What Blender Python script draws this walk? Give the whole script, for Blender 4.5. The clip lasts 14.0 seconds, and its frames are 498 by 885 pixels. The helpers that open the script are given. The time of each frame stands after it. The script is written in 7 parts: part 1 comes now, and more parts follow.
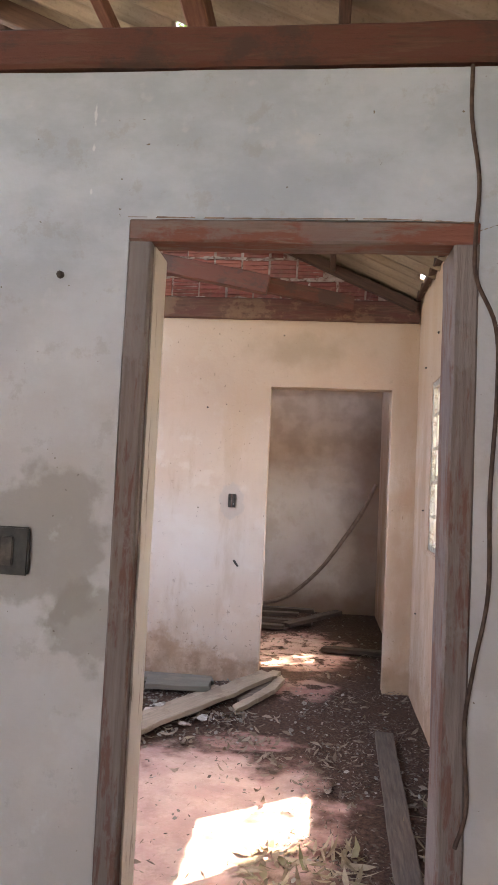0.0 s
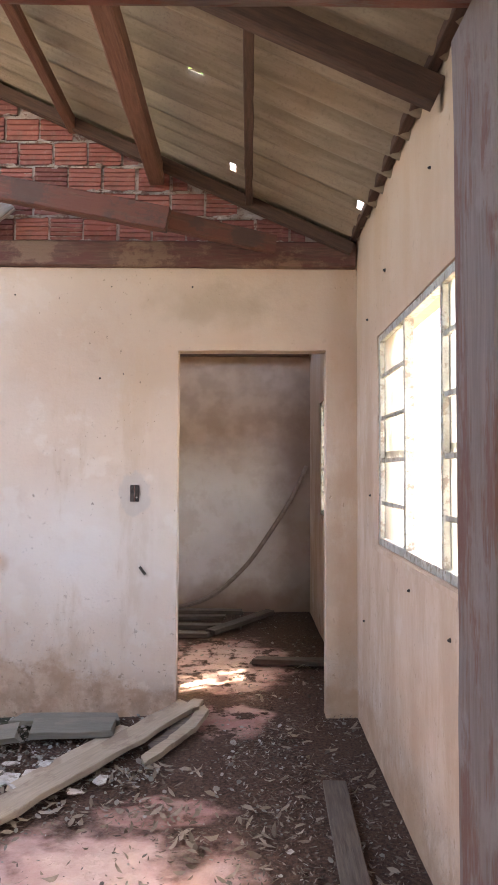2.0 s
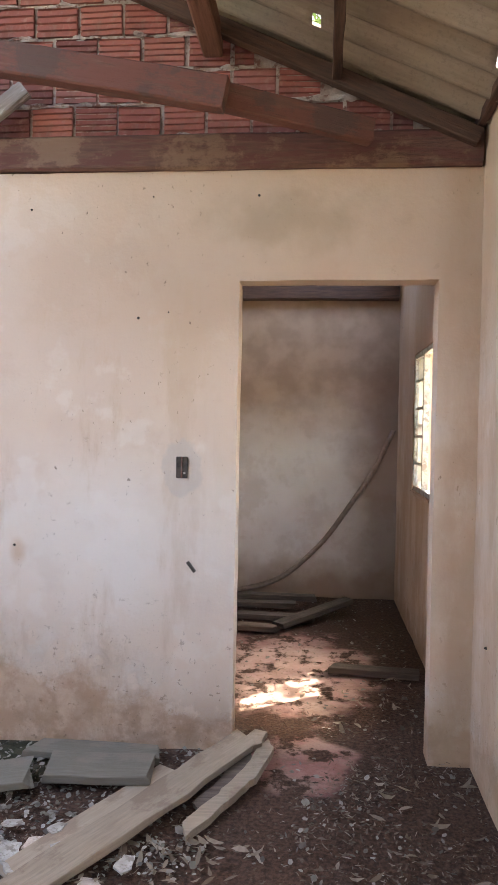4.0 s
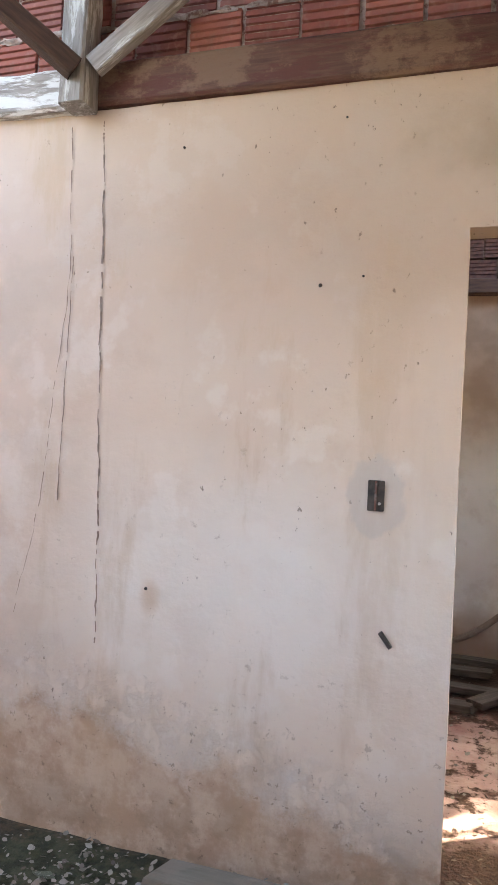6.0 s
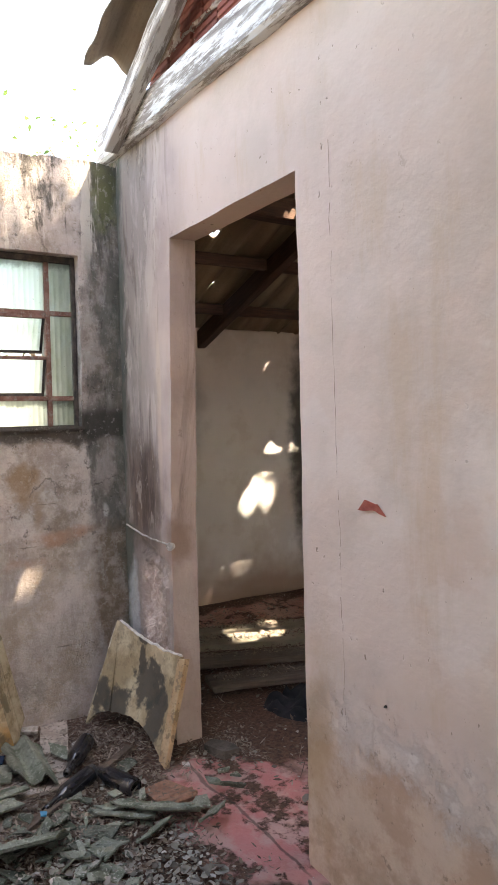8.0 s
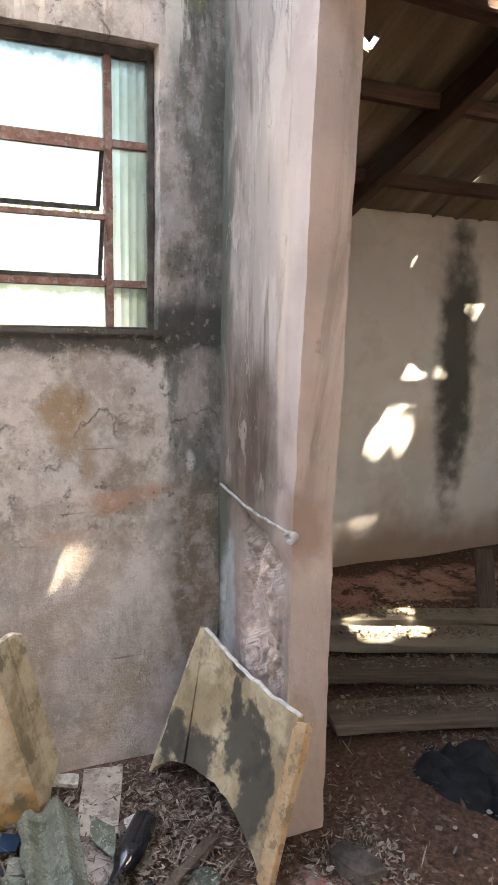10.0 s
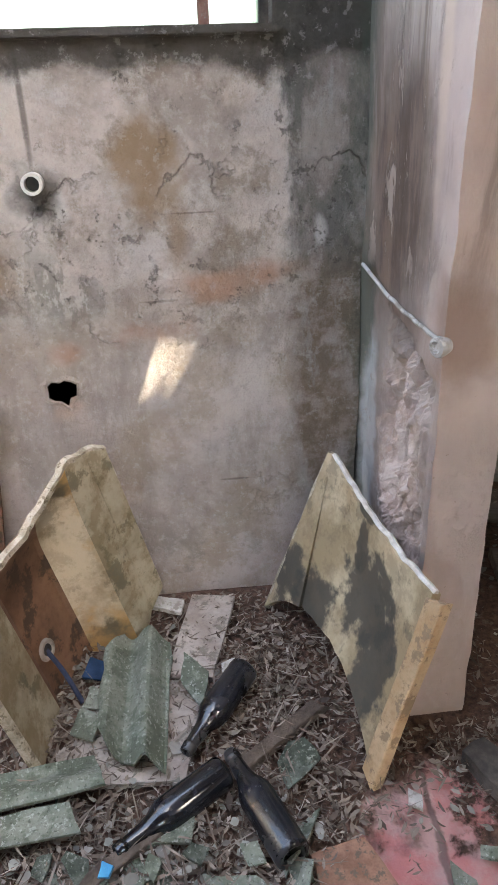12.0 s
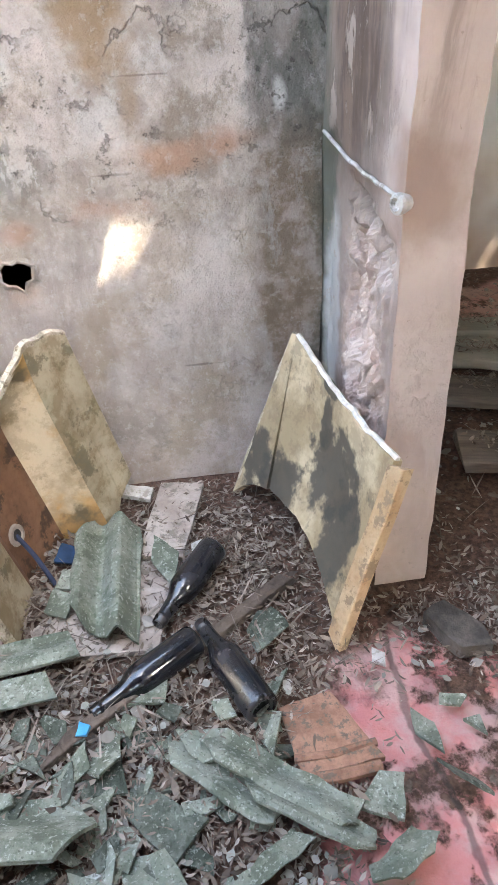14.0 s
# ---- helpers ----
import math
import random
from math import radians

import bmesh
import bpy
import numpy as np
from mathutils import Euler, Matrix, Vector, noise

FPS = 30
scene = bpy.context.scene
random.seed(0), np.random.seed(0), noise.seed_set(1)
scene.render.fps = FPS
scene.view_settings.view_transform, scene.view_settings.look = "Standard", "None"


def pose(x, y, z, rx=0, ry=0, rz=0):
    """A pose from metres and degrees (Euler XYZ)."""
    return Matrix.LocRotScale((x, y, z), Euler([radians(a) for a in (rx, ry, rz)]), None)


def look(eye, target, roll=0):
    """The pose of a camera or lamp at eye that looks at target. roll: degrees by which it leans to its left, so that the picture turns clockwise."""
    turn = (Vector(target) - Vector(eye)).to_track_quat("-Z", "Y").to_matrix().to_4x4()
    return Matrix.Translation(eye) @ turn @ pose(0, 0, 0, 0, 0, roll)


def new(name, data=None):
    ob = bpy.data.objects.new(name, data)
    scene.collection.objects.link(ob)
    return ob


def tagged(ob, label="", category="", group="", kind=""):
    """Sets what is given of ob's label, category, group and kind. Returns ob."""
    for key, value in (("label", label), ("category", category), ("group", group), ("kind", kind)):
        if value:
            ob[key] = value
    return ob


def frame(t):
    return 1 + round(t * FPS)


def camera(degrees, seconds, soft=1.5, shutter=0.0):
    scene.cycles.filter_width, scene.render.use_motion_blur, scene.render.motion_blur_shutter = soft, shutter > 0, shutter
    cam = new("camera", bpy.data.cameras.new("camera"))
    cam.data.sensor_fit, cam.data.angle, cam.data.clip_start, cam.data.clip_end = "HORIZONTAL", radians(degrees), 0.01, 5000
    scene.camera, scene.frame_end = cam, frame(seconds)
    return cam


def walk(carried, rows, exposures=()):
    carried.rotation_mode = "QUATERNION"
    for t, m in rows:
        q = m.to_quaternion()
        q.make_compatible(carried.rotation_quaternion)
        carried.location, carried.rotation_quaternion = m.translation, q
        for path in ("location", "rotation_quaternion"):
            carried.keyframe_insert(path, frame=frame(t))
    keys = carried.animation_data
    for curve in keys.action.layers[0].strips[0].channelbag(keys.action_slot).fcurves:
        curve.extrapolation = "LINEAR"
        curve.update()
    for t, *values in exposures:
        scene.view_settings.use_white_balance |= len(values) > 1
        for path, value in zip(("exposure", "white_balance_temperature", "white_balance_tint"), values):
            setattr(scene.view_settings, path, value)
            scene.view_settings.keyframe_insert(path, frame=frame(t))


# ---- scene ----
cam = camera(38.98, 14.0)
# stops and white balance, as the camera brightens on the way
EXPOSURES = [(0, 3.85, 8200, 19), (1, 3.82, 8000, 18), (1.5, 3.98, 7850, 16), (2, 3.92, 7800, 17), (5, 3.88, 7700, 12), (6.5, 3.72, 8000, 12), (7, 3.4, 8200, 12), (9.5, 3.9, 7950, 8), (10, 4.05, 7900, 7), (10.5, 3.55, 7900, 9), (11, 3.0, 8000, 12), (12, 4.0, 7400, 6), (12.5, 4.54, 7200, 4), (13, 4.64, 7150, 4), (13.5, 4.64, 7150, 4), (14, 4.72, 7150, 4)]
PATH = [
    (0, (0.381, 0.000, 1.399), (0.174, 1.986, 1.515), 2.69),
    (0.5, (0.378, 0.139, 1.360), (0.254, 2.135, 1.386), 1.09),
    (1, (0.438, 0.407, 1.370), (0.426, 2.406, 1.436), 1.31),
    (1.5, (0.460, 0.644, 1.390), (0.362, 2.641, 1.456), 1.96),
    (2, (0.398, 0.945, 1.406), (0.405, 2.944, 1.485), 0.21),
    (2.2, (0.396, 1.042, 1.397), (0.443, 3.040, 1.464), 0.96),
    (4.3, (0.349, 2.054, 1.459), (0.069, 4.033, 1.391), 0.97),
    (4.5, (0.352, 2.149, 1.413), (0.005, 4.117, 1.332), 0.89),
    (5, (0.305, 2.406, 1.422), (-0.170, 4.349, 1.411), 0.60),
    (5.5, (0.241, 2.570, 1.408), (-0.204, 4.520, 1.452), 1.23),
    (6, (0.041, 2.789, 1.403), (-0.569, 4.694, 1.417), 2.76),
    (6.5, (-0.008, 3.018, 1.430), (-1.115, 4.684, 1.403), 0.89),
    (6.8, (-0.081, 3.111, 1.408), (-1.413, 4.602, 1.352), -1.31),
    (7, (-0.151, 3.238, 1.392), (-1.603, 4.614, 1.388), -1.38),
    (7.1, (-0.199, 3.310, 1.395), (-1.706, 4.625, 1.406), -0.60),
    (7.2, (-0.231, 3.362, 1.403), (-1.788, 4.617, 1.395), -0.15),
    (9.3, (-1.247, 4.157, 1.396), (-3.010, 5.094, 1.280), -0.57),
    (9.5, (-1.369, 4.179, 1.381), (-3.141, 5.094, 1.227), 0.82),
    (10, (-1.701, 4.187, 1.373), (-3.507, 4.988, 1.061), 1.10),
    (10.5, (-1.870, 4.252, 1.399), (-3.758, 4.857, 1.137), -1.08),
    (11, (-2.065, 4.470, 1.361), (-3.997, 4.792, 0.956), -0.89),
    (11.5, (-2.145, 4.537, 1.305), (-4.012, 4.728, 0.616), -1.74),
    (12, (-2.159, 4.543, 1.241), (-3.944, 4.741, 0.362), -2.05),
    (12.5, (-2.156, 4.556, 1.203), (-3.853, 4.761, 0.164), -1.50),
    (13, (-2.146, 4.565, 1.175), (-3.794, 4.763, 0.059), -2.28),
    (13.5, (-2.134, 4.561, 1.171), (-3.768, 4.796, 0.042), -1.34),
    (14, (-2.124, 4.560, 1.162), (-3.786, 4.804, 0.077), -2.60),
]
walk(cam, [(t, look(eye, target, roll)) for t, eye, target, roll in PATH], EXPOSURES)

# ---- world and light ----
SUN_FROM = Vector((0.92, 0.66, 1.53)).normalized()
world = bpy.data.worlds.new("sky")
scene.world = world
world.use_nodes = True
wn = world.node_tree
sky = wn.nodes.new("ShaderNodeTexSky")
sky.sky_type = "NISHITA"
sky.sun_disc = False
sky.sun_elevation = math.asin(SUN_FROM.z)
sky.sun_rotation = math.atan2(SUN_FROM.x, SUN_FROM.y)
sky.air_density, sky.dust_density = 1.0, 2.5
wn.nodes["Background"].inputs["Strength"].default_value = 0.15
wn.links.new(sky.outputs[0], wn.nodes["Background"].inputs["Color"])
sun = new("sun", bpy.data.lights.new("sun", "SUN"))
sun.data.energy, sun.data.angle, sun.data.color = 5.0, radians(0.6), (1.0, 0.93, 0.84)
sun.matrix_world = look(SUN_FROM * 30, (0, 0, 0))

# ---- node helpers ----


class Mat:
    """A node material, built up from sockets."""

    def __init__(self, name, rough=0.9, metal=0.0, spec=0.3):
        self.m = bpy.data.materials.new(name)
        self.m.use_nodes = True
        self.nt = self.m.node_tree
        self.b = self.nt.nodes["Principled BSDF"]
        self.b.inputs["Roughness"].default_value = rough
        self.b.inputs["Metallic"].default_value = metal
        self.b.inputs["Specular IOR Level"].default_value = spec
        self.pos = self.nt.nodes.new("ShaderNodeTexCoord").outputs["Object"]

    def put(self, sock, value):
        if isinstance(value, bpy.types.NodeSocket):
            self.nt.links.new(value, sock)
        elif isinstance(value, (tuple, list)) and len(value) == 3 and sock.type == "RGBA":
            sock.default_value = (*value, 1)
        else:
            sock.default_value = value

    def world_pos(self):
        self.pos = self.nt.nodes.new("ShaderNodeNewGeometry").outputs["Position"]
        return self

    def math(self, op, a, b=0.0, clamp=False):
        n = self.nt.nodes.new("ShaderNodeMath")
        n.operation, n.use_clamp = op, clamp
        self.put(n.inputs[0], a), self.put(n.inputs[1], b)
        return n.outputs[0]

    def scaled(self, s, shift=(0, 0, 0)):
        n = self.nt.nodes.new("ShaderNodeMapping")
        self.put(n.inputs["Vector"], self.pos)
        n.inputs["Scale"].default_value, n.inputs["Location"].default_value = s, shift
        return n.outputs[0]

    def noise(self, scale, detail=4, stretch=(1, 1, 1), shift=(0, 0, 0), rough=0.55, warp=0.0):
        n = self.nt.nodes.new("ShaderNodeTexNoise")
        self.put(n.inputs["Vector"], self.scaled(stretch, shift))
        n.inputs["Scale"].default_value, n.inputs["Detail"].default_value = scale, detail
        n.inputs["Roughness"].default_value, n.inputs["Distortion"].default_value = rough, warp
        return n.outputs["Fac"]

    def cells(self, scale, stretch=(1, 1, 1), feature="F1", out="Distance"):
        n = self.nt.nodes.new("ShaderNodeTexVoronoi")
        n.feature = feature
        self.put(n.inputs["Vector"], self.scaled(stretch))
        n.inputs["Scale"].default_value = scale
        return n.outputs[out]

    def wave(self, scale, stretch=(1, 1, 1), warp=2.0, detail=3):
        n = self.nt.nodes.new("ShaderNodeTexWave")
        self.put(n.inputs["Vector"], self.scaled(stretch))
        n.inputs["Scale"].default_value, n.inputs["Distortion"].default_value, n.inputs["Detail"].default_value = scale, warp, detail
        return n.outputs["Fac"]

    def band(self, sock, lo, hi):
        n = self.nt.nodes.new("ShaderNodeMapRange")
        n.interpolation_type = "SMOOTHSTEP"
        self.put(n.inputs["Value"], sock)
        n.inputs["From Min"].default_value, n.inputs["From Max"].default_value = lo, hi
        return n.outputs[0]

    def axis(self, i):
        n = self.nt.nodes.new("ShaderNodeSeparateXYZ")
        self.put(n.inputs[0], self.pos)
        return n.outputs[i]

    def blob(self, centre, size, edge=0.35, scale=5.0, amount=0.5):
        """1 inside a ragged patch of that centre and half sizes."""
        n = self.nt.nodes.new("ShaderNodeMapping")
        n.vector_type = "TEXTURE"
        self.put(n.inputs["Vector"], self.pos)
        n.inputs["Location"].default_value, n.inputs["Scale"].default_value = centre, size
        v = self.nt.nodes.new("ShaderNodeVectorMath")
        v.operation = "LENGTH"
        self.nt.links.new(n.outputs[0], v.inputs[0])
        d = self.math("ADD", v.outputs["Value"], self.math("MULTIPLY", self.math("SUBTRACT", self.noise(scale, 5), 0.5), amount * 2))
        return self.band(d, 1.0, 1.0 - edge)

    def mix(self, fac, a, b, mode="MIX"):
        n = self.nt.nodes.new("ShaderNodeMix")
        n.data_type, n.blend_type = "RGBA", mode
        self.put(n.inputs[0], fac), self.put(n.inputs[6], a), self.put(n.inputs[7], b)
        return n.outputs[2]

    def times(self, *socks):
        out = socks[0]
        for s in socks[1:]:
            out = self.math("MULTIPLY", out, s)
        return out

    def random(self):
        return self.nt.nodes.new("ShaderNodeObjectInfo").outputs["Random"]

    def island(self):
        return self.nt.nodes.new("ShaderNodeNewGeometry").outputs["Random Per Island"]

    def ramp(self, fac, *stops):
        n = self.nt.nodes.new("ShaderNodeValToRGB")
        e = n.color_ramp.elements
        while len(e) < len(stops):
            e.new(0.5)
        for el, (p, c) in zip(e, stops):
            el.position, el.color = p, (*c, 1)
        self.put(n.inputs[0], fac)
        return n.outputs[0]

    def done(self, color, bump=None, depth=0.004, strength=0.6, rough=None):
        self.put(self.b.inputs["Base Color"], color)
        if rough is not None:
            self.put(self.b.inputs["Roughness"], rough)
        if bump is not None:
            n = self.nt.nodes.new("ShaderNodeBump")
            n.inputs["Strength"].default_value, n.inputs["Distance"].default_value = strength, depth
            self.put(n.inputs["Height"], bump)
            self.nt.links.new(n.outputs[0], self.b.inputs["Normal"])
        return self.m


# ---- materials ----
def plaster_inner():
    """Cream limewash with rising damp and rust-coloured washes; pink and mouldy towards the west."""
    k = Mat("limewashed_plaster", 0.92)
    big, mid, fine = k.noise(1.3, 4), k.noise(5, 5), k.noise(40, 4)
    x, z = k.axis(0), k.axis(2)
    c = k.mix(k.band(big, 0.3, 0.7), (0.62, 0.485, 0.39), (0.70, 0.59, 0.495))
    c = k.mix(k.math("MULTIPLY", k.band(k.noise(2.6, 6, shift=(6, 2, 1), rough=0.62), 0.5, 0.62), 0.4), c, (0.55, 0.40, 0.30))
    c = k.mix(k.math("MULTIPLY", k.band(k.noise(3.7, 6, shift=(1, 9, 4), rough=0.6), 0.52, 0.6), 0.4), c, (0.74, 0.67, 0.60))
    # tan wash high on the wall, most by the east door, deepened to shade the top
    wash = k.times(k.band(k.math("ADD", z, k.math("MULTIPLY", big, 0.9)), 1.9, 2.6), k.math("ADD", k.math("MULTIPLY", k.band(x, -1.6, -0.2), 0.6), 0.4))
    c = k.mix(k.math("MULTIPLY", wash, 0.85), c, (0.46, 0.335, 0.245))
    # pale lower middle
    pale = k.blob((-0.6, 5, 0.95), (1.0, 0.4, 0.6), 0.9, 2.0, 0.3)
    c = k.mix(k.math("MULTIPLY", pale, 0.6), c, (0.75, 0.72, 0.69))
    # pinker paint to the west
    c = k.mix(k.math("MULTIPLY", k.band(x, -0.9, -2.6), 0.75), c, (0.57, 0.45, 0.395))
    c = k.mix(k.times(k.band(x, -1.0, -1.8), k.band(k.noise(2.1, 7, shift=(2, 7, 3), rough=0.62), 0.48, 0.62), 0.5), c, (0.47, 0.385, 0.315))
    # rising damp, brown with a ragged edge, lower towards the east door
    rag = k.math("ADD", k.math("MULTIPLY", k.noise(4, 9, rough=0.66), 0.5), k.math("MULTIPLY", k.noise(0.9, 2, shift=(3, 0, 0)), -0.35))
    slope = k.math("MULTIPLY", k.band(x, -1.5, 0.1), 0.30)
    lev = k.math("ADD", k.math("ADD", z, rag), slope)
    damp = k.band(lev, 0.56, 0.46)
    c = k.mix(k.math("MULTIPLY", damp, 0.85), c, k.mix(k.band(k.noise(6, 8, rough=0.7), 0.4, 0.6), (0.40, 0.26, 0.175), (0.54, 0.40, 0.30)))
    rim = k.times(k.band(lev, 0.44, 0.52), k.band(lev, 0.78, 0.60))
    flake = k.times(k.band(k.noise(15, 9, rough=0.78), 0.46, 0.60), rim)
    c = k.mix(k.math("MULTIPLY", flake, 0.38), c, (0.70, 0.64, 0.58))
    chip = k.times(k.band(k.noise(24, 7, rough=0.7, shift=(2, 0, 7)), 0.60, 0.64), k.band(z, 0.8, 0.3))
    c = k.mix(k.math("MULTIPLY", chip, 0.6), c, (0.20, 0.14, 0.10))
    foot = k.times(k.band(k.noise(5, 9, rough=0.7, shift=(7, 0, 0)), 0.46, 0.54), k.band(z, 0.30, 0.12))
    c = k.mix(k.math("MULTIPLY", foot, 0.35), c, (0.27, 0.19, 0.13))
    # dark cloud over the east door
    cloud = k.blob((0.22, 5, 2.36), (0.55, 0.4, 0.20), 0.95, 6, 0.8)
    c = k.mix(k.math("MULTIPLY", cloud, 0.6), c, (0.34, 0.25, 0.17))
    # ochre streaks and dark flecks
    streak = k.times(k.band(k.noise(3.4, 8, (1, 1, 0.22), shift=(3, 0, 6), rough=0.66), 0.52, 0.64), k.band(x, 0.1, -0.4))
    c = k.mix(k.math("MULTIPLY", streak, 0.4), c, (0.49, 0.35, 0.23))
    c = k.mix(k.math("MULTIPLY", k.blob((-2.24, 5, 0.42), (0.10, 0.4, 0.42), 0.7, 6, 0.7), 0.6), c, (0.40, 0.27, 0.15))
    fleck = k.times(k.band(k.noise(38, 4, (1, 1, 0.6), shift=(3, 0, 2), rough=0.6), 0.66, 0.69), k.band(k.noise(1.7, 3, shift=(8, 0, 1)), 0.48, 0.60))
    c = k.mix(k.math("MULTIPLY", fleck, 0.7), c, (0.13, 0.09, 0.065))
    # grey-pink weathered paint by the west doorway
    c = k.mix(k.math("MULTIPLY", k.band(x, -2.95, -3.2), 0.7), c, k.mix(k.band(mid, 0.35, 0.65), (0.335, 0.255, 0.235), (0.43, 0.335, 0.305)))
    # tan, rain-streaked paint of the east wall and its corner
    east = k.times(k.band(x, 0.80, 0.95), k.math("ADD", k.math("MULTIPLY", k.band(k.noise(3.5, 8, (1, 1, 0.35), shift=(2, 5, 0), rough=0.66), 0.38, 0.62), 0.45), 0.35))
    c = k.mix(east, c, (0.44, 0.30, 0.20))
    # mould and run-off beside the west corner
    edge = k.band(k.math("ADD", x, k.math("MULTIPLY", k.noise(3.2, 8, (1, 1, 0.30), rough=0.66), 0.6)), -2.92, -3.22)
    c = k.mix(k.math("MULTIPLY", edge, 0.85), c, (0.255, 0.215, 0.19))
    run = k.times(k.band(k.noise(7, 8, (1, 1, 0.22), warp=0.9, rough=0.66), 0.48, 0.60), k.band(x, -3.12, -3.3))
    c = k.mix(k.math("MULTIPLY", run, 0.45), c, (0.50, 0.42, 0.375))
    run2 = k.times(k.band(k.noise(6, 8, (1, 1, 0.20), shift=(9, 0, 0), warp=0.9, rough=0.66), 0.50, 0.60), k.band(x, -3.1, -3.35), k.band(z, 0.8, 1.1))
    c = k.mix(k.math("MULTIPLY", run2, 0.75), c, (0.13, 0.10, 0.085))
    green = k.band(k.math("ADD", x, k.math("MULTIPLY", k.noise(5, 9, (1, 1, 0.5), rough=0.75), 0.30)), -3.52, -3.62)
    c = k.mix(k.math("MULTIPLY", green, 0.8), c, (0.07, 0.085, 0.065))
    brown = k.blob((-3.53, 5, 1.07), (0.29, 0.4, 0.38), 0.7, 7, 0.45)
    c = k.mix(k.math("MULTIPLY", brown, 0.92), c, k.mix(k.band(k.noise(9, 8, (1, 1, 0.3), rough=0.7), 0.42, 0.58), (0.085, 0.06, 0.046), (0.165, 0.115, 0.09)))
    crust = k.times(k.band(k.noise(10, 9, (1, 1, 0.28), shift=(1, 0, 5), warp=0.5, rough=0.72), 0.56, 0.60), k.band(x, -3.27, -3.34), k.band(z, 0.85, 1.0))
    c = k.mix(k.math("MULTIPLY", crust, 0.5), c, (0.50, 0.42, 0.365))
    ochre = k.times(k.blob((-3.335, 5, 1.45), (0.03, 0.4, 0.55), 0.6, 6, 0.6), 0.5)
    c = k.mix(ochre, c, (0.55, 0.42, 0.33))
    halo = k.blob((-3.25, 5.04, 0.86), (0.10, 0.11, 0.15), 0.7, 9, 0.6)
    c = k.mix(k.math("MULTIPLY", halo, 0.8), c, (0.26, 0.175, 0.135))
    bare = k.blob((-3.48, 5, 0.46), (0.21, 0.3, 0.42), 0.6, 8, 0.4)
    c = k.mix(k.math("MULTIPLY", bare, 0.85), c, k.mix(k.band(k.noise(14, 8, rough=0.7), 0.42, 0.58), (0.53, 0.395, 0.34), (0.72, 0.595, 0.53)))
    blue = k.blob((-3.71, 5, 0.45), (0.065, 0.3, 0.36), 0.5, 9, 0.5)
    c = k.mix(k.math("MULTIPLY", blue, 0.6), c, (0.55, 0.57, 0.58))
    c = k.mix(k.math("MULTIPLY", k.blob((-1.0, 5, 0.87), (0.05, 0.4, 0.09), 0.9, 9, 0.4), 0.5), c, (0.50, 0.30, 0.16))
    ring = k.blob((-0.245, 5, 1.265), (0.10, 0.4, 0.135), 0.25, 12, 0.55)
    c = k.mix(k.math("MULTIPLY", ring, 0.6), c, (0.50, 0.455, 0.42))
    scuff = k.times(k.band(k.noise(17, 8, rough=0.74, shift=(4, 8, 1)), 0.60, 0.64), k.band(k.noise(2.2, 3, shift=(1, 3, 9)), 0.5, 0.62))
    c = k.mix(k.math("MULTIPLY", scuff, 0.4), c, (0.30, 0.22, 0.17))
    speck = k.band(k.noise(70, 2, shift=(5, 5, 5)), 0.72, 0.76)
    c = k.mix(k.math("MULTIPLY", speck, 0.35), c, (0.15, 0.10, 0.07))
    rough_patch = k.math("MULTIPLY", k.noise(13, 9, rough=0.74), k.math("ADD", k.math("MULTIPLY", bare, 1.3), 0.18))
    h = k.math("ADD", k.math("ADD", k.math("MULTIPLY", mid, 0.5), k.math("MULTIPLY", fine, 0.12)), k.math("ADD", rough_patch, k.math("SUBTRACT", k.math("MULTIPLY", flake, 0.22), k.math("ADD", k.math("MULTIPLY", damp, 0.2), k.math("ADD", k.math("MULTIPLY", fleck, 0.3), k.math("MULTIPLY", crust, -0.35))))))
    return k.done(c, h, 0.014, 0.75)


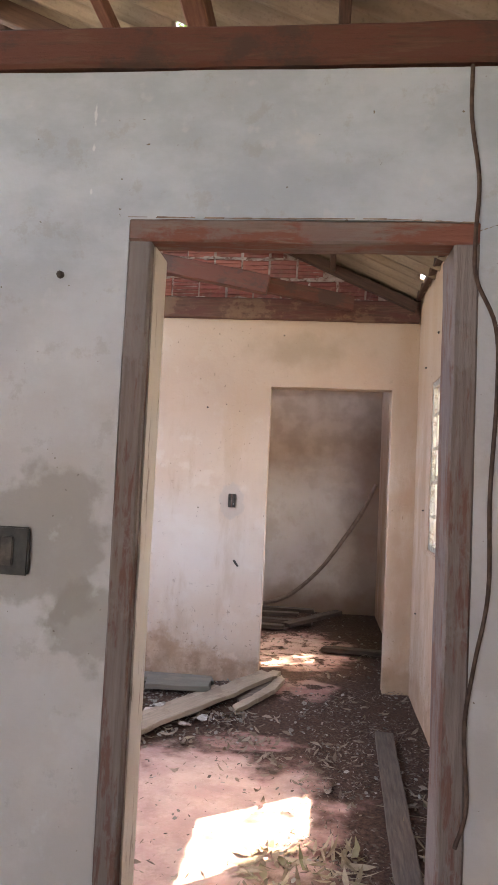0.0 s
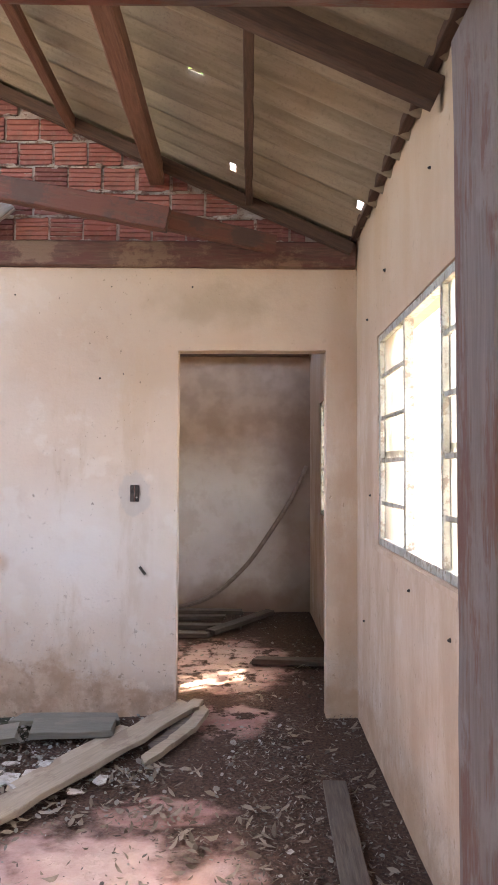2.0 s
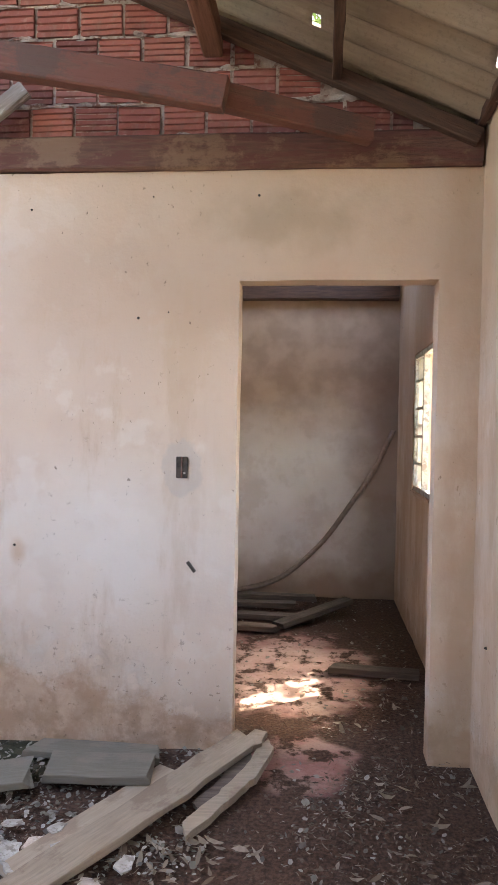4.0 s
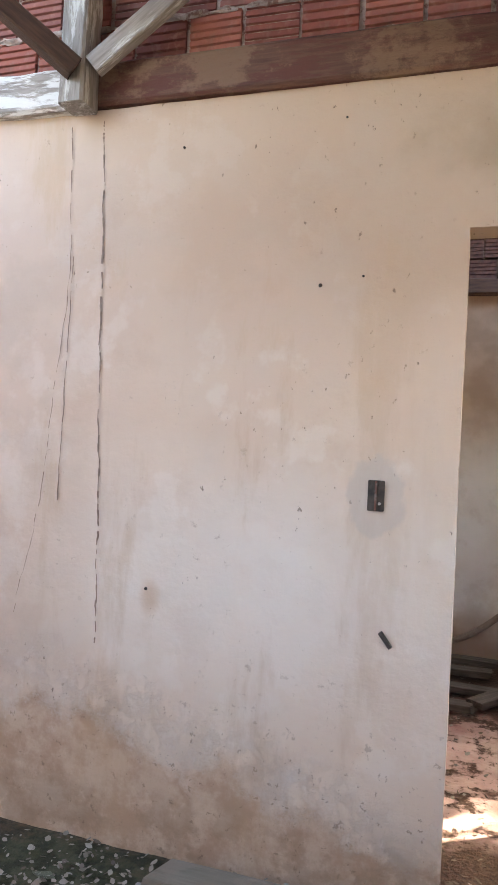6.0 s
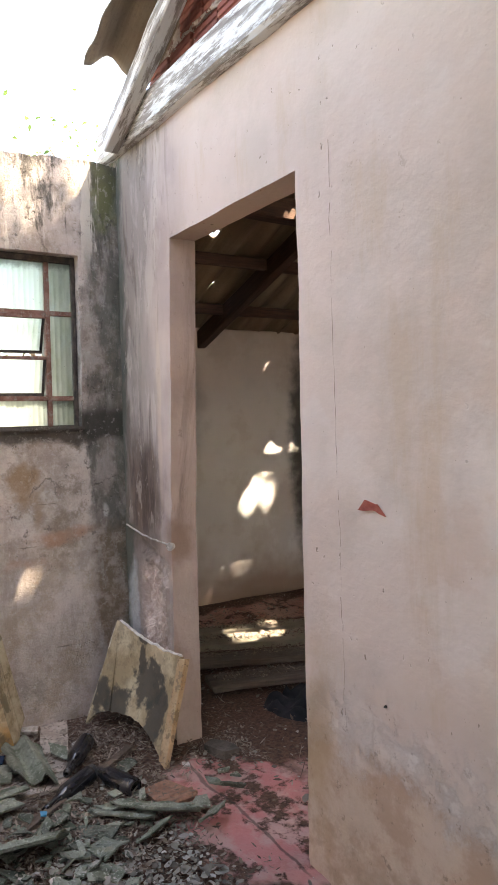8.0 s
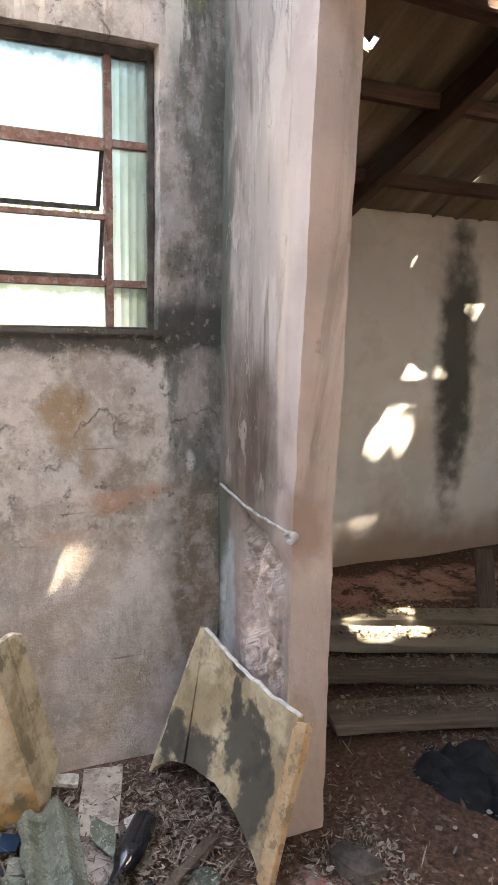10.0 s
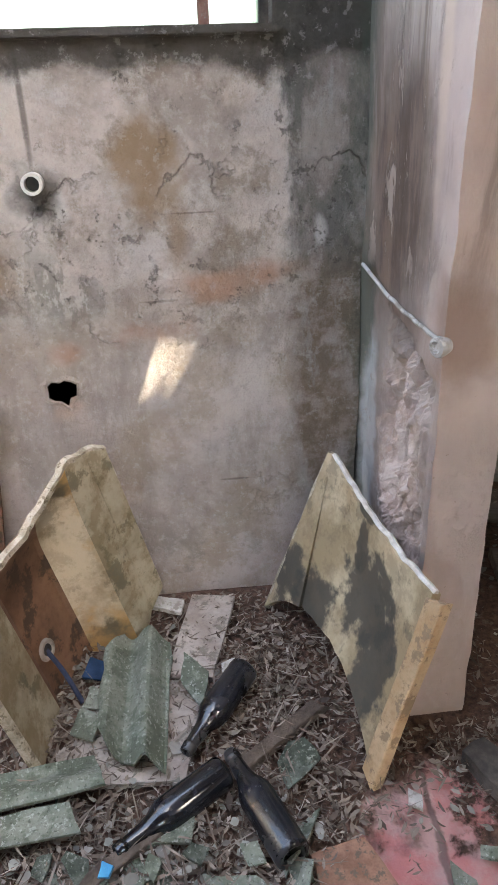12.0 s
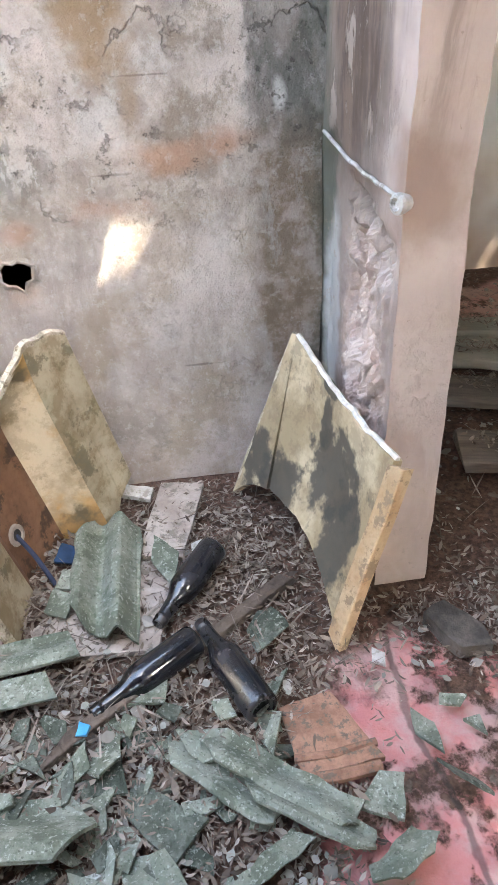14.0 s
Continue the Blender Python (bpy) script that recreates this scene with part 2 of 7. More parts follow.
def plaster_grey():
    k = Mat("grey_painted_plaster", 0.9)
    big, mid, fine = k.noise(1.6, 4), k.noise(7, 5), k.noise(60, 3)
    x, z = k.axis(0), k.axis(2)
    c = k.mix(k.band(big, 0.3, 0.7), (0.41, 0.395, 0.395), (0.52, 0.505, 0.51))
    c = k.mix(k.math("MULTIPLY", k.band(k.noise(2.8, 8, shift=(4, 1, 2), rough=0.65), 0.48, 0.6), 0.35), c, (0.45, 0.41, 0.39))
    c = k.mix(k.math("MULTIPLY", k.band(k.noise(3.4, 8, shift=(8, 5, 2), rough=0.65), 0.5, 0.62), 0.35), c, (0.58, 0.575, 0.59))
    c = k.mix(k.math("MULTIPLY", k.band(z, 1.4, 2.15), 0.8), c, k.mix(k.band(k.noise(4, 7, (0.6, 1, 1), shift=(3, 3, 0), rough=0.65), 0.35, 0.65), (0.36, 0.415, 0.475), (0.49, 0.55, 0.62)))
    c = k.mix(k.math("MULTIPLY", k.band(k.math("ADD", z, mid), 1.6, 0.9), 0.35), c, (0.50, 0.43, 0.37))
    for centre, size in (((-0.33, 1.77, 1.22), (0.22, 0.3, 0.22)), ((-0.2, 1.77, 1.02), (0.12, 0.3, 0.14)), ((-0.62, 1.77, 1.1), (0.2, 0.3, 0.3))):
        c = k.mix(k.math("MULTIPLY", k.blob(centre, size, 0.3, 9, 0.9), 0.6), c, (0.27, 0.245, 0.215))
    c = k.mix(k.math("MULTIPLY", k.band(k.noise(12, 5, shift=(2, 0, 0)), 0.62, 0.7), 0.3), c, (0.58, 0.58, 0.59))
    for pz, r in ((2.36, 0.035), (2.27, 0.012), (2.15, 0.012)):
        c = k.mix(k.math("MULTIPLY", k.blob((-0.255, 1.77, pz), (0.0045, 0.3, r), 0.5, 90, 0.9), 0.6), c, (0.70, 0.71, 0.72))
    c = k.mix(k.math("MULTIPLY", k.band(k.noise(9, 8, shift=(6, 0, 3), rough=0.72), 0.56, 0.64), 0.3), c, (0.33, 0.30, 0.28))
    c = k.mix(k.band(k.noise(55, 2, shift=(1, 1, 1)), 0.75, 0.78), c, (0.2, 0.17, 0.15))
    return k.done(c, k.math("ADD", k.math("MULTIPLY", mid, 0.5), k.math("MULTIPLY", fine, 0.15)), 0.01, 0.4)


def plaster_mould():
    """Bare cement render of the west wall: blotched, run with mould, orange with damp."""
    k = Mat("mouldy_cement_render", 0.95)
    big, mid, fine = k.noise(2.2, 5), k.noise(6, 8, rough=0.7), k.noise(40, 6, rough=0.75)
    y, z = k.axis(1), k.axis(2)
    c = k.mix(k.band(mid, 0.34, 0.64), (0.34, 0.285, 0.25), (0.58, 0.505, 0.46))
    upper = k.band(k.math("ADD", z, k.math("MULTIPLY", k.noise(3, 5, shift=(1, 1, 4)), 0.4)), 0.85, 1.05)
    flecked = k.math("ADD", k.math("MULTIPLY", upper, 0.6), 0.4)
    c = k.mix(k.times(k.band(k.noise(3.2, 9, shift=(0, 7, 0), rough=0.68), 0.50, 0.58), flecked, 0.7), c, (0.56, 0.52, 0.49))
    c = k.mix(k.times(k.band(k.noise(5, 9, shift=(0, 2, 5), rough=0.7), 0.52, 0.61), flecked, 0.75), c, (0.245, 0.195, 0.15))
    c = k.mix(k.times(k.band(k.noise(2.6, 6, (1, 1, 0.5), shift=(5, 2, 8), rough=0.6), 0.47, 0.6), 0.4), c, (0.36, 0.30, 0.265))
    # smooth mauve-grey render low on the wall
    c = k.mix(k.times(k.band(k.math("ADD", z, k.math("MULTIPLY", mid, 0.25)), 0.88, 0.62), 0.35), c, (0.52, 0.45, 0.425))
    drip = k.times(k.band(k.noise(8, 8, (1, 1, 0.28), shift=(6, 3, 2), rough=0.68), 0.50, 0.62), k.band(z, 1.0, 0.6))
    c = k.mix(k.math("MULTIPLY", drip, 0.5), c, (0.29, 0.24, 0.205))
    c = k.mix(k.times(k.band(k.noise(4.5, 8, shift=(2, 9, 6), rough=0.68), 0.48, 0.60), k.band(z, 0.95, 0.6), 0.55), c, (0.34, 0.265, 0.19))
    c = k.mix(k.times(k.band(k.noise(6, 9, shift=(8, 1, 2), rough=0.7), 0.50, 0.60), k.band(k.math("ADD", z, k.math("MULTIPLY", mid, 0.2)), 0.40, 0.22), 0.6), c, (0.235, 0.21, 0.175))
    grit = k.noise(34, 8, shift=(4, 0, 7), rough=0.78)
    c = k.mix(k.math("MULTIPLY", k.band(grit, 0.54, 0.64), 0.3), c, (0.22, 0.185, 0.155))
    c = k.mix(k.math("MULTIPLY", k.band(grit, 0.46, 0.38), 0.4), c, (0.57, 0.535, 0.50))
    for py, pz, w, h in ((4.70, 0.35, 0.06, 0.004), (4.52, 0.83, 0.05, 0.004), (4.60, 1.02, 0.09, 0.003)):
        c = k.mix(k.math("MULTIPLY", k.blob((-3.66, py, pz), (0.3, w, h), 0.6, 20, 1.6), 0.6), c, (0.13, 0.105, 0.085))
    for centre, size, deep in (((-3.66, 4.515, 1.10), (0.3, 0.09, 0.16), 0.85), ((-3.66, 4.58, 0.965), (0.3, 0.05, 0.09), 0.6), ((-3.66, 4.16, 0.93), (0.3, 0.12, 0.12), 0.5)):
        c = k.mix(k.math("MULTIPLY", k.blob(centre, size, 0.55, 9, 0.8), deep), c, (0.29, 0.195, 0.115))
    for centre, size in (((-3.66, 4.66, 0.86), (0.3, 0.16, 0.05)), ((-3.66, 4.80, 0.885), (0.3, 0.12, 0.045)), ((-3.66, 4.49, 0.76), (0.3, 0.11, 0.05)), ((-3.66, 4.30, 0.72), (0.3, 0.06, 0.04))):
        c = k.mix(k.math("MULTIPLY", k.blob(centre, size, 0.9, 9, 1.0), 0.75), c, (0.42, 0.245, 0.165))
    # scabbed patch between the pipe and the drain
    scab = k.blob((-3.66, 4.27, 0.86), (0.3, 0.23, 0.15), 0.7, 7, 0.7)
    c = k.mix(k.times(scab, k.band(k.noise(16, 9, (1, 1, 0.6), shift=(2, 4, 1), rough=0.74), 0.46, 0.54), 0.8), c, (0.15, 0.13, 0.105))
    c = k.mix(k.times(scab, k.band(k.noise(24, 9, (1, 1, 0.6), shift=(7, 4, 1), rough=0.76), 0.55, 0.60), 0.75), c, (0.60, 0.57, 0.53))
    # brown mould under the corner's mould
    brown = k.times(k.band(k.math("ADD", y, k.math("MULTIPLY", k.noise(7, 8, rough=0.7), 0.16)), 4.90, 4.95), k.band(k.math("ADD", z, k.math("MULTIPLY", k.noise(5, 6, shift=(0, 0, 9)), 0.3)), 1.10, 1.02), k.band(k.math("ADD", z, k.math("MULTIPLY", mid, 0.4)), 0.38, 0.58))
    c = k.mix(k.times(brown, k.math("ADD", k.math("MULTIPLY", k.band(k.noise(13, 8, rough=0.72, shift=(3, 3, 1)), 0.4, 0.58), 0.55), 0.35)), c, (0.175, 0.125, 0.085))
    c = k.mix(k.math("MULTIPLY", k.blob((-3.66, 4.27, 0.95), (0.3, 0.09, 0.28), 0.6, 9, 0.7), 0.3), c, (0.56, 0.54, 0.50))
    c = k.mix(k.math("MULTIPLY", k.blob((-3.66, 4.335, 1.05), (0.3, 0.035, 0.05), 0.7, 18, 0.7), 0.8), c, (0.66, 0.64, 0.61))
    c = k.mix(k.math("MULTIPLY", k.blob((-3.66, 4.288, 1.085), (0.3, 0.075, 0.09), 0.7, 14, 0.7), 0.85), c, (0.075, 0.07, 0.06))
    c = k.mix(k.math("MULTIPLY", k.blob((-3.66, 4.288, 1.235), (0.3, 0.010, 0.14), 0.5, 9, 0.4), 0.7), c, (0.10, 0.085, 0.07))
    c = k.mix(k.math("MULTIPLY", k.blob((-3.66, 4.215, 1.27), (0.3, 0.055, 0.12), 0.35, 12, 0.5), 0.55), c, (0.58, 0.53, 0.49))
    c = k.mix(k.math("MULTIPLY", k.blob((-3.66, 4.28, 0.595), (0.3, 0.055, 0.06), 0.6, 18, 0.9), 0.7), c, (0.50, 0.38, 0.31))
    # mould: thick beside the corner, in runs from the wall's top; a ragged dark band under the sill
    ynz = k.math("ADD", y, k.math("MULTIPLY", k.noise(4, 9, (1, 1, 0.55), rough=0.7), 0.30))
    low = k.band(k.math("ADD", z, k.math("MULTIPLY", k.noise(4, 7, shift=(0, 3, 0), rough=0.65), 0.3)), 0.98, 1.12)
    corner = k.times(k.band(ynz, 4.95, 4.985), k.math("ADD", k.math("MULTIPLY", low, 0.85), 0.12))
    c = k.mix(k.times(corner, k.math("ADD", k.math("MULTIPLY", k.band(k.noise(8, 8, (1, 1, 0.4), shift=(4, 1, 1), rough=0.7), 0.38, 0.6), 0.5), 0.38)), c, (0.095, 0.095, 0.083))
    wisp = k.times(k.band(k.noise(9, 8, (1, 1, 0.3), shift=(0, 8, 0), rough=0.7), 0.53, 0.62), k.band(y, 4.82, 4.88), k.band(y, 4.97, 4.93))
    c = k.mix(k.math("MULTIPLY", wisp, 0.55), c, (0.36, 0.35, 0.33))
    c = k.mix(k.math("MULTIPLY", k.blob((-3.66, 4.90, 0.985), (0.3, 0.022, 0.05), 0.5, 14, 0.8), 0.8), c, (0.55, 0.53, 0.50))
    runs = k.times(k.band(k.noise(9, 9, (1, 1, 0.22), warp=0.3, rough=0.7), 0.48, 0.57), k.band(z, 2.0, 2.3))
    c = k.mix(k.math("MULTIPLY", runs, 0.85), c, (0.07, 0.065, 0.055))
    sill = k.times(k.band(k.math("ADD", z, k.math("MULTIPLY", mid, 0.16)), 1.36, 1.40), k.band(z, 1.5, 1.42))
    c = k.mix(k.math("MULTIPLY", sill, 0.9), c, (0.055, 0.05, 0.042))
    c = k.mix(k.math("MULTIPLY", k.blob((-3.66, 4.93, 2.42), (0.3, 0.1, 0.25), 0.6, 10, 0.8), 0.6), c, (0.15, 0.16, 0.06))
    pale = k.times(k.band(k.noise(11, 6, (1, 1, 0.12), shift=(0, 4, 0), rough=0.65), 0.55, 0.60), k.band(z, 2.0, 2.3))
    c = k.mix(k.math("MULTIPLY", pale, 0.85), c, (0.62, 0.57, 0.50))
    pits = k.band(k.noise(26, 8, shift=(3, 3, 3), rough=0.75), 0.57, 0.62)
    pits = k.times(pits, k.band(k.noise(4, 5, shift=(8, 3, 3)), 0.44, 0.58), k.math("ADD", k.math("MULTIPLY", upper, 0.75), 0.2))
    c = k.mix(k.math("MULTIPLY", pits, 0.75), c, (0.085, 0.075, 0.065))
    c = k.mix(k.math("MULTIPLY", k.band(k.noise(30, 7, shift=(9, 1, 3), rough=0.75), 0.56, 0.61), 0.25), c, (0.55, 0.525, 0.50))
    green = k.band(k.math("ADD", y, k.math("MULTIPLY", k.noise(4, 9, (1, 1, 0.6), rough=0.75), 0.30)), 5.10, 5.20)
    c = k.mix(k.math("MULTIPLY", green, 0.85), c, (0.055, 0.075, 0.055))
    scar = k.band(k.math("ABSOLUTE", k.math("SUBTRACT", k.noise(2.4, 7, shift=(5, 5, 1), rough=0.6), 0.5)), 0.010, 0.0)
    crack = k.times(scar, k.band(k.noise(3, 3, shift=(2, 2, 2)), 0.5, 0.6), flecked)
    c = k.mix(k.math("MULTIPLY", crack, 0.5), c, (0.12, 0.10, 0.08))
    h = k.math("SUBTRACT", k.math("ADD", k.math("MULTIPLY", mid, 0.9), k.math("MULTIPLY", fine, 0.45)), k.math("ADD", k.math("MULTIPLY", pits, 0.35), k.math("MULTIPLY", crack, 0.5)))
    h = k.math("ADD", h, k.math("MULTIPLY", grit, 0.5))
    return k.done(c, h, 0.017, 0.95)


def plaster_back():
    """Back rooms: white distemper gone brown above and below."""
    k = Mat("stained_distemper", 0.93)
    big, mid, fine = k.noise(1.4, 4), k.noise(5, 5), k.noise(50, 3)
    z = k.axis(2)
    c = k.mix(k.band(big, 0.35, 0.65), (0.70, 0.66, 0.615), (0.80, 0.775, 0.745))
    c = k.mix(k.math("MULTIPLY", k.band(k.noise(3.1, 8, shift=(3, 1, 6), rough=0.66), 0.48, 0.6), 0.3), c, (0.50, 0.42, 0.35))
    zz = k.math("ADD", z, k.math("MULTIPLY", big, 0.8))
    north = k.band(k.axis(1), 7.6, 7.9)
    c = k.mix(k.times(k.band(zz, 1.5, 2.3), k.math("ADD", k.math("MULTIPLY", north, 0.45), 0.45)), c, k.mix(k.band(mid, 0.35, 0.65), (0.30, 0.195, 0.125), (0.40, 0.275, 0.185)))
    c = k.mix(k.math("MULTIPLY", k.band(zz, 0.85, 0.45), 0.8), c, (0.33, 0.21, 0.14))
    # black run-off on the west wall, smoke on the east end of the north wall
    col = k.blob((-5.1, 7.10, 1.22), (0.6, 0.19, 1.15), 0.6, 7, 0.5)
    c = k.mix(k.math("MULTIPLY", col, 0.9), c, (0.035, 0.04, 0.033))
    left = k.blob((-5, 5.9, 1.6), (0.5, 0.42, 0.8), 0.8, 3, 0.5)
    c = k.mix(k.math("MULTIPLY", left, 0.75), c, (0.10, 0.09, 0.08))
    smoke = k.blob((1.25, 8, 1.0), (0.75, 0.5, 1.6), 0.45, 2.0, 0.3)
    c = k.mix(k.math("MULTIPLY", smoke, 0.7), c, (0.20, 0.125, 0.08))
    return k.done(c, k.math("ADD", k.math("MULTIPLY", mid, 0.5), k.math("MULTIPLY", fine, 0.1)), 0.01, 0.45)


def floor_mat():
    """Red-painted cement under drifts of dirt."""
    k = Mat("red_cement_floor_with_dirt", 0.85)
    big, mid, fine = k.noise(1.8, 5), k.noise(6, 6, rough=0.65), k.noise(60, 4, rough=0.7)
    red = k.mix(k.band(mid, 0.35, 0.65), (0.29, 0.125, 0.11), (0.40, 0.22, 0.19))
    red = k.mix(k.math("MULTIPLY", k.band(k.noise(3, 5, shift=(4, 0, 0)), 0.48, 0.6), 0.7), red, (0.35, 0.235, 0.19))
    red = k.mix(k.math("MULTIPLY", k.band(fine, 0.55, 0.7), 0.5), red, (0.16, 0.10, 0.08))
    red = k.mix(k.math("MULTIPLY", k.band(k.noise(11, 8, shift=(1, 6, 0), rough=0.7), 0.52, 0.62), 0.55), red, (0.17, 0.105, 0.08))
    # sunlit glow painted in: paler pink round the two sun patches
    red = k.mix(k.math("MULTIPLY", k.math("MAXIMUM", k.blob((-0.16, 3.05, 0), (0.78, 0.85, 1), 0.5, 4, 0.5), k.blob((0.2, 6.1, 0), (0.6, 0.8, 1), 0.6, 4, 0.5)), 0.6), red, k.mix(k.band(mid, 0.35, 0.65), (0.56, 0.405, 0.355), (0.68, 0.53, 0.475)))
    pinkish = k.blob((-2.75, 5.0, 0), (0.7, 0.5, 1), 0.5, 5, 0.4)
    red = k.mix(k.times(pinkish, 0.75), red, k.mix(k.band(k.noise(7, 8, shift=(3, 3, 0), rough=0.66), 0.42, 0.58), (0.44, 0.155, 0.155), (0.42, 0.27, 0.25)))
    dirt = k.mix(k.band(fine, 0.3, 0.7), (0.045, 0.025, 0.018), (0.125, 0.070, 0.050))
    dirt = k.mix(k.band(k.noise(25, 4), 0.6, 0.68), dirt, (0.14, 0.11, 0.085))
    moss = k.blob((-1.25, 4.80, 0), (0.85, 0.32, 1), 0.6, 7, 0.7)
    dirt = k.mix(k.math("MULTIPLY", moss, 0.8), dirt, k.mix(k.band(k.noise(14, 6), 0.4, 0.6), (0.022, 0.036, 0.02), (0.06, 0.075, 0.045)))
    bare = k.blob((-2.66, 5.0, 0), (0.50, 0.30, 1), 0.2, 7, 0.55)
    for centre, size in (((-0.16, 3.0, 0), (0.78, 0.85, 1)), ((0.2, 6.15, 0), (0.6, 0.85, 1)), ((-4.75, 6.4, 0), (0.28, 1.2, 1)), ((0.05, 3.9, 0), (0.3, 0.16, 1)), ((0.30, 4.95, 0), (0.3, 0.3, 1)), ((-2.5, 5.4, 0), (0.35, 0.25, 1))):
        bare = k.math("MAXIMUM", bare, k.blob(centre, size, 0.3, 4, 0.6))
    bare = k.times(bare, k.math("MAXIMUM", k.band(k.noise(6, 9, shift=(2, 2, 0), rough=0.7), 0.58, 0.51), k.math("MULTIPLY", k.band(k.axis(1), 4.1, 3.7), 0.9)))
    c = k.mix(bare, dirt, red)
    y = k.axis(1)
    wander = k.math("MULTIPLY", k.math("SUBTRACT", k.noise(5, 5, shift=(0, 0, 3)), 0.5), 0.10)
    joint = k.times(k.band(k.math("ABSOLUTE", k.math("SUBTRACT", k.math("ADD", y, wander), 4.97)), 0.009, 0.003), k.band(k.axis(0), -2.2, -2.3), k.band(k.axis(0), -3.2, -3.1))
    c = k.mix(k.math("MULTIPLY", joint, 0.65), c, (0.045, 0.035, 0.03))
    h = k.math("ADD", k.math("MULTIPLY", fine, 0.35), k.math("MULTIPLY", k.math("SUBTRACT", 1.0, bare), k.math("ADD", mid, fine)))
    return k.done(c, h, 0.012, 0.8, k.mix(bare, (0.95, 0.95, 0.95), (0.62, 0.62, 0.62)))


def timber(name, dark, light, paint=None, wear=0.5, grain=(1, 12, 12), worn=None):
    k = Mat(name, 0.75)
    g = k.noise(7, 5, grain, rough=0.6)
    big = k.noise(4, 9, (0.7, 1, 1), rough=0.72)
    c = k.mix(k.band(g, 0.25, 0.75), dark, light)
    c = k.mix(k.math("MULTIPLY", k.band(k.noise(9, 7, (0.5, 1, 1), rough=0.7), 0.45, 0.62), 0.45), c, tuple((a + b) / 2 for a, b in zip(dark, light)))
    if paint:
        c = k.mix(k.band(k.noise(8, 8, (0.5, 3, 3), rough=0.72), wear - 0.06, wear + 0.04), paint, c)
    if worn:
        c = k.mix(k.math("MULTIPLY", k.band(big, 0.52, 0.60), 0.75), c, worn)
    c = k.mix(k.math("MULTIPLY", k.random(), 0.22), c, (0.03, 0.02, 0.015))
    return k.done(c, k.math("ADD", g, k.math("MULTIPLY", k.noise(60, 3, grain), 0.4)), 0.004, 0.7)


def simple(name, a, b, scale=8, rough=0.85, metal=0.0, depth=0.003, spec=0.3, bumpy=0.5, c3=None, lo=0.35, hi=0.65, fine3=0):
    k = Mat(name, rough, metal, spec)
    n, f = k.noise(scale, 5), k.noise(scale * 7, 4, rough=0.7)
    c = k.mix(k.band(n, lo, hi), a, b)
    if c3:
        c = k.mix(k.band(k.noise(fine3 or scale * 1.7, 6, shift=(3, 1, 2), rough=0.7), 0.52, 0.6), c, c3)
    c = k.mix(k.math("MULTIPLY", k.band(f, 0.4, 0.7), 0.25), c, (a[0] * 0.4, a[1] * 0.4, a[2] * 0.4))
    return k.done(c, k.math("ADD", k.math("MULTIPLY", n, 0.6), k.math("MULTIPLY", f, 0.5)), depth, bumpy)


def roof_mat():
    """Old fibre cement, streaked down the slope."""
    k = Mat("old_fibre_cement", 0.9)
    streak, fine = k.noise(6, 6, (0.25, 2.5, 0.25), rough=0.65), k.noise(60, 4, rough=0.7)
    c = k.mix(k.band(streak, 0.3, 0.7), (0.185, 0.145, 0.105), (0.30, 0.25, 0.19))
    c = k.mix(k.math("MULTIPLY", k.band(k.noise(1.7, 5), 0.45, 0.65), 0.4), c, (0.24, 0.165, 0.105))
    c = k.mix(k.math("MULTIPLY", k.band(fine, 0.5, 0.7), 0.3), c, (0.10, 0.08, 0.06))
    return k.done(c, k.math("ADD", streak, k.math("MULTIPLY", fine, 0.4)), 0.004, 0.6)


def brick_mat():
    k = Mat("hollow_red_brick", 0.85)
    r, n = k.random(), k.noise(30, 4)
    c = k.ramp(r, (0.0, (0.16, 0.055, 0.047)), (0.4, (0.27, 0.09, 0.072)), (0.75, (0.33, 0.12, 0.092)), (1.0, (0.20, 0.08, 0.072)))
    c = k.mix(k.math("MULTIPLY", k.band(n, 0.5, 0.7), 0.4), c, (0.34, 0.20, 0.16))
    c = k.mix(k.math("MULTIPLY", k.band(k.noise(9, 4), 0.5, 0.65), 0.4), c, (0.12, 0.05, 0.04))
    return k.done(c, n, 0.002, 0.5)


def litter_mat(name, *cols):
    k = Mat(name, 0.85)
    c = k.ramp(k.island(), *[(i / (len(cols) - 1), col) for i, col in enumerate(cols)])
    return k.done(k.mix(k.math("MULTIPLY", k.noise(60, 3), 0.5), c, (0.05, 0.035, 0.025)))


def leaf_mat(name, a, b):
    k = Mat(name, 0.55)
    c = k.mix(k.island(), a, b)
    k.b.inputs["Subsurface Weight"].default_value = 0.0
    t = k.nt.nodes.new("ShaderNodeBsdfTranslucent")
    k.put(t.inputs["Color"], c)
    s = k.nt.nodes.new("ShaderNodeMixShader")
    s.inputs[0].default_value = 0.4
    out = k.nt.nodes["Material Output"]
    k.nt.links.new(k.b.outputs[0], s.inputs[1]), k.nt.links.new(t.outputs[0], s.inputs[2]), k.nt.links.new(s.outputs[0], out.inputs["Surface"])
    return k.done(c)


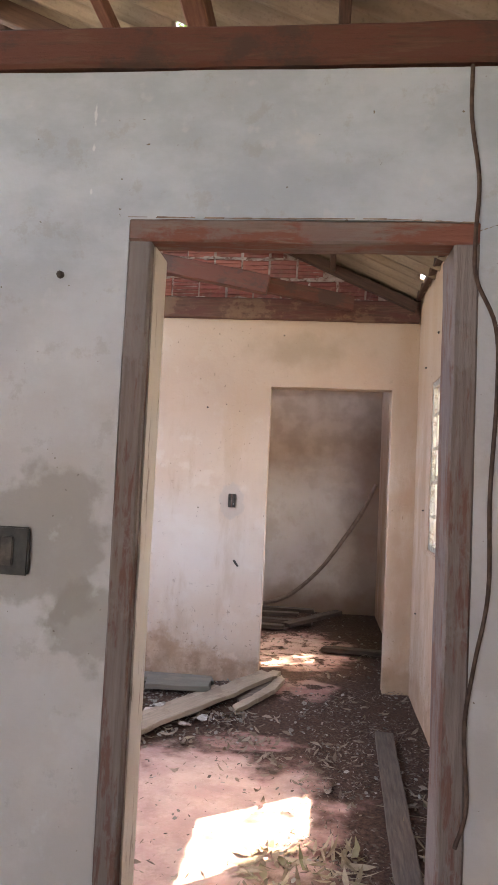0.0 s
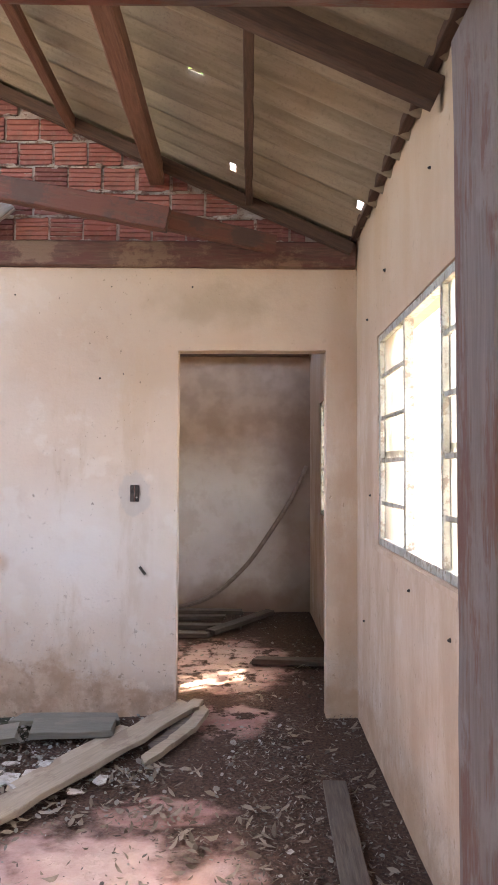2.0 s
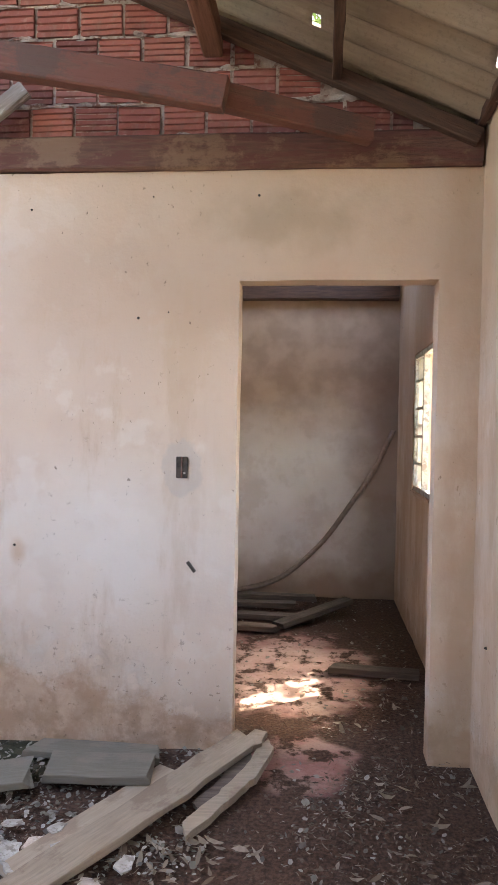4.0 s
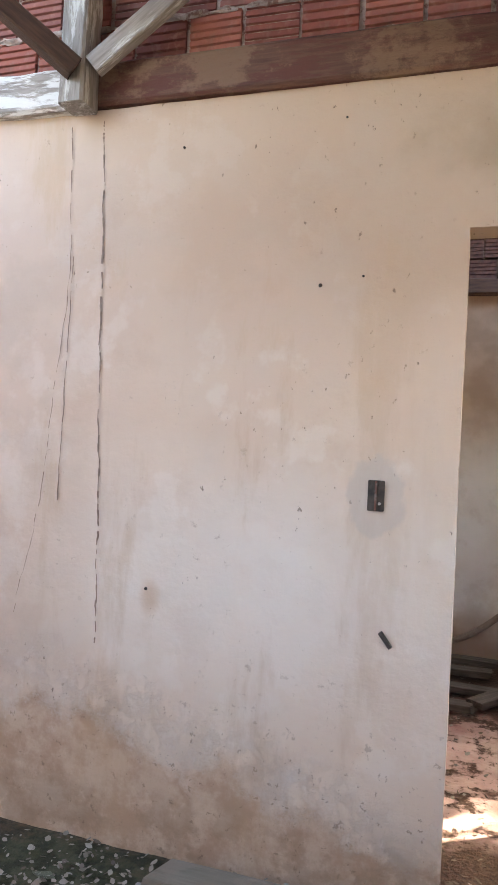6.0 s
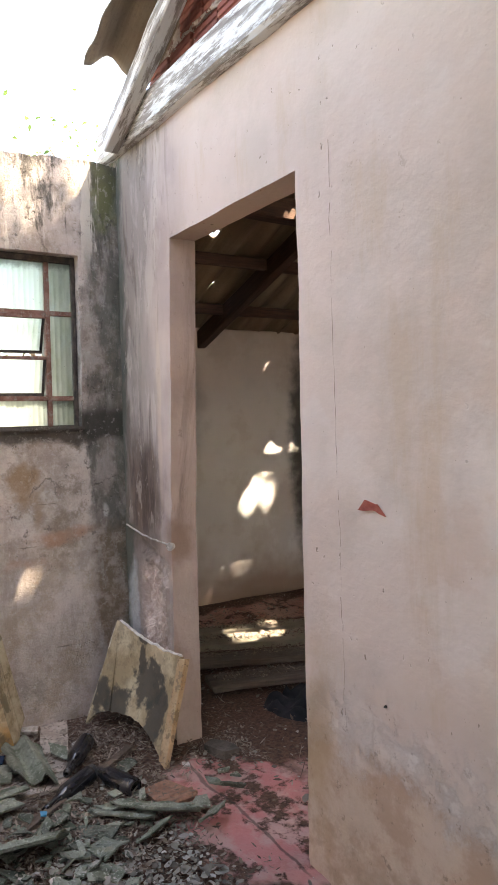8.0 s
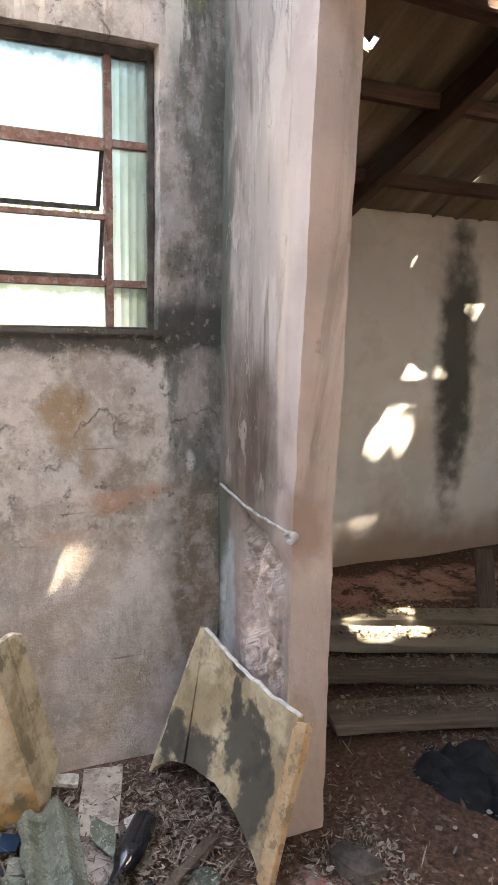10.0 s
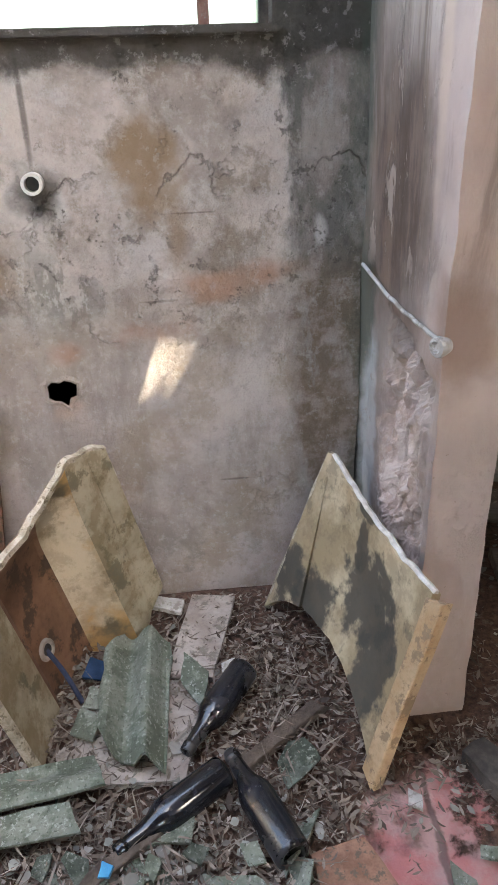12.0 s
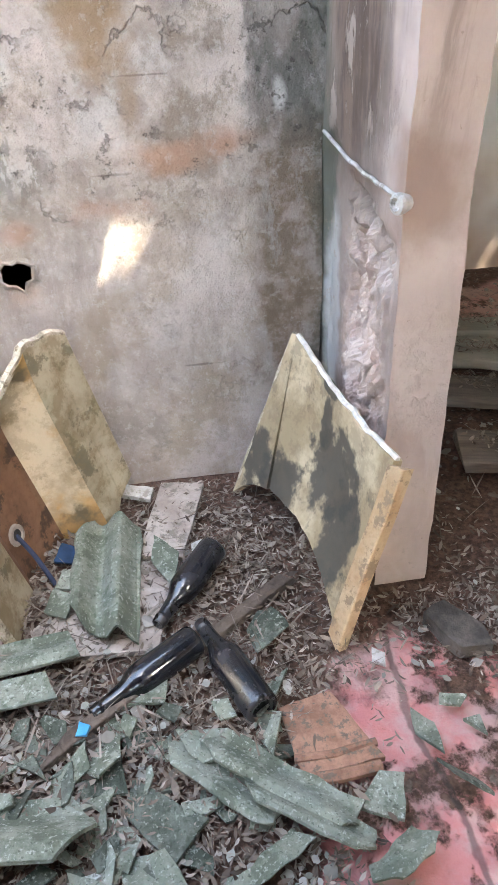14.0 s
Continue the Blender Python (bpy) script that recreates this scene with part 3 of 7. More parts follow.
def fluted_glass(name, pale, grimy):
    """Fluted obscure glass, grimed with algae; dark stripes in its tint draw the flutes."""
    k = Mat(name, 0.6, spec=0.5)
    k.b.inputs["Transmission Weight"].default_value = 0.96
    k.b.inputs["IOR"].default_value = 1.12
    grime = k.band(k.noise(7, 8, (1, 1, 0.4), rough=0.7), 0.44, 0.66)
    # dark stripes painted along the flutes in place of their shading
    groove = k.band(k.wave(1.0, (0, 13.2, 0), 0.0, 0), 0.70, 0.98)
    z, rag = k.axis(2), k.math("MULTIPLY", k.noise(22, 6, rough=0.7), 0.09)
    top = k.math("MAXIMUM", k.band(k.math("ADD", z, rag), 2.135, 2.17), k.times(k.band(k.math("ADD", z, rag), 1.50, 1.53), k.band(z, 1.50, 1.495)))
    c = k.mix(k.math("MULTIPLY", grime, 0.7), pale, grimy)
    c = k.mix(k.math("MULTIPLY", groove, 0.9), c, (0.06, 0.08, 0.07))
    c = k.mix(k.math("MULTIPLY", top, 0.8), c, (0.05, 0.055, 0.045))
    c = k.mix(k.band(k.noise(55, 4, rough=0.7), 0.66, 0.72), c, (0.12, 0.14, 0.1))
    return k.done(c)


def dark_glass(name, dust):
    """Nearly black bottle glass under a film of dust."""
    k = Mat(name, 0.12, spec=0.6)
    n = k.noise(14, 6, rough=0.65)
    film = k.band(k.noise(9, 7, shift=(2, 5, 1), rough=0.68), 0.62 - dust * 0.4, 0.85 - dust * 0.4)
    c = k.mix(k.band(n, 0.45, 0.7), (0.008, 0.009, 0.012), (0.020, 0.020, 0.026))
    c = k.mix(k.math("MULTIPLY", film, 0.3 + dust * 0.5), c, (0.055, 0.047, 0.044))
    c = k.mix(k.math("MULTIPLY", k.band(k.noise(80, 3), 0.62, 0.7), 0.3 + dust * 0.3), c, (0.13, 0.115, 0.10))
    return k.done(c, n, 0.0006, 0.3, k.math("ADD", k.math("MULTIPLY", film, 0.35 + dust * 0.4), 0.10 + dust * 0.15, True))


M_INNER, M_GREY, M_MOULD, M_BACK, M_FLOOR = plaster_inner(), plaster_grey(), plaster_mould(), plaster_back(), floor_mat()
M_BEAM = timber("brown_painted_beam", (0.09, 0.042, 0.03), (0.18, 0.085, 0.06), (0.15, 0.055, 0.04), 0.55, worn=(0.08, 0.05, 0.042))
M_BEAM_STAINED = timber("stained_beam", (0.085, 0.04, 0.03), (0.18, 0.085, 0.06), (0.125, 0.045, 0.035), 0.5, worn=(0.24, 0.145, 0.09))
M_FRAME = timber("worn_painted_door_frame", (0.15, 0.115, 0.105), (0.235, 0.19, 0.175), (0.165, 0.085, 0.068), 0.47, (0.6, 14, 14), worn=(0.235, 0.205, 0.195))
M_REVEAL = timber("flaking_cream_paint", (0.30, 0.25, 0.21), (0.40, 0.345, 0.30), (0.70, 0.66, 0.61), 0.62, (0.6, 14, 14))
M_FRAME_X = timber("worn_painted_lintel", (0.15, 0.10, 0.085), (0.28, 0.20, 0.175), (0.22, 0.085, 0.062), 0.54, worn=(0.22, 0.165, 0.15))
M_RAFTER = timber("dark_roof_timber", (0.05, 0.029, 0.021), (0.125, 0.065, 0.045))
M_PURLIN = timber("brown_purlin", (0.13, 0.06, 0.04), (0.25, 0.12, 0.08), grain=(1, 12, 12))
M_WHITE = timber("flaking_white_timber", (0.20, 0.17, 0.15), (0.42, 0.38, 0.35), (0.74, 0.73, 0.71), 0.53, (1, 9, 9))
M_WHITE_V = timber("weathered_grey_post", (0.20, 0.17, 0.15), (0.45, 0.42, 0.39), (0.66, 0.65, 0.63), 0.44, (1, 12, 12))
M_PLANK = timber("weathered_plank", (0.32, 0.26, 0.20), (0.43, 0.355, 0.275), worn=(0.27, 0.205, 0.155))
M_PLANK_DARK = timber("rotten_plank", (0.075, 0.06, 0.05), (0.17, 0.135, 0.11))
M_PLANK_GREEN = timber("grey_green_plank", (0.19, 0.18, 0.145), (0.255, 0.24, 0.20), worn=(0.28, 0.245, 0.20))
M_MORTAR = simple("mortar", (0.29, 0.22, 0.19), (0.45, 0.385, 0.35), 12, depth=0.01, bumpy=0.9, c3=(0.19, 0.10, 0.08))
M_BRICK = brick_mat()
M_ROOF = roof_mat()


def fibre_cement(name, dark, light, moss, lichen):
    """Weathered fibre cement, mossy in patches and speckled with lichen."""
    k = Mat(name, 0.93).world_pos()
    n, f = k.noise(22, 7, rough=0.7), k.noise(110, 5, rough=0.72)
    c = k.mix(k.band(n, 0.35, 0.65), dark, light)
    c = k.mix(k.math("MULTIPLY", k.band(k.noise(9, 8, shift=(3, 1, 0), rough=0.7), 0.47, 0.56), 0.8), c, moss)
    c = k.mix(k.math("MULTIPLY", k.band(f, 0.56, 0.62), 0.75), c, lichen)
    c = k.mix(k.math("MULTIPLY", k.band(k.noise(150, 3, shift=(1, 5, 2)), 0.60, 0.66), 0.6), c, (0.035, 0.04, 0.03))
    c = k.mix(k.math("MULTIPLY", k.random(), 0.35), c, moss)
    return k.done(c, k.math("ADD", n, k.math("MULTIPLY", f, 0.7)), 0.006, 0.95)


M_SHARD = fibre_cement("broken_fibre_cement", (0.165, 0.18, 0.145), (0.27, 0.285, 0.235), (0.085, 0.10, 0.07), (0.43, 0.45, 0.40))
M_SHARD_DARK = fibre_cement("mossy_fibre_cement", (0.075, 0.085, 0.068), (0.15, 0.165, 0.135), (0.04, 0.048, 0.034), (0.27, 0.29, 0.25))
M_SHARD_PALE = fibre_cement("pale_fibre_cement", (0.30, 0.31, 0.28), (0.44, 0.45, 0.41), (0.16, 0.175, 0.14), (0.58, 0.59, 0.55))
M_BOARD = simple("cement_tile_board", (0.28, 0.23, 0.20), (0.41, 0.35, 0.31), 12, c3=(0.20, 0.175, 0.15))
M_TILE = simple("terracotta_fragment", (0.20, 0.105, 0.07), (0.30, 0.165, 0.115), 30, c3=(0.13, 0.10, 0.075))
M_RUST = simple("rusty_painted_iron", (0.15, 0.072, 0.055), (0.235, 0.13, 0.105), 25, rough=0.75, c3=(0.23, 0.18, 0.16))
M_IRON = simple("dark_iron", (0.035, 0.03, 0.028), (0.09, 0.075, 0.065), 25, rough=0.6)
M_CREAM_IRON = simple("pale_painted_steel", (0.36, 0.35, 0.30), (0.50, 0.48, 0.43), 15, rough=0.6, c3=(0.26, 0.22, 0.18))
M_PVC = simple("dirty_white_plastic", (0.62, 0.60, 0.55), (0.74, 0.72, 0.68), 20, rough=0.5)
M_BLACK = simple("black_plastic", (0.012, 0.012, 0.013), (0.035, 0.034, 0.033), 25, rough=0.45)
M_CABLE = simple("dark_brown_cable", (0.06, 0.035, 0.028), (0.11, 0.07, 0.055), 40, rough=0.7)
M_BAND = simple("grey_brown_band", (0.29, 0.23, 0.19), (0.37, 0.30, 0.255), 20, rough=0.8)
M_CLOTH = simple("black_cloth", (0.008, 0.009, 0.011), (0.022, 0.023, 0.027), 14, rough=0.95)
M_BLUE = simple("blue_plastic", (0.03, 0.22, 0.42), (0.08, 0.36, 0.55), 20, rough=0.4)
M_CHIP = simple("plaster_chip", (0.38, 0.36, 0.33), (0.52, 0.50, 0.47), 16, c3=(0.27, 0.245, 0.215))
M_DRYWALL = simple("pale_plaster_flake", (0.50, 0.43, 0.37), (0.62, 0.55, 0.49), 22, c3=(0.40, 0.33, 0.27))
M_STONE = simple("dark_rubble", (0.05, 0.042, 0.036), (0.12, 0.10, 0.085), 14, depth=0.008, bumpy=0.9)
M_GLASS, M_BOTTLE, M_BOTTLE_DUSTY = fluted_glass("fluted_glass", (0.47, 0.50, 0.475), (0.22, 0.26, 0.19)), dark_glass("dark_bottle_glass", 0.1), dark_glass("dusty_bottle_glass", 0.4)
M_PANE = fluted_glass("white_obscure_glass", (0.82, 0.84, 0.82), (0.55, 0.57, 0.52))
M_LITTER = litter_mat("dry_leaf_litter", (0.06, 0.042, 0.033), (0.16, 0.118, 0.092), (0.26, 0.205, 0.165), (0.085, 0.062, 0.05), (0.42, 0.355, 0.305), (0.13, 0.095, 0.075), (0.34, 0.28, 0.235))
M_HUSK = litter_mat("dry_husks", (0.36, 0.29, 0.20), (0.48, 0.40, 0.30), (0.24, 0.185, 0.12), (0.40, 0.32, 0.23), (0.19, 0.19, 0.085))
M_DRY = litter_mat("pale_dry_leaves", (0.24, 0.185, 0.135), (0.36, 0.295, 0.23), (0.17, 0.125, 0.09), (0.43, 0.36, 0.29))
M_CHIPS = litter_mat("rubble_chips", (0.10, 0.085, 0.07), (0.24, 0.23, 0.20), (0.36, 0.36, 0.32), (0.15, 0.13, 0.11), (0.50, 0.47, 0.43), (0.12, 0.11, 0.10))
M_BARK = simple("tree_bark", (0.07, 0.05, 0.04), (0.15, 0.115, 0.09), 9, depth=0.02, bumpy=0.9)
M_LEAF = leaf_mat("tree_leaves", (0.05, 0.10, 0.025), (0.13, 0.20, 0.06))
M_SOIL = simple("dusty_soil_and_grass", (0.31, 0.275, 0.235), (0.21, 0.22, 0.15), 0.8, c3=(0.38, 0.345, 0.305))


def tub_mat(name, pale, dark, spots, rusty=None, grime=1.0):
    k = Mat(name, 0.85)
    n, f = k.noise(9, 8, rough=0.7), k.noise(45, 5, rough=0.7)
    c = k.mix(k.band(k.noise(4, 6, rough=0.65), 0.4, 0.6), pale, (pale[0] * 0.62, pale[1] * 0.58, pale[2] * 0.52))
    for centre, size in spots:
        c = k.mix(k.math("MULTIPLY", k.blob(centre, size, 0.35, 19, 0.95), 0.92), c, dark)
    c = k.mix(k.math("MULTIPLY", k.band(n, 0.54, 0.6), 0.7 * grime), c, dark)
    c = k.mix(k.math("MULTIPLY", k.band(k.noise(16, 9, rough=0.74, shift=(3, 7, 2)), 0.47, 0.60), 0.55 * grime), c, (dark[0] * 1.9, dark[1] * 1.6, dark[2] * 1.3))
    if rusty:
        c = k.mix(k.math("MULTIPLY", k.band(k.noise(4.5, 6, shift=(5, 1, 1), rough=0.6), 0.45, 0.56), 0.7), c, rusty)
    return k.done(c, k.math("ADD", n, k.math("MULTIPLY", f, 0.4)), 0.004, 0.6)


M_TUB = tub_mat("stained_moulded_stone", (0.51, 0.415, 0.28), (0.060, 0.056, 0.048), [((-3.345, 4.88, 0.25), (0.14, 0.3, 0.115)), ((-3.43, 4.9, 0.335), (0.035, 0.3, 0.075)), ((-3.24, 4.9, 0.15), (0.095, 0.3, 0.15)), ((-3.43, 4.93, 0.425), (0.05, 0.3, 0.025)), ((-3.50, 4.8, 0.13), (0.09, 0.3, 0.09)), ((-3.61, 4.76, 0.16), (0.055, 0.1, 0.13))], None, 0.55)
M_TUB_IN = tub_mat("stained_tub_inside", (0.66, 0.54, 0.385), (0.12, 0.095, 0.055), [((-3.58, 4.36, 0.05), (0.1, 0.12, 0.05)), ((-3.58, 4.30, 0.50), (0.1, 0.12, 0.05))], (0.52, 0.30, 0.11), 0.55)
M_TUB_OUT = tub_mat("stained_tub_flange", (0.43, 0.37, 0.265), (0.10, 0.088, 0.055), [], None, 1.0)
M_TUB_CHIP = simple("fresh_broken_stone", (0.50, 0.46, 0.41), (0.70, 0.67, 0.62), 40)
M_TUB_BASE = simple("rusty_brown_tub_bottom", (0.13, 0.068, 0.042), (0.23, 0.125, 0.075), 6, c3=(0.085, 0.052, 0.036))
M_TUB_EDGE = simple("broken_edge", (0.33, 0.27, 0.195), (0.56, 0.49, 0.39), 30, c3=(0.22, 0.18, 0.13))
M_TUB_RIM = simple("ochre_rim", (0.38, 0.245, 0.135), (0.47, 0.335, 0.205), 14, c3=(0.25, 0.18, 0.115))


# ---- mesh helpers ----
def jitter(p, amount, scale):
    return Vector(p) + amount * noise.noise_vector(Vector(p) * scale)


def mesh(name, verts, faces, material, parent=None, smooth=False):
    me = bpy.data.meshes.new(name)
    me.from_pydata([tuple(v) for v in verts], [], faces)
    me.update()
    me.materials.append(material)
    if smooth:
        me.polygons.foreach_set("use_smooth", [True] * len(me.polygons))
    ob = new(name, me)
    ob.parent = parent
    return ob


def part(name, bm, material, parent, label="", smooth=False):
    me = bpy.data.meshes.new(name)
    bmesh.ops.recalc_face_normals(bm, faces=bm.faces)
    bm.to_mesh(me)
    bm.free()
    me.materials.append(material)
    if smooth:
        me.polygons.foreach_set("use_smooth", [True] * len(me.polygons))
    ob = new(name, me)
    ob.parent = parent
    return tagged(ob, label)


def empty(name, place=(0, 0, 0)):
    ob = new(name)
    ob.location = place
    return ob


def box_bm(lo, hi, bevel=0.0, bm=None):
    bm = bm or bmesh.new()
    lo, hi = Vector(lo), Vector(hi)
    made = bmesh.ops.create_cube(bm, size=1.0, matrix=Matrix.Translation((lo + hi) / 2) @ Matrix.Diagonal((*(hi - lo), 1)))
    if bevel:
        edges = {e for v in made["verts"] for e in v.link_edges}
        bmesh.ops.bevel(bm, geom=list(edges), offset=bevel, segments=2, affect="EDGES")
    return bm


def steps(a, b, step, cuts=()):
    """Values from a to b, about step apart, that include the cuts."""
    marks = sorted({a, b, *[c for c in cuts if a < c < b]})
    out = []
    for p, q in zip(marks, marks[1:]):
        n = max(1, round((q - p) / step))
        out += [p + (q - p) * i / n for i in range(n)]
    return out + [b]


def wall(name, along, face, thick, a, b, top, holes, material, label, rough=0.004, step=0.07, base=-0.04, dent=None, lean=None):
    """A plastered wall with real openings. along 'x' or 'y'; its faces lie at face and face + thick; holes: (u0, u1, z0, z1)."""
    top_of = top if callable(top) else (lambda u: top)
    zmax = max(top_of(a + (b - a) * i / 20) for i in range(21))
    us = steps(a, b, step, [h for q in holes for h in q[:2]])
    zs = steps(base, zmax, step, [h for q in holes for h in q[2:]])
    nu, nz = len(us) - 1, len(zs) - 1

    def solid(i, j):
        if not (0 <= i < nu and 0 <= j < nz):
            return False
        u, z = (us[i] + us[i + 1]) / 2, (zs[j] + zs[j + 1]) / 2
        return not any(h[0] < u < h[1] and h[2] < z < h[3] for h in holes)

    verts, faces, index = [], [], {}

    def vert(i, j, s):
        if (i, j, s) not in index:
            u = us[i]
            z = min(zs[j], top_of(u)) if j < nz else top_of(u)
            d = face + thick * s
            p = Vector((u, d, z)) if along == "x" else Vector((d, u, z))
            p = jitter(jitter(p, rough, 3.1), rough * 0.5, 11)
            if dent and s == 0:
                p.y += dent(p)
            if lean:
                p.x += lean(p)
            index[i, j, s] = len(verts)
            verts.append(p)
        return index[i, j, s]

    for i in range(nu):
        for j in range(nz):
            if not solid(i, j):
                continue
            for s in (0, 1):
                q = [vert(i, j, s), vert(i + 1, j, s), vert(i + 1, j + 1, s), vert(i, j + 1, s)]
                faces.append(q if (s == 0) == (along == "x") else q[::-1])
            for di, dj, e in ((-1, 0, ((0, 0), (0, 1))), (1, 0, ((1, 1), (1, 0))), (0, -1, ((1, 0), (0, 0))), (0, 1, ((0, 1), (1, 1)))):
                if not solid(i + di, j + dj):
                    (p0, p1), (q0, q1) = e
                    f = [vert(i + p0, j + p1, 0), vert(i + q0, j + q1, 0), vert(i + q0, j + q1, 1), vert(i + p0, j + p1, 1)]
                    faces.append(f if along == "x" else f[::-1])
    ob = mesh(name, verts, faces, material, smooth=True)
    ob.data.set_sharp_from_angle(angle=radians(38))
    return tagged(ob, label, "wall", kind="structure")


def stick_mesh(length, w, h, rough=0.003, ragged=0.0, bow=0.0, seed=0, step=0.12):
    """Verts and faces of a sawn timber along +x from the origin, with chamfered and uneven edges."""
    c = min(w, h) * 0.09
    sec = [(-w / 2 + c, -h / 2), (w / 2 - c, -h / 2), (w / 2, -h / 2 + c), (w / 2, h / 2 - c), (w / 2 - c, h / 2), (-w / 2 + c, h / 2), (-w / 2, h / 2 - c), (-w / 2, -h / 2 + c)]
    n = max(2, round(length / step))
    verts, faces = [], []
    off = Vector((seed * 7.3, seed * 3.1, seed * 1.7))
    for i in range(n + 1):
        for y, z in sec:
            x = length * i / n
            if ragged and i in (0, n):
                x += ragged * (noise.noise(Vector((y * 40, z * 9, i)) + off)) * 1.6
            p = Vector((x, y, z + bow * math.sin(math.pi * i / n)))
            verts.append(p + rough * noise.noise_vector(p * 6 + off) + rough * 0.4 * noise.noise_vector(p * 25 + off))
    m = len(sec)
    for i in range(n):
        for k in range(m):
            faces.append((i * m + k, i * m + (k + 1) % m, (i + 1) * m + (k + 1) % m, (i + 1) * m + k))
    faces += [tuple(range(m))[::-1], tuple(n * m + k for k in range(m))]
    return verts, faces


def stick(name, p0, p1, w, h, material, label="", category="beam", roll=0.0, ragged=0.0, bow=0.0, rough=0.003, kind="", group="", parent=None):
    """A timber from p0 to p1, w across and h high."""
    p0, p1 = Vector(p0), Vector(p1)
    d = p1 - p0
    verts, faces = stick_mesh(d.length, w, h, rough, ragged, bow, seed=len(bpy.data.objects) % 97)
    ob = mesh(name, verts, faces, material, parent)
    x = d.normalized()
    up = Vector((0, 0, 1)) if abs(x.z) < 0.95 else Vector((0, 1, 0))
    y = up.cross(x).normalized()
    r = Matrix((x, y, x.cross(y))).transposed().to_4x4()
    ob.matrix_world = Matrix.Translation(p0) @ r @ Matrix.Rotation(radians(roll), 4, "X")
    if parent is None:
        tagged(ob, label, category, group, kind)
    else:
        tagged(ob, label)
    return ob


def tube_bm(points, radius, sides=8, taper=None, bm=None):
    bm = bm or bmesh.new()
    pts = [Vector(p) for p in points]
    rings = []
    for i, p in enumerate(pts):
        d = (pts[min(i + 1, len(pts) - 1)] - pts[max(i - 1, 0)]).normalized()
        a = d.cross(Vector((0.31, 0.2, 0.93))).normalized()
        b = d.cross(a)
        r = radius if taper is None else radius + (taper - radius) * i / (len(pts) - 1)
        rings.append([bm.verts.new(p + r * (math.cos(t) * a + math.sin(t) * b)) for t in [2 * math.pi * k / sides for k in range(sides)]])
    for r0, r1 in zip(rings, rings[1:]):
        for k in range(sides):
            bm.faces.new((r0[k], r0[(k + 1) % sides], r1[(k + 1) % sides], r1[k]))
    bm.faces.new(rings[0][::-1]), bm.faces.new(rings[-1])
    return bm


def smooth_path(pts, n=6):
    """Catmull-Rom through the points."""
    p = [Vector(q) for q in pts]
    p = [2 * p[0] - p[1], *p, 2 * p[-1] - p[-2]]
    out = []
    for a, b, c, d in zip(p, p[1:], p[2:], p[3:]):
        for i in range(n):
            t = i / n
            out.append(0.5 * (2 * b + (c - a) * t + (2 * a - 5 * b + 4 * c - d) * t * t + (3 * b - a - 3 * c + d) * t ** 3))
    return out + [p[-2]]


def lathe_bm(profile, sides=28):
    """Turned about x: profile of (x, radius)."""
    bm = bmesh.new()
    rings = [[bm.verts.new((x, r * math.cos(t), r * math.sin(t))) for t in [2 * math.pi * k / sides for k in range(sides)]] for x, r in profile]
    for r0, r1 in zip(rings, rings[1:]):
        for k in range(sides):
            bm.faces.new((r0[k], r0[(k + 1) % sides], r1[(k + 1) % sides], r1[k]))
    bm.faces.new(rings[0][::-1]), bm.faces.new(rings[-1])
    return bm


def shell(fn, nu, nv, thick):
    """Verts and faces of a curved panel fn(u, v), thick along its normal."""
    verts, faces = [], []
    e = 1e-3
    for s in (0, 1):
        for i in range(nu + 1):
            for j in range(nv + 1):
                u, v = i / nu, j / nv
                p = fn(u, v)
                n = (fn(u + e, v) - fn(u - e, v)).cross(fn(u, v + e) - fn(u, v - e)).normalized()
                verts.append(p + n * thick * (s - 0.5))
    w, o = nv + 1, (nu + 1) * (nv + 1)
    for i in range(nu):
        for j in range(nv):
            a, b, c, d = i * w + j, (i + 1) * w + j, (i + 1) * w + j + 1, i * w + j + 1
            faces += [(d, c, b, a), (o + a, o + b, o + c, o + d)]
    for i in range(nu):
        for j in (0, nv):
            a, b = i * w + j, (i + 1) * w + j
            faces.append((a, b, o + b, o + a) if j == 0 else (b, a, o + a, o + b))
    for j in range(nv):
        for i in (0, nu):
            a, b = i * w + j, i * w + j + 1
            faces.append((b, a, o + a, o + b) if i == 0 else (a, b, o + b, o + a))
    return verts, faces


# ---- plan ----
YB, YB2 = 5.0, 5.12          # wall between the front room and the back rooms
YA, YA2 = 1.77, 1.93         # wall between the porch room and the front room
XE, XW = 1.036, -3.762       # inner faces of the east and west walls
XR, ZR, SLOPE = -1.33, 3.80, 0.45   # ridge and slope of the roof
YN, XBW = 8.0, -5.16         # north wall, west wall of the back room
DOOR_B, DOOR_C = (0.0, 0.858), (-3.196, -2.294)


def roof_z(x):
    return ZR - SLOPE * abs(x - XR)


# ---- structure ----
def fallen_plaster(p):
    """How deep the render has come away by the west corner, under a ragged line at pipe height, and along the foot of the wall."""
    d = 0.0
    line = 0.885 - 0.10 * max(0.0, min(1.0, (p.x + 3.68) / 0.4)) + 0.03 * noise.noise(Vector((p.x * 14, 0, 0)))
    if p.x < -3.2 and p.z < line:
        edge = min(1.0, (-3.2 - p.x) / 0.12) * min(1.0, max(0.0, (p.x + 3.762) / 0.07)) * min(1.0, (line - p.z) / 0.05)
        d += edge * 0.055
    if p.z < 0.45:
        d += 0.010 * max(0.0, noise.noise(Vector((p.x * 6, 5, p.z * 7)))) + 0.004 * noise.noise(Vector((p.x * 21, 5, p.z * 21)))
    return d


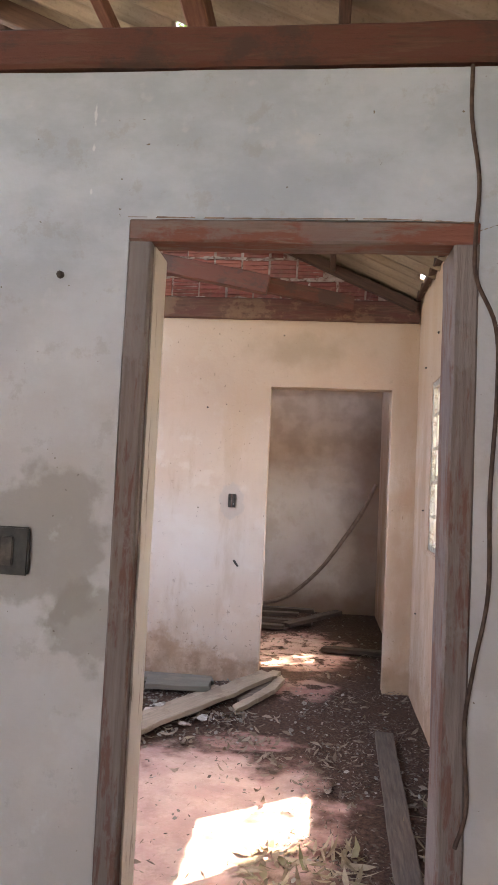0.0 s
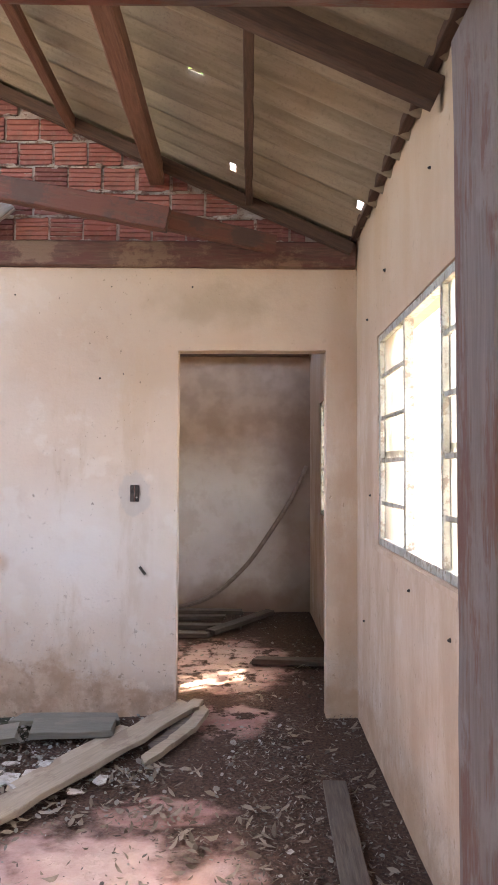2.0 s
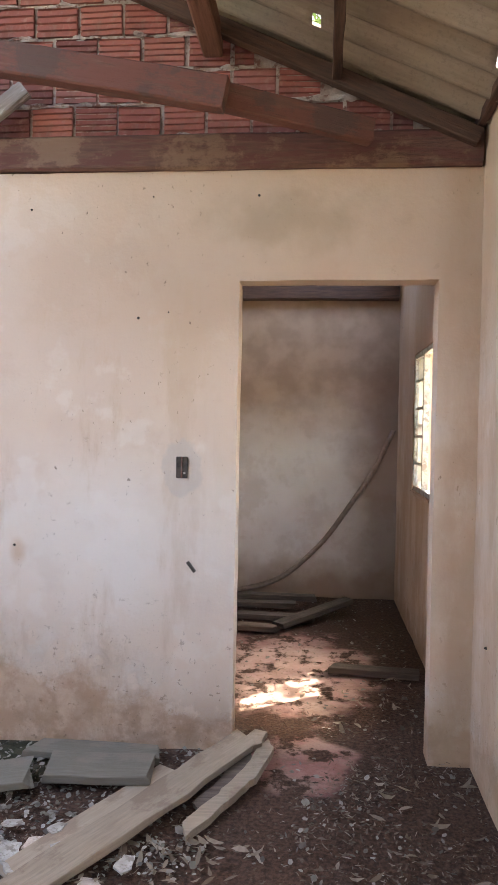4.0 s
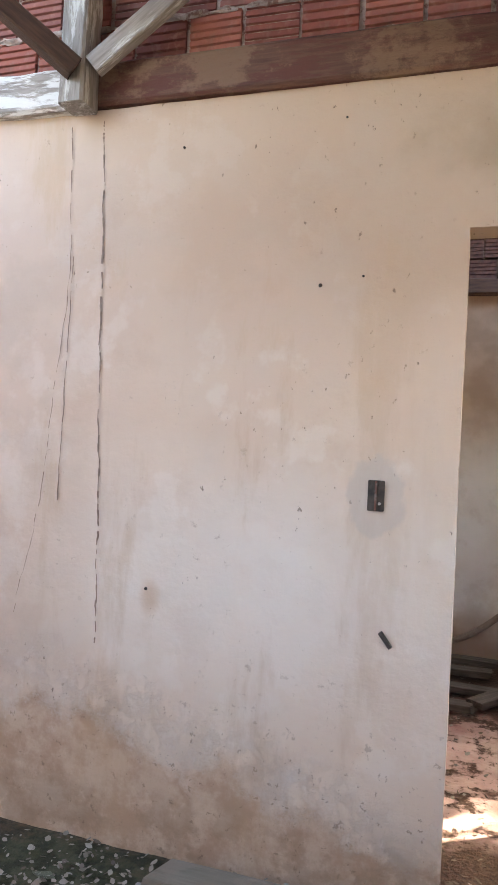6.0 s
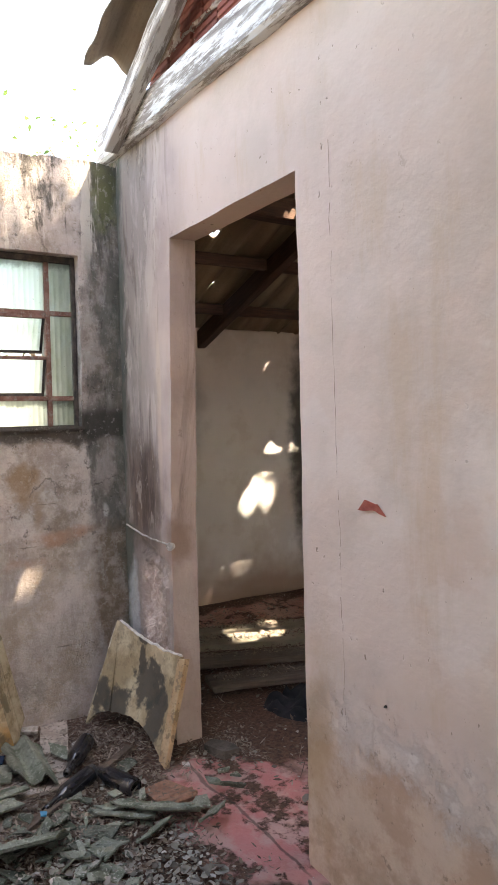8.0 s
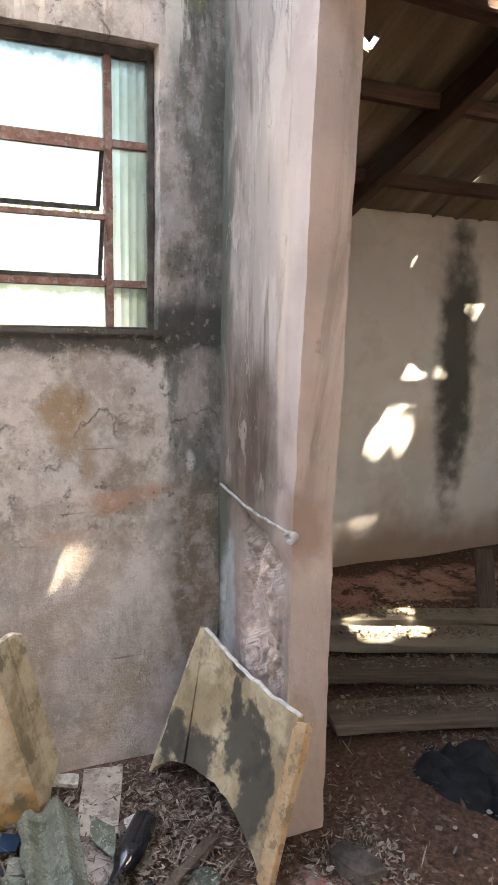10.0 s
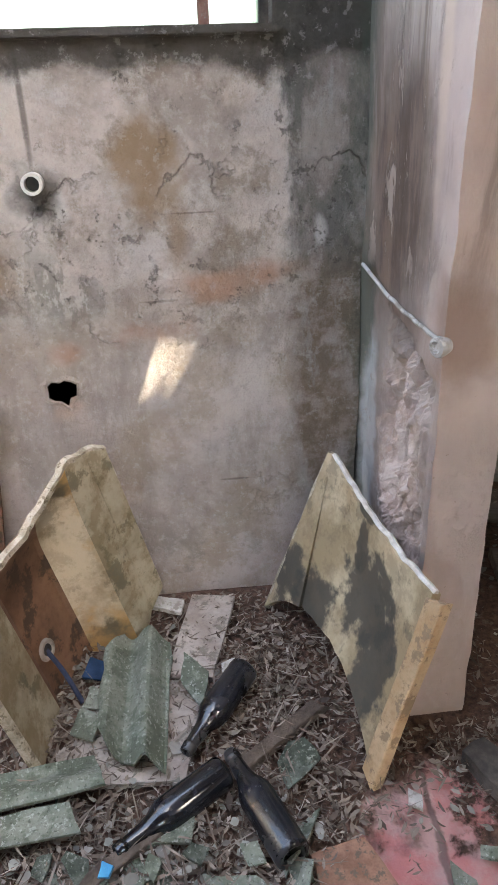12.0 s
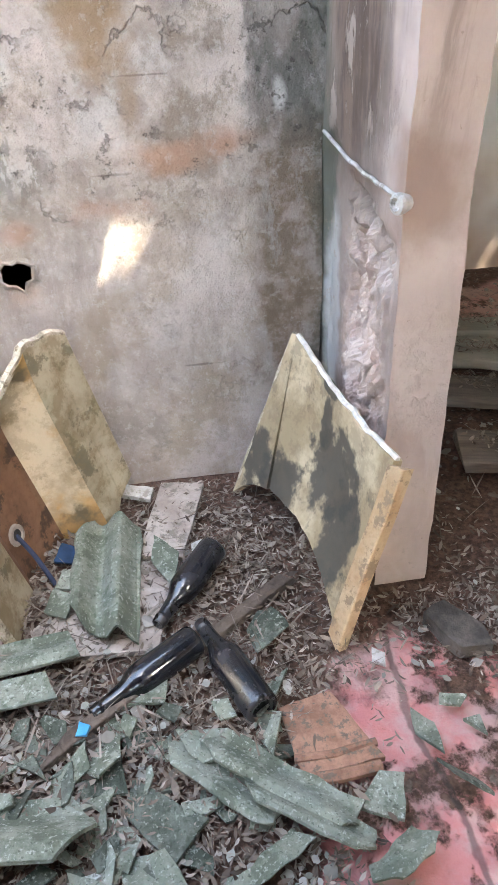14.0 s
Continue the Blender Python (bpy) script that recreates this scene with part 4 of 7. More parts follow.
def jamb_lean(p):
    """The west doorway's worn jamb runs back towards its foot."""
    near = max(0.0, min(1.0, (p.x + 3.45) / 0.25)) if p.x < -2.8 else 0.0
    foot = 0.02 * max(0.0, 1 - p.z / 0.12) * noise.noise(Vector((p.y * 30, 1, p.z * 9)))
    chips = 0.010 * noise.noise(Vector((p.y * 19, 4, p.z * 14))) * (1 if p.z < 1.2 else 0.4)
    return near * (-0.05 * max(0.0, min(1.0, (2.1 - p.z) / 1.2)) + foot + chips)


# floor: one uneven slab
def build_floor():
    xs, ys = steps(-5.346, 1.2, 0.09), steps(-3.076, 8.2, 0.09)
    verts = []
    for x in xs:
        for y in ys:
            z = 0.012 * noise.noise(Vector((x * 1.1, y * 1.1, 0))) + 0.008 * noise.noise(Vector((x * 4, y * 4, 3)))
            verts.append((x, y, z))
    w = len(ys)
    faces = [(i * w + j, (i + 1) * w + j, (i + 1) * w + j + 1, i * w + j + 1) for i in range(len(xs) - 1) for j in range(w - 1)]
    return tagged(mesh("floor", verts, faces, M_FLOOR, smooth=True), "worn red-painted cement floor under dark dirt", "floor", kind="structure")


build_floor()


def build_ground():
    verts, faces = [], []
    rings = [0, 8, 14, 22, 35, 60, 110, 220, 500]
    n = 40
    for r in rings:
        for k in range(n):
            a = 2 * math.pi * k / n
            z = -0.14 + (0.25 * noise.noise(Vector((r * math.cos(a), r * math.sin(a), 0)) * 0.06) if r > 10 else 0)
            verts.append((r * math.cos(a) - 2, r * math.sin(a) + 3, z))
    for i in range(len(rings) - 1):
        for k in range(n):
            f = (i * n + k, i * n + (k + 1) % n, (i + 1) * n + (k + 1) % n, (i + 1) * n + k)
            faces.append(f if i else f[2:] + f[:1])
    return tagged(mesh("ground", verts, faces, M_SOIL), "bare soil with weeds round the house", "ground", kind="structure")


build_ground()

WIN_E, WIN_E2, WIN_W = (2.71, 4.364, 1.05, 2.062), (5.8, 7.05, 1.03, 1.99), (3.5, 4.80, 1.367, 2.165)
wall("wall_front", "x", YA, YA2 - YA, XW, XE, 2.48, [(-0.146, 0.753, -1, 2.078)], M_GREY, "grey-blue painted plaster wall, stained and chipped", 0.002)
wall_middle = wall("wall_middle", "x", YB, YB2 - YB, XBW, XE, lambda x: 2.582 + 0.028 * max(0.0, -1.4 - x), [(*DOOR_B, -1, 2.10), (*DOOR_C, -1, 2.145)], M_INNER, "cream limewashed plaster wall, damp-stained and cracked", 0.004, 0.03, dent=fallen_plaster, lean=jamb_lean)
wall("wall_east", "y", XE, 0.14, -2.6, 8.14, 2.74, [WIN_E, WIN_E2], M_INNER, "cream plastered outer wall with nail holes", 0.003)
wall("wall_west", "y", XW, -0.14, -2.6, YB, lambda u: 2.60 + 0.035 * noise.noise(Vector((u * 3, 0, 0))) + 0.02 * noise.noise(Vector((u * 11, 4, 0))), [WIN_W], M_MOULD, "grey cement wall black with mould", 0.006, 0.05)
wall_north = wall("wall_north", "x", YN, 0.14, XBW, XE, lambda x: roof_z(x) - 0.035, [], M_BACK, "whitewashed back wall browned with damp", 0.004)
wall("wall_back_west", "y", XBW, -0.14, YB, 8.14, 2.06, [], M_BACK, "stained white back-room wall with a black run-off streak", 0.004)
# added out of view: the opening's width sets the daylight on the front wall
wall("wall_south", "x", -2.6, -0.14, XW, XE, 2.48, [(-2.3, -0.5, -1, 2.2)], M_GREY, "unseen grey plaster wall, its opening sized to let daylight in", 0.003, 0.15)


def broken_render():
    """Rough render laid bare beside the west corner, in steps and ridges."""
    verts, faces = [], []
    nx, nz = 80, 120
    for i in range(nx + 1):
        for j in range(nz + 1):
            x, z = -3.775 + 0.560 * i / nx, 0.0 + 0.89 * j / nz
            n = noise.noise(Vector((x * 7, 1, z * 4))) + 0.5 * noise.noise(Vector((x * 17, 2, z * 10))) + 0.3 * noise.noise(Vector((x * 41, 3, z * 26)))
            rough = max(0.0, 1 - ((x + 3.44) / 0.17) ** 2) * max(0.0, 1 - ((z - 0.52) / 0.38) ** 4)
            q = 3 * n
            step = 0.052 * (math.floor(q) + min(1.0, 3 * (q - math.floor(q)))) / 3 + 0.020 * noise.noise(Vector((x * 34 + z * 12, 6, z * 19))) + 0.010 * noise.noise(Vector((x * 70, 6, z * 45)))
            d = 0.018 + rough ** 0.5 * step + 0.004 * noise.noise(Vector((x * 25, 4, z * 25)))
            q = Vector((x, YB + min(0.046, max(-0.012, d)), z))
            verts.append(q + Vector((jamb_lean(q) - 0.012 * i / nx, 0, 0)))
    w = nz + 1
    for i in range(nx):
        for j in range(nz):
            a = i * w + j
            faces.append((a, a + w, a + w + 1, a + 1))
    ob = mesh("exposed_render", verts, faces, M_INNER, wall_middle)
    return tagged(ob, "rough render under fallen plaster")


broken_render()


# roof: fibre-cement sheets on purlins
HOLES = [(0.184, 3.94, 0.034), (-0.05, 4.95, 0.02), (0.32, 4.713, 0.028), (0.983, 4.504, 0.034), (1.04, 4.76, 0.036), (-0.3, 2.9, 0.03), (0.5, 0.6, 0.03),
         (-4.218, 5.792, 0.029), (-4.74, 6.034, 0.022), (-4.91, 6.926, 0.03), (-3.681, 6.141, 0.032), (-2.912, 4.884, 0.03), (-2.078, 5.728, 0.042), (-2.05, 5.712, 0.042), (-4.74, 7.53, 0.07)]
# the last opening is added, hidden from view, to brighten the back rooms
SLITS = [(-4.42, -3.98, 7.28, 7.58), (-3.86, -3.42, 7.36, 7.66), (-2.46, -2.02, 7.28, 7.62), (-0.35, 0.85, 6.85, 7.72)]


def sheet(parent, side, y0, y1, x_top, x_low, material, lift=0.0, ragged=False):
    """One corrugated sheet on a slope of the roof; side 1 east, -1 west."""
    pitch = 0.177
    nx = max(2, round(abs(x_low - x_top) / 0.033))
    ny = round((y1 - y0) / (pitch / 8))
    verts, faces, keep = [], [], []
    for s in (0, 1):
        for i in range(nx + 1):
            x = x_top + (x_low - x_top) * i / nx
            for j in range(ny + 1):
                y = y0 + (y1 - y0) * j / ny
                z = roof_z(x) + 0.027 * math.sin(2 * math.pi * y / pitch) + 0.007 * s + 0.006 * noise.noise(Vector((x * 2, y * 2, 5)))
                xx = x + (0.02 * noise.noise(Vector((y * 9, 1, 2))) if i == nx else 0)
                yy = y + (0.035 * noise.noise(Vector((x * 7, 3, y))) if j == 0 and ragged else 0)
                verts.append((xx, yy, z + lift))
    w, o = ny + 1, (nx + 1) * (ny + 1)

    def gone(i, j):
        if not (0 <= i < nx and 0 <= j < ny):
            return True
        x, y = x_top + (x_low - x_top) * (i + 0.5) / nx, y0 + (y1 - y0) * (j + 0.5) / ny
        if any((x - a) ** 2 + (y - b) ** 2 < r * r for a, b, r in HOLES):
            return True
        return any(a < x < b and c + 0.05 * noise.noise(Vector((x * 9, 0, 0))) < y < d for a, b, c, d in SLITS)

    for i in range(nx):
        for j in range(ny):
            if gone(i, j):
                continue
            a, b, c, d = i * w + j, (i + 1) * w + j, (i + 1) * w + j + 1, i * w + j + 1
            f = [(d, c, b, a), (o + a, o + b, o + c, o + d)]
            for di, dj, p, q in ((-1, 0, d, a), (1, 0, b, c), (0, -1, a, b), (0, 1, c, d)):
                if gone(i + di, j + dj):
                    f.append((p, q, o + q, o + p))
            faces += f if side > 0 else [g[::-1] for g in f]
    return mesh("roof_sheet", verts, faces, material, parent, smooth=True)


roof_e = tagged(empty("roof_east"), "old corrugated fibre-cement roof with small holes and one added light opening", "roof", kind="structure")
y = -3.076
while y < 8.3:
    sheet(roof_e, 1, y, y + 1.09, XR - 0.02, 1.36, M_ROOF, 0.010 * (round((y + 3.076) / 1.062) % 2))
    y += 1.062
roof_w = tagged(empty("roof_west"), "old corrugated fibre-cement roof with missing pieces", "roof", kind="structure")
y = 4.73
while y < 8.3:
    sheet(roof_w, -1, y, y + (1.17 if y < 5 else 1.09), XR - 0.02, -3.37 if y < 5 else -5.4, M_ROOF, 0.010 * (round((y - 4.73) / 1.062) % 2), y < 5)
    y += 1.062
sheet(roof_w, -1, 5.13, 5.80, -3.35, -5.4, M_ROOF)
y = -3.076
while y < 0.8:
    sheet(roof_w, -1, y, y + 1.06, XR - 0.02, -4.108, M_ROOF)
    y += 1.062


def ridge_cap():
    """Bent fibre-cement cap over the ridge, unseen, added to keep sun out of the gap."""
    verts, faces = [], []
    ys = steps(-3.1, 8.3, 0.3)
    for y in ys:
        for dx in (-0.16, -0.05, 0.0, 0.05, 0.16):
            for dz in (0.0, 0.008):
                verts.append((XR + dx, y, ZR + 0.052 - SLOPE * abs(dx) + dz))
    for i in range(len(ys) - 1):
        for j in range(4):
            a, c = i * 10 + j * 2, (i + 1) * 10 + j * 2
            faces += [(a, a + 2, c + 2, c), (a + 1, c + 1, c + 3, a + 3)]
        for j in (0, 8):
            a, c = i * 10 + j, (i + 1) * 10 + j
            faces.append((a, c, c + 1, a + 1))
    return tagged(mesh("ridge_cap", verts, faces, M_ROOF), "unseen fibre-cement cap that seals the ridge from sun", "roof", kind="structure")


ridge_cap()


# ---- roof timbers ----
stick("tie_beam", (XR - 0.02, YB + 0.035, 2.662), (XE - 0.01, YB + 0.035, 2.655), 0.13, 0.155, M_BEAM_STAINED, "reddish-brown painted beam on the middle wall", rough=0.005)
stick("tie_beam", (-3.86, YB + 0.02, 2.715), (XR - 0.04, YB + 0.02, 2.648), 0.14, 0.150, M_WHITE, "beam with flaking white paint on the middle wall", rough=0.006, ragged=0.02)
stick("wall_plate_beam", (XW, YA + 0.06, 2.54), (XE - 0.01, YA + 0.06, 2.54), 0.16, 0.11, M_BEAM, "brown painted beam along the front wall's top", rough=0.004)
stick("king_post", (XR, YB - 0.075, 2.56), (XR, YB - 0.075, roof_z(XR) - 0.08), 0.10, 0.11, M_WHITE_V, "weathered grey-white king post with flaking paint", "post", rough=0.005)
stick("rafter", (XR, YB - 0.06, roof_z(XR) - 0.075), (1.0, YB - 0.06, roof_z(1.0) - 0.075), 0.05, 0.07, M_RAFTER, "dark sloping rafter against the brick gable", "rafter")
stick("rafter", (-3.60, YB - 0.09, roof_z(-3.60) - 0.14), (XR - 0.06, YB - 0.09, roof_z(XR) - 0.17), 0.07, 0.085, M_WHITE, "sloping rafter with flaking white paint", "rafter", rough=0.005)
stick("rafter", (XR, 3.20, roof_z(XR) - 0.105), (1.02, 3.20, roof_z(1.02) - 0.105), 0.06, 0.10, M_RAFTER, "dark sloping rafter under the roof sheets", "rafter")
stick("rafter", (XR, 0.75, roof_z(XR) - 0.12), (1.02, 0.75, roof_z(1.02) - 0.12), 0.06, 0.13, M_RAFTER, "dark sloping rafter under the roof sheets", "rafter")
stick("rafter", (XR, 6.6, roof_z(XR) - 0.13), (1.02, 6.6, roof_z(1.02) - 0.13), 0.06, 0.14, M_RAFTER, "dark sloping rafter under the back roof", "rafter")
stick("rafter", (-5.25, 6.17, roof_z(-5.25) - 0.10), (XR, 6.58, roof_z(XR) - 0.11), 0.07, 0.12, M_RAFTER, "dark sloping rafter under the back roof", "rafter")
stick("purlin", (-0.66, -2.6, roof_z(-0.66) - 0.08), (-0.62, YB - 0.02, roof_z(-0.62) - 0.08), 0.05, 0.07, M_PURLIN, "thin brown purlin under the roof sheets", "purlin", group="purlins of the east roof")
stick("purlin", (-0.16, -2.6, roof_z(-0.16) - 0.11), (-0.13, YB - 0.02, 3.12), 0.085, 0.115, M_PURLIN, "stout brown purlin under the roof sheets", "purlin", group="purlins of the east roof")
stick("purlin", (0.385, -2.6, roof_z(0.385) - 0.07), (0.405, YB - 0.02, roof_z(0.40) - 0.07), 0.04, 0.06, M_RAFTER, "dark knotty batten under the roof sheets", "purlin", group="purlins of the east roof", rough=0.006)
stick("purlin", (-3.84, 5.13, roof_z(-3.84) - 0.10), (-3.90, YN, roof_z(-3.90) - 0.10), 0.10, 0.13, M_RAFTER, "stout dark purlin under the back roof", "purlin", group="purlins of the back roof")
for px in (-2.50, -3.28, -4.36, -4.85):
    stick("purlin", (px, 5.13, roof_z(px) - 0.065), (px, YN, roof_z(px) - 0.065), 0.05, 0.07, M_RAFTER, "dark purlin under the back roof", "purlin", group="purlins of the back roof")
stick("ridge_beam", (XR, -2.6, ZR - 0.10), (XR, YN, ZR - 0.10), 0.07, 0.12, M_RAFTER, "dark ridge beam", "beam")
stick("loose_beam", (-1.30, 4.62, 2.965), (-0.02, 4.60, 2.72), 0.075, 0.125, M_BEAM, "brown beam sagging across the gable", "beam")
stick("loose_beam", (-0.14, 4.63, 2.755), (0.55, 4.86, 2.675), 0.06, 0.10, M_BEAM, "brown beam end spliced to a sagging beam", "beam")
stick("brace", (XR + 0.07, YB - 0.10, 2.68), (XR + 0.37, YB - 0.06, 2.93), 0.05, 0.07, M_WHITE_V, "short weathered brace at the post's foot", "brace")
stick("brace", (XR + 0.02, YB - 0.14, 2.66), (XR - 0.42, YB - 0.50, 3.02), 0.06, 0.07, M_RAFTER, "dark brace leaning out from the post", "brace")
stick("wall_plate_beam", (-1.1, YN - 0.06, 2.60), (XE - 0.02, YN - 0.06, 2.60), 0.09, 0.11, M_RAFTER, "dark beam along the back wall", "beam")
stick("wall_plate_beam", (XE - 0.025, YA2, 2.75), (XE - 0.025, YN, 2.75), 0.04, 0.04, M_RAFTER, "thin dark plate on the east wall's top", "beam")


# ---- brick gable ----
def gable_backing():
    bm = bmesh.new()
    prof = [(-3.716, 2.70), (XE - 0.02, 2.70), (XE - 0.02, roof_z(XE) - 0.05), (XR, ZR - 0.07), (-3.716, roof_z(-3.716) - 0.03)]
    a = [bm.verts.new((px, YB + 0.025, pz)) for px, pz in prof]
    b = [bm.verts.new((px, YB2 - 0.01, pz)) for px, pz in prof]
    bm.faces.new(a), bm.faces.new(b[::-1])
    for i in range(len(prof)):
        j = (i + 1) % len(prof)
        bm.faces.new((a[i], b[i], b[j], a[j]))
    bmesh.ops.subdivide_edges(bm, edges=[e for e in bm.edges if e.calc_length() > 0.3], cuts=12, use_grid_fill=True)
    bmesh.ops.triangulate(bm, faces=bm.faces)
    for v in bm.verts:
        v.co = jitter(v.co, 0.006, 7)
    return part("gable_wall", bm, M_MORTAR, None)


gable = tagged(gable_backing(), "gable of red hollow bricks in rough mortar", "wall", kind="structure")


def brick_mesh(length, high=0.132, deep=0.05, ribs=5):
    """A hollow brick with ribbed face towards -y."""
    prof = []
    for i in range(ribs):
        z0, dz = -high / 2 + high * i / ribs, high / ribs
        prof += [(0.0, z0 + 0.02 * dz), (0.0, z0 + 0.66 * dz), (0.009, z0 + 0.80 * dz), (0.009, z0 + 0.90 * dz)]
    prof += [(0.0, high / 2)]
    n = len(prof)
    verts = [(s * length / 2, d, z) for s in (-1, 1) for d, z in prof] + [(s * length / 2, deep, z) for s in (-1, 1) for z in (-high / 2, high / 2)]
    faces = [(i, n + i, n + i + 1, i + 1) for i in range(n - 1)]
    faces += [tuple(range(n)) + (2 * n + 1, 2 * n), tuple(range(2 * n - 1, n - 1, -1)) + (2 * n + 2, 2 * n + 3)]
    faces += [(0, 2 * n, 2 * n + 2, n), (n - 1, 2 * n - 1, 2 * n + 3, 2 * n + 1)]
    me = bpy.data.meshes.new("brick")
    me.from_pydata(verts, [], faces)
    me.update()
    me.materials.append(M_BRICK)
    return me


def lay_bricks():
    full, half = [brick_mesh(0.186), brick_mesh(0.186, 0.126, 0.05, 4), brick_mesh(0.18)], brick_mesh(0.085)
    rnd = random.Random(4)
    row, z = 0, 2.745 + 0.066
    while z < ZR - 0.1:
        px = -3.674 + (0.1 if row % 2 else 0)
        while px < XE - 0.05:
            limit = min(roof_z(px), roof_z(px + 0.2)) - 0.035
            if z + 0.015 < limit:
                me, w = rnd.choice(full), 0.2
            elif z + 0.015 < min(roof_z(px), roof_z(px + 0.1)) - 0.03:
                me, w = half, 0.105
            else:
                me, w = None, 0.1
            if me:
                ob = new("brick", me)
                ob.parent = gable
                ob.matrix_world = pose(px + w / 2, YB + 0.012 + rnd.uniform(-0.004, 0.004), z + rnd.uniform(-0.004, 0.004), 0, rnd.uniform(-1, 1), rnd.uniform(-0.8, 0.8))
            px += w + rnd.uniform(-0.002, 0.004)
        z += 0.149
        row += 1


# ---- door frame in the front wall ----
door = tagged(empty("door_1", (0.30, YA, 0)), "doorless wooden door frame with worn brown paint", "door frame", kind="structure")
stick("jamb", (-0.1145, YA + 0.078, -0.02), (-0.1145, YA + 0.078, 2.018), 0.062, 0.164, M_FRAME, parent=door)
stick("jamb", (0.7215, YA + 0.078, -0.02), (0.7215, YA + 0.078, 2.018), 0.062, 0.164, M_FRAME, parent=door)
stick("reveal", (-0.0815, YA + 0.095, 0.0), (-0.0815, YA + 0.095, 2.015), 0.006, 0.128, M_REVEAL, "flaking cream paint on the door reveal", parent=door)
stick("lintel", (-0.1445, YA + 0.041, 2.048), (0.7515, YA + 0.041, 2.048), 0.09, 0.058, M_FRAME_X, parent=door)
for ob in door.children:
    ob.matrix_world = Matrix.Translation(-door.location) @ ob.matrix_world


# ---- windows ----
def bar(parent, name, lo, hi, material, bevel=0.002):
    return part(name, box_bm(lo, hi, bevel), material, parent)


def window_east(name, w):
    """A steel sliding window, its panes gone or blown white, with a grille of short bars."""
    y0, y1, z0, z1 = w
    win = tagged(empty(name), "pale steel window with horizontal bars and grimy panes", "window", kind="structure")
    x0, x1 = XE + 0.006, XE + 0.046
    t = 0.035
    bar(win, "window_frame", (x0, y0, z0), (x1, y0 + t, z1), M_CREAM_IRON)
    bar(win, "window_frame", (x0, y1 - t, z0), (x1, y1, z1), M_CREAM_IRON)
    bar(win, "window_frame", (x0, y0 + t, z0), (x1, y1 - t, z0 + t), M_CREAM_IRON)
    bar(win, "window_frame", (x0, y0 + t, z1 - t), (x1, y1 - t, z1), M_CREAM_IRON)
    wide = (y1 - y0) / 3
    for ym in (y0 + wide, y1 - wide):
        bar(win, "mullion", (x0, ym - 0.014, z0 + t), (x1, ym + 0.014, z1 - t), M_CREAM_IRON)
    for i in range(1, 5):
        z = z0 + (z1 - z0) * i / 5
        for a, b in ((y0 + t, y0 + wide - 0.014), (y1 - wide + 0.014, y1 - t)):
            bar(win, "glazing_bar", (x0 + 0.006, a, z - 0.010), (x0 + 0.020, b, z + 0.010), M_CREAM_IRON)
    for i in range(5):
        for a, b in ((y0 + t, y0 + wide - 0.014), (y1 - wide + 0.014, y1 - t)):
            za, zb = z0 + (z1 - z0) * i / 5 + 0.001, z0 + (z1 - z0) * (i + 1) / 5 - 0.001
            bar(win, "pane", (x0 + 0.0225, a, za), (x0 + 0.0265, b, zb), M_PANE, 0)
    bar(win, "window_sill", (XE - 0.012, y0 - 0.03, z0 - 0.03), (XE - 0.002, y1 + 0.03, z0 - 0.003), M_INNER, 0.004)
    return win


window_east("window_1", WIN_E)
window_east("window_2", WIN_E2)


def fluted_pane(parent, y0, y1, z0, z1, x, tilt=0.0):
    """A fluted glass pane; tilt opens its foot outwards."""
    n = round((y1 - y0) / 0.004)
    verts, faces = [], []
    for s in (0, 1):
        for i in range(n + 1):
            y = y0 + (y1 - y0) * i / n
            d = 0.0018 * abs(math.sin(math.pi * (y - y0) / 0.024)) if s == 0 else -0.004
            for z in (z0, z1):
                k = (z1 - z) / (z1 - z0)
                verts.append((x + d - tilt * k, y, z))
    o = 2 * (n + 1)
    for i in range(n):
        a, b = 2 * i, 2 * i + 2
        faces += [(a, b, b + 1, a + 1), (o + a + 1, o + b + 1, o + b, o + a)]
    p = mesh("pane", verts, faces, M_GLASS, parent)
    p.visible_shadow = False
    return p


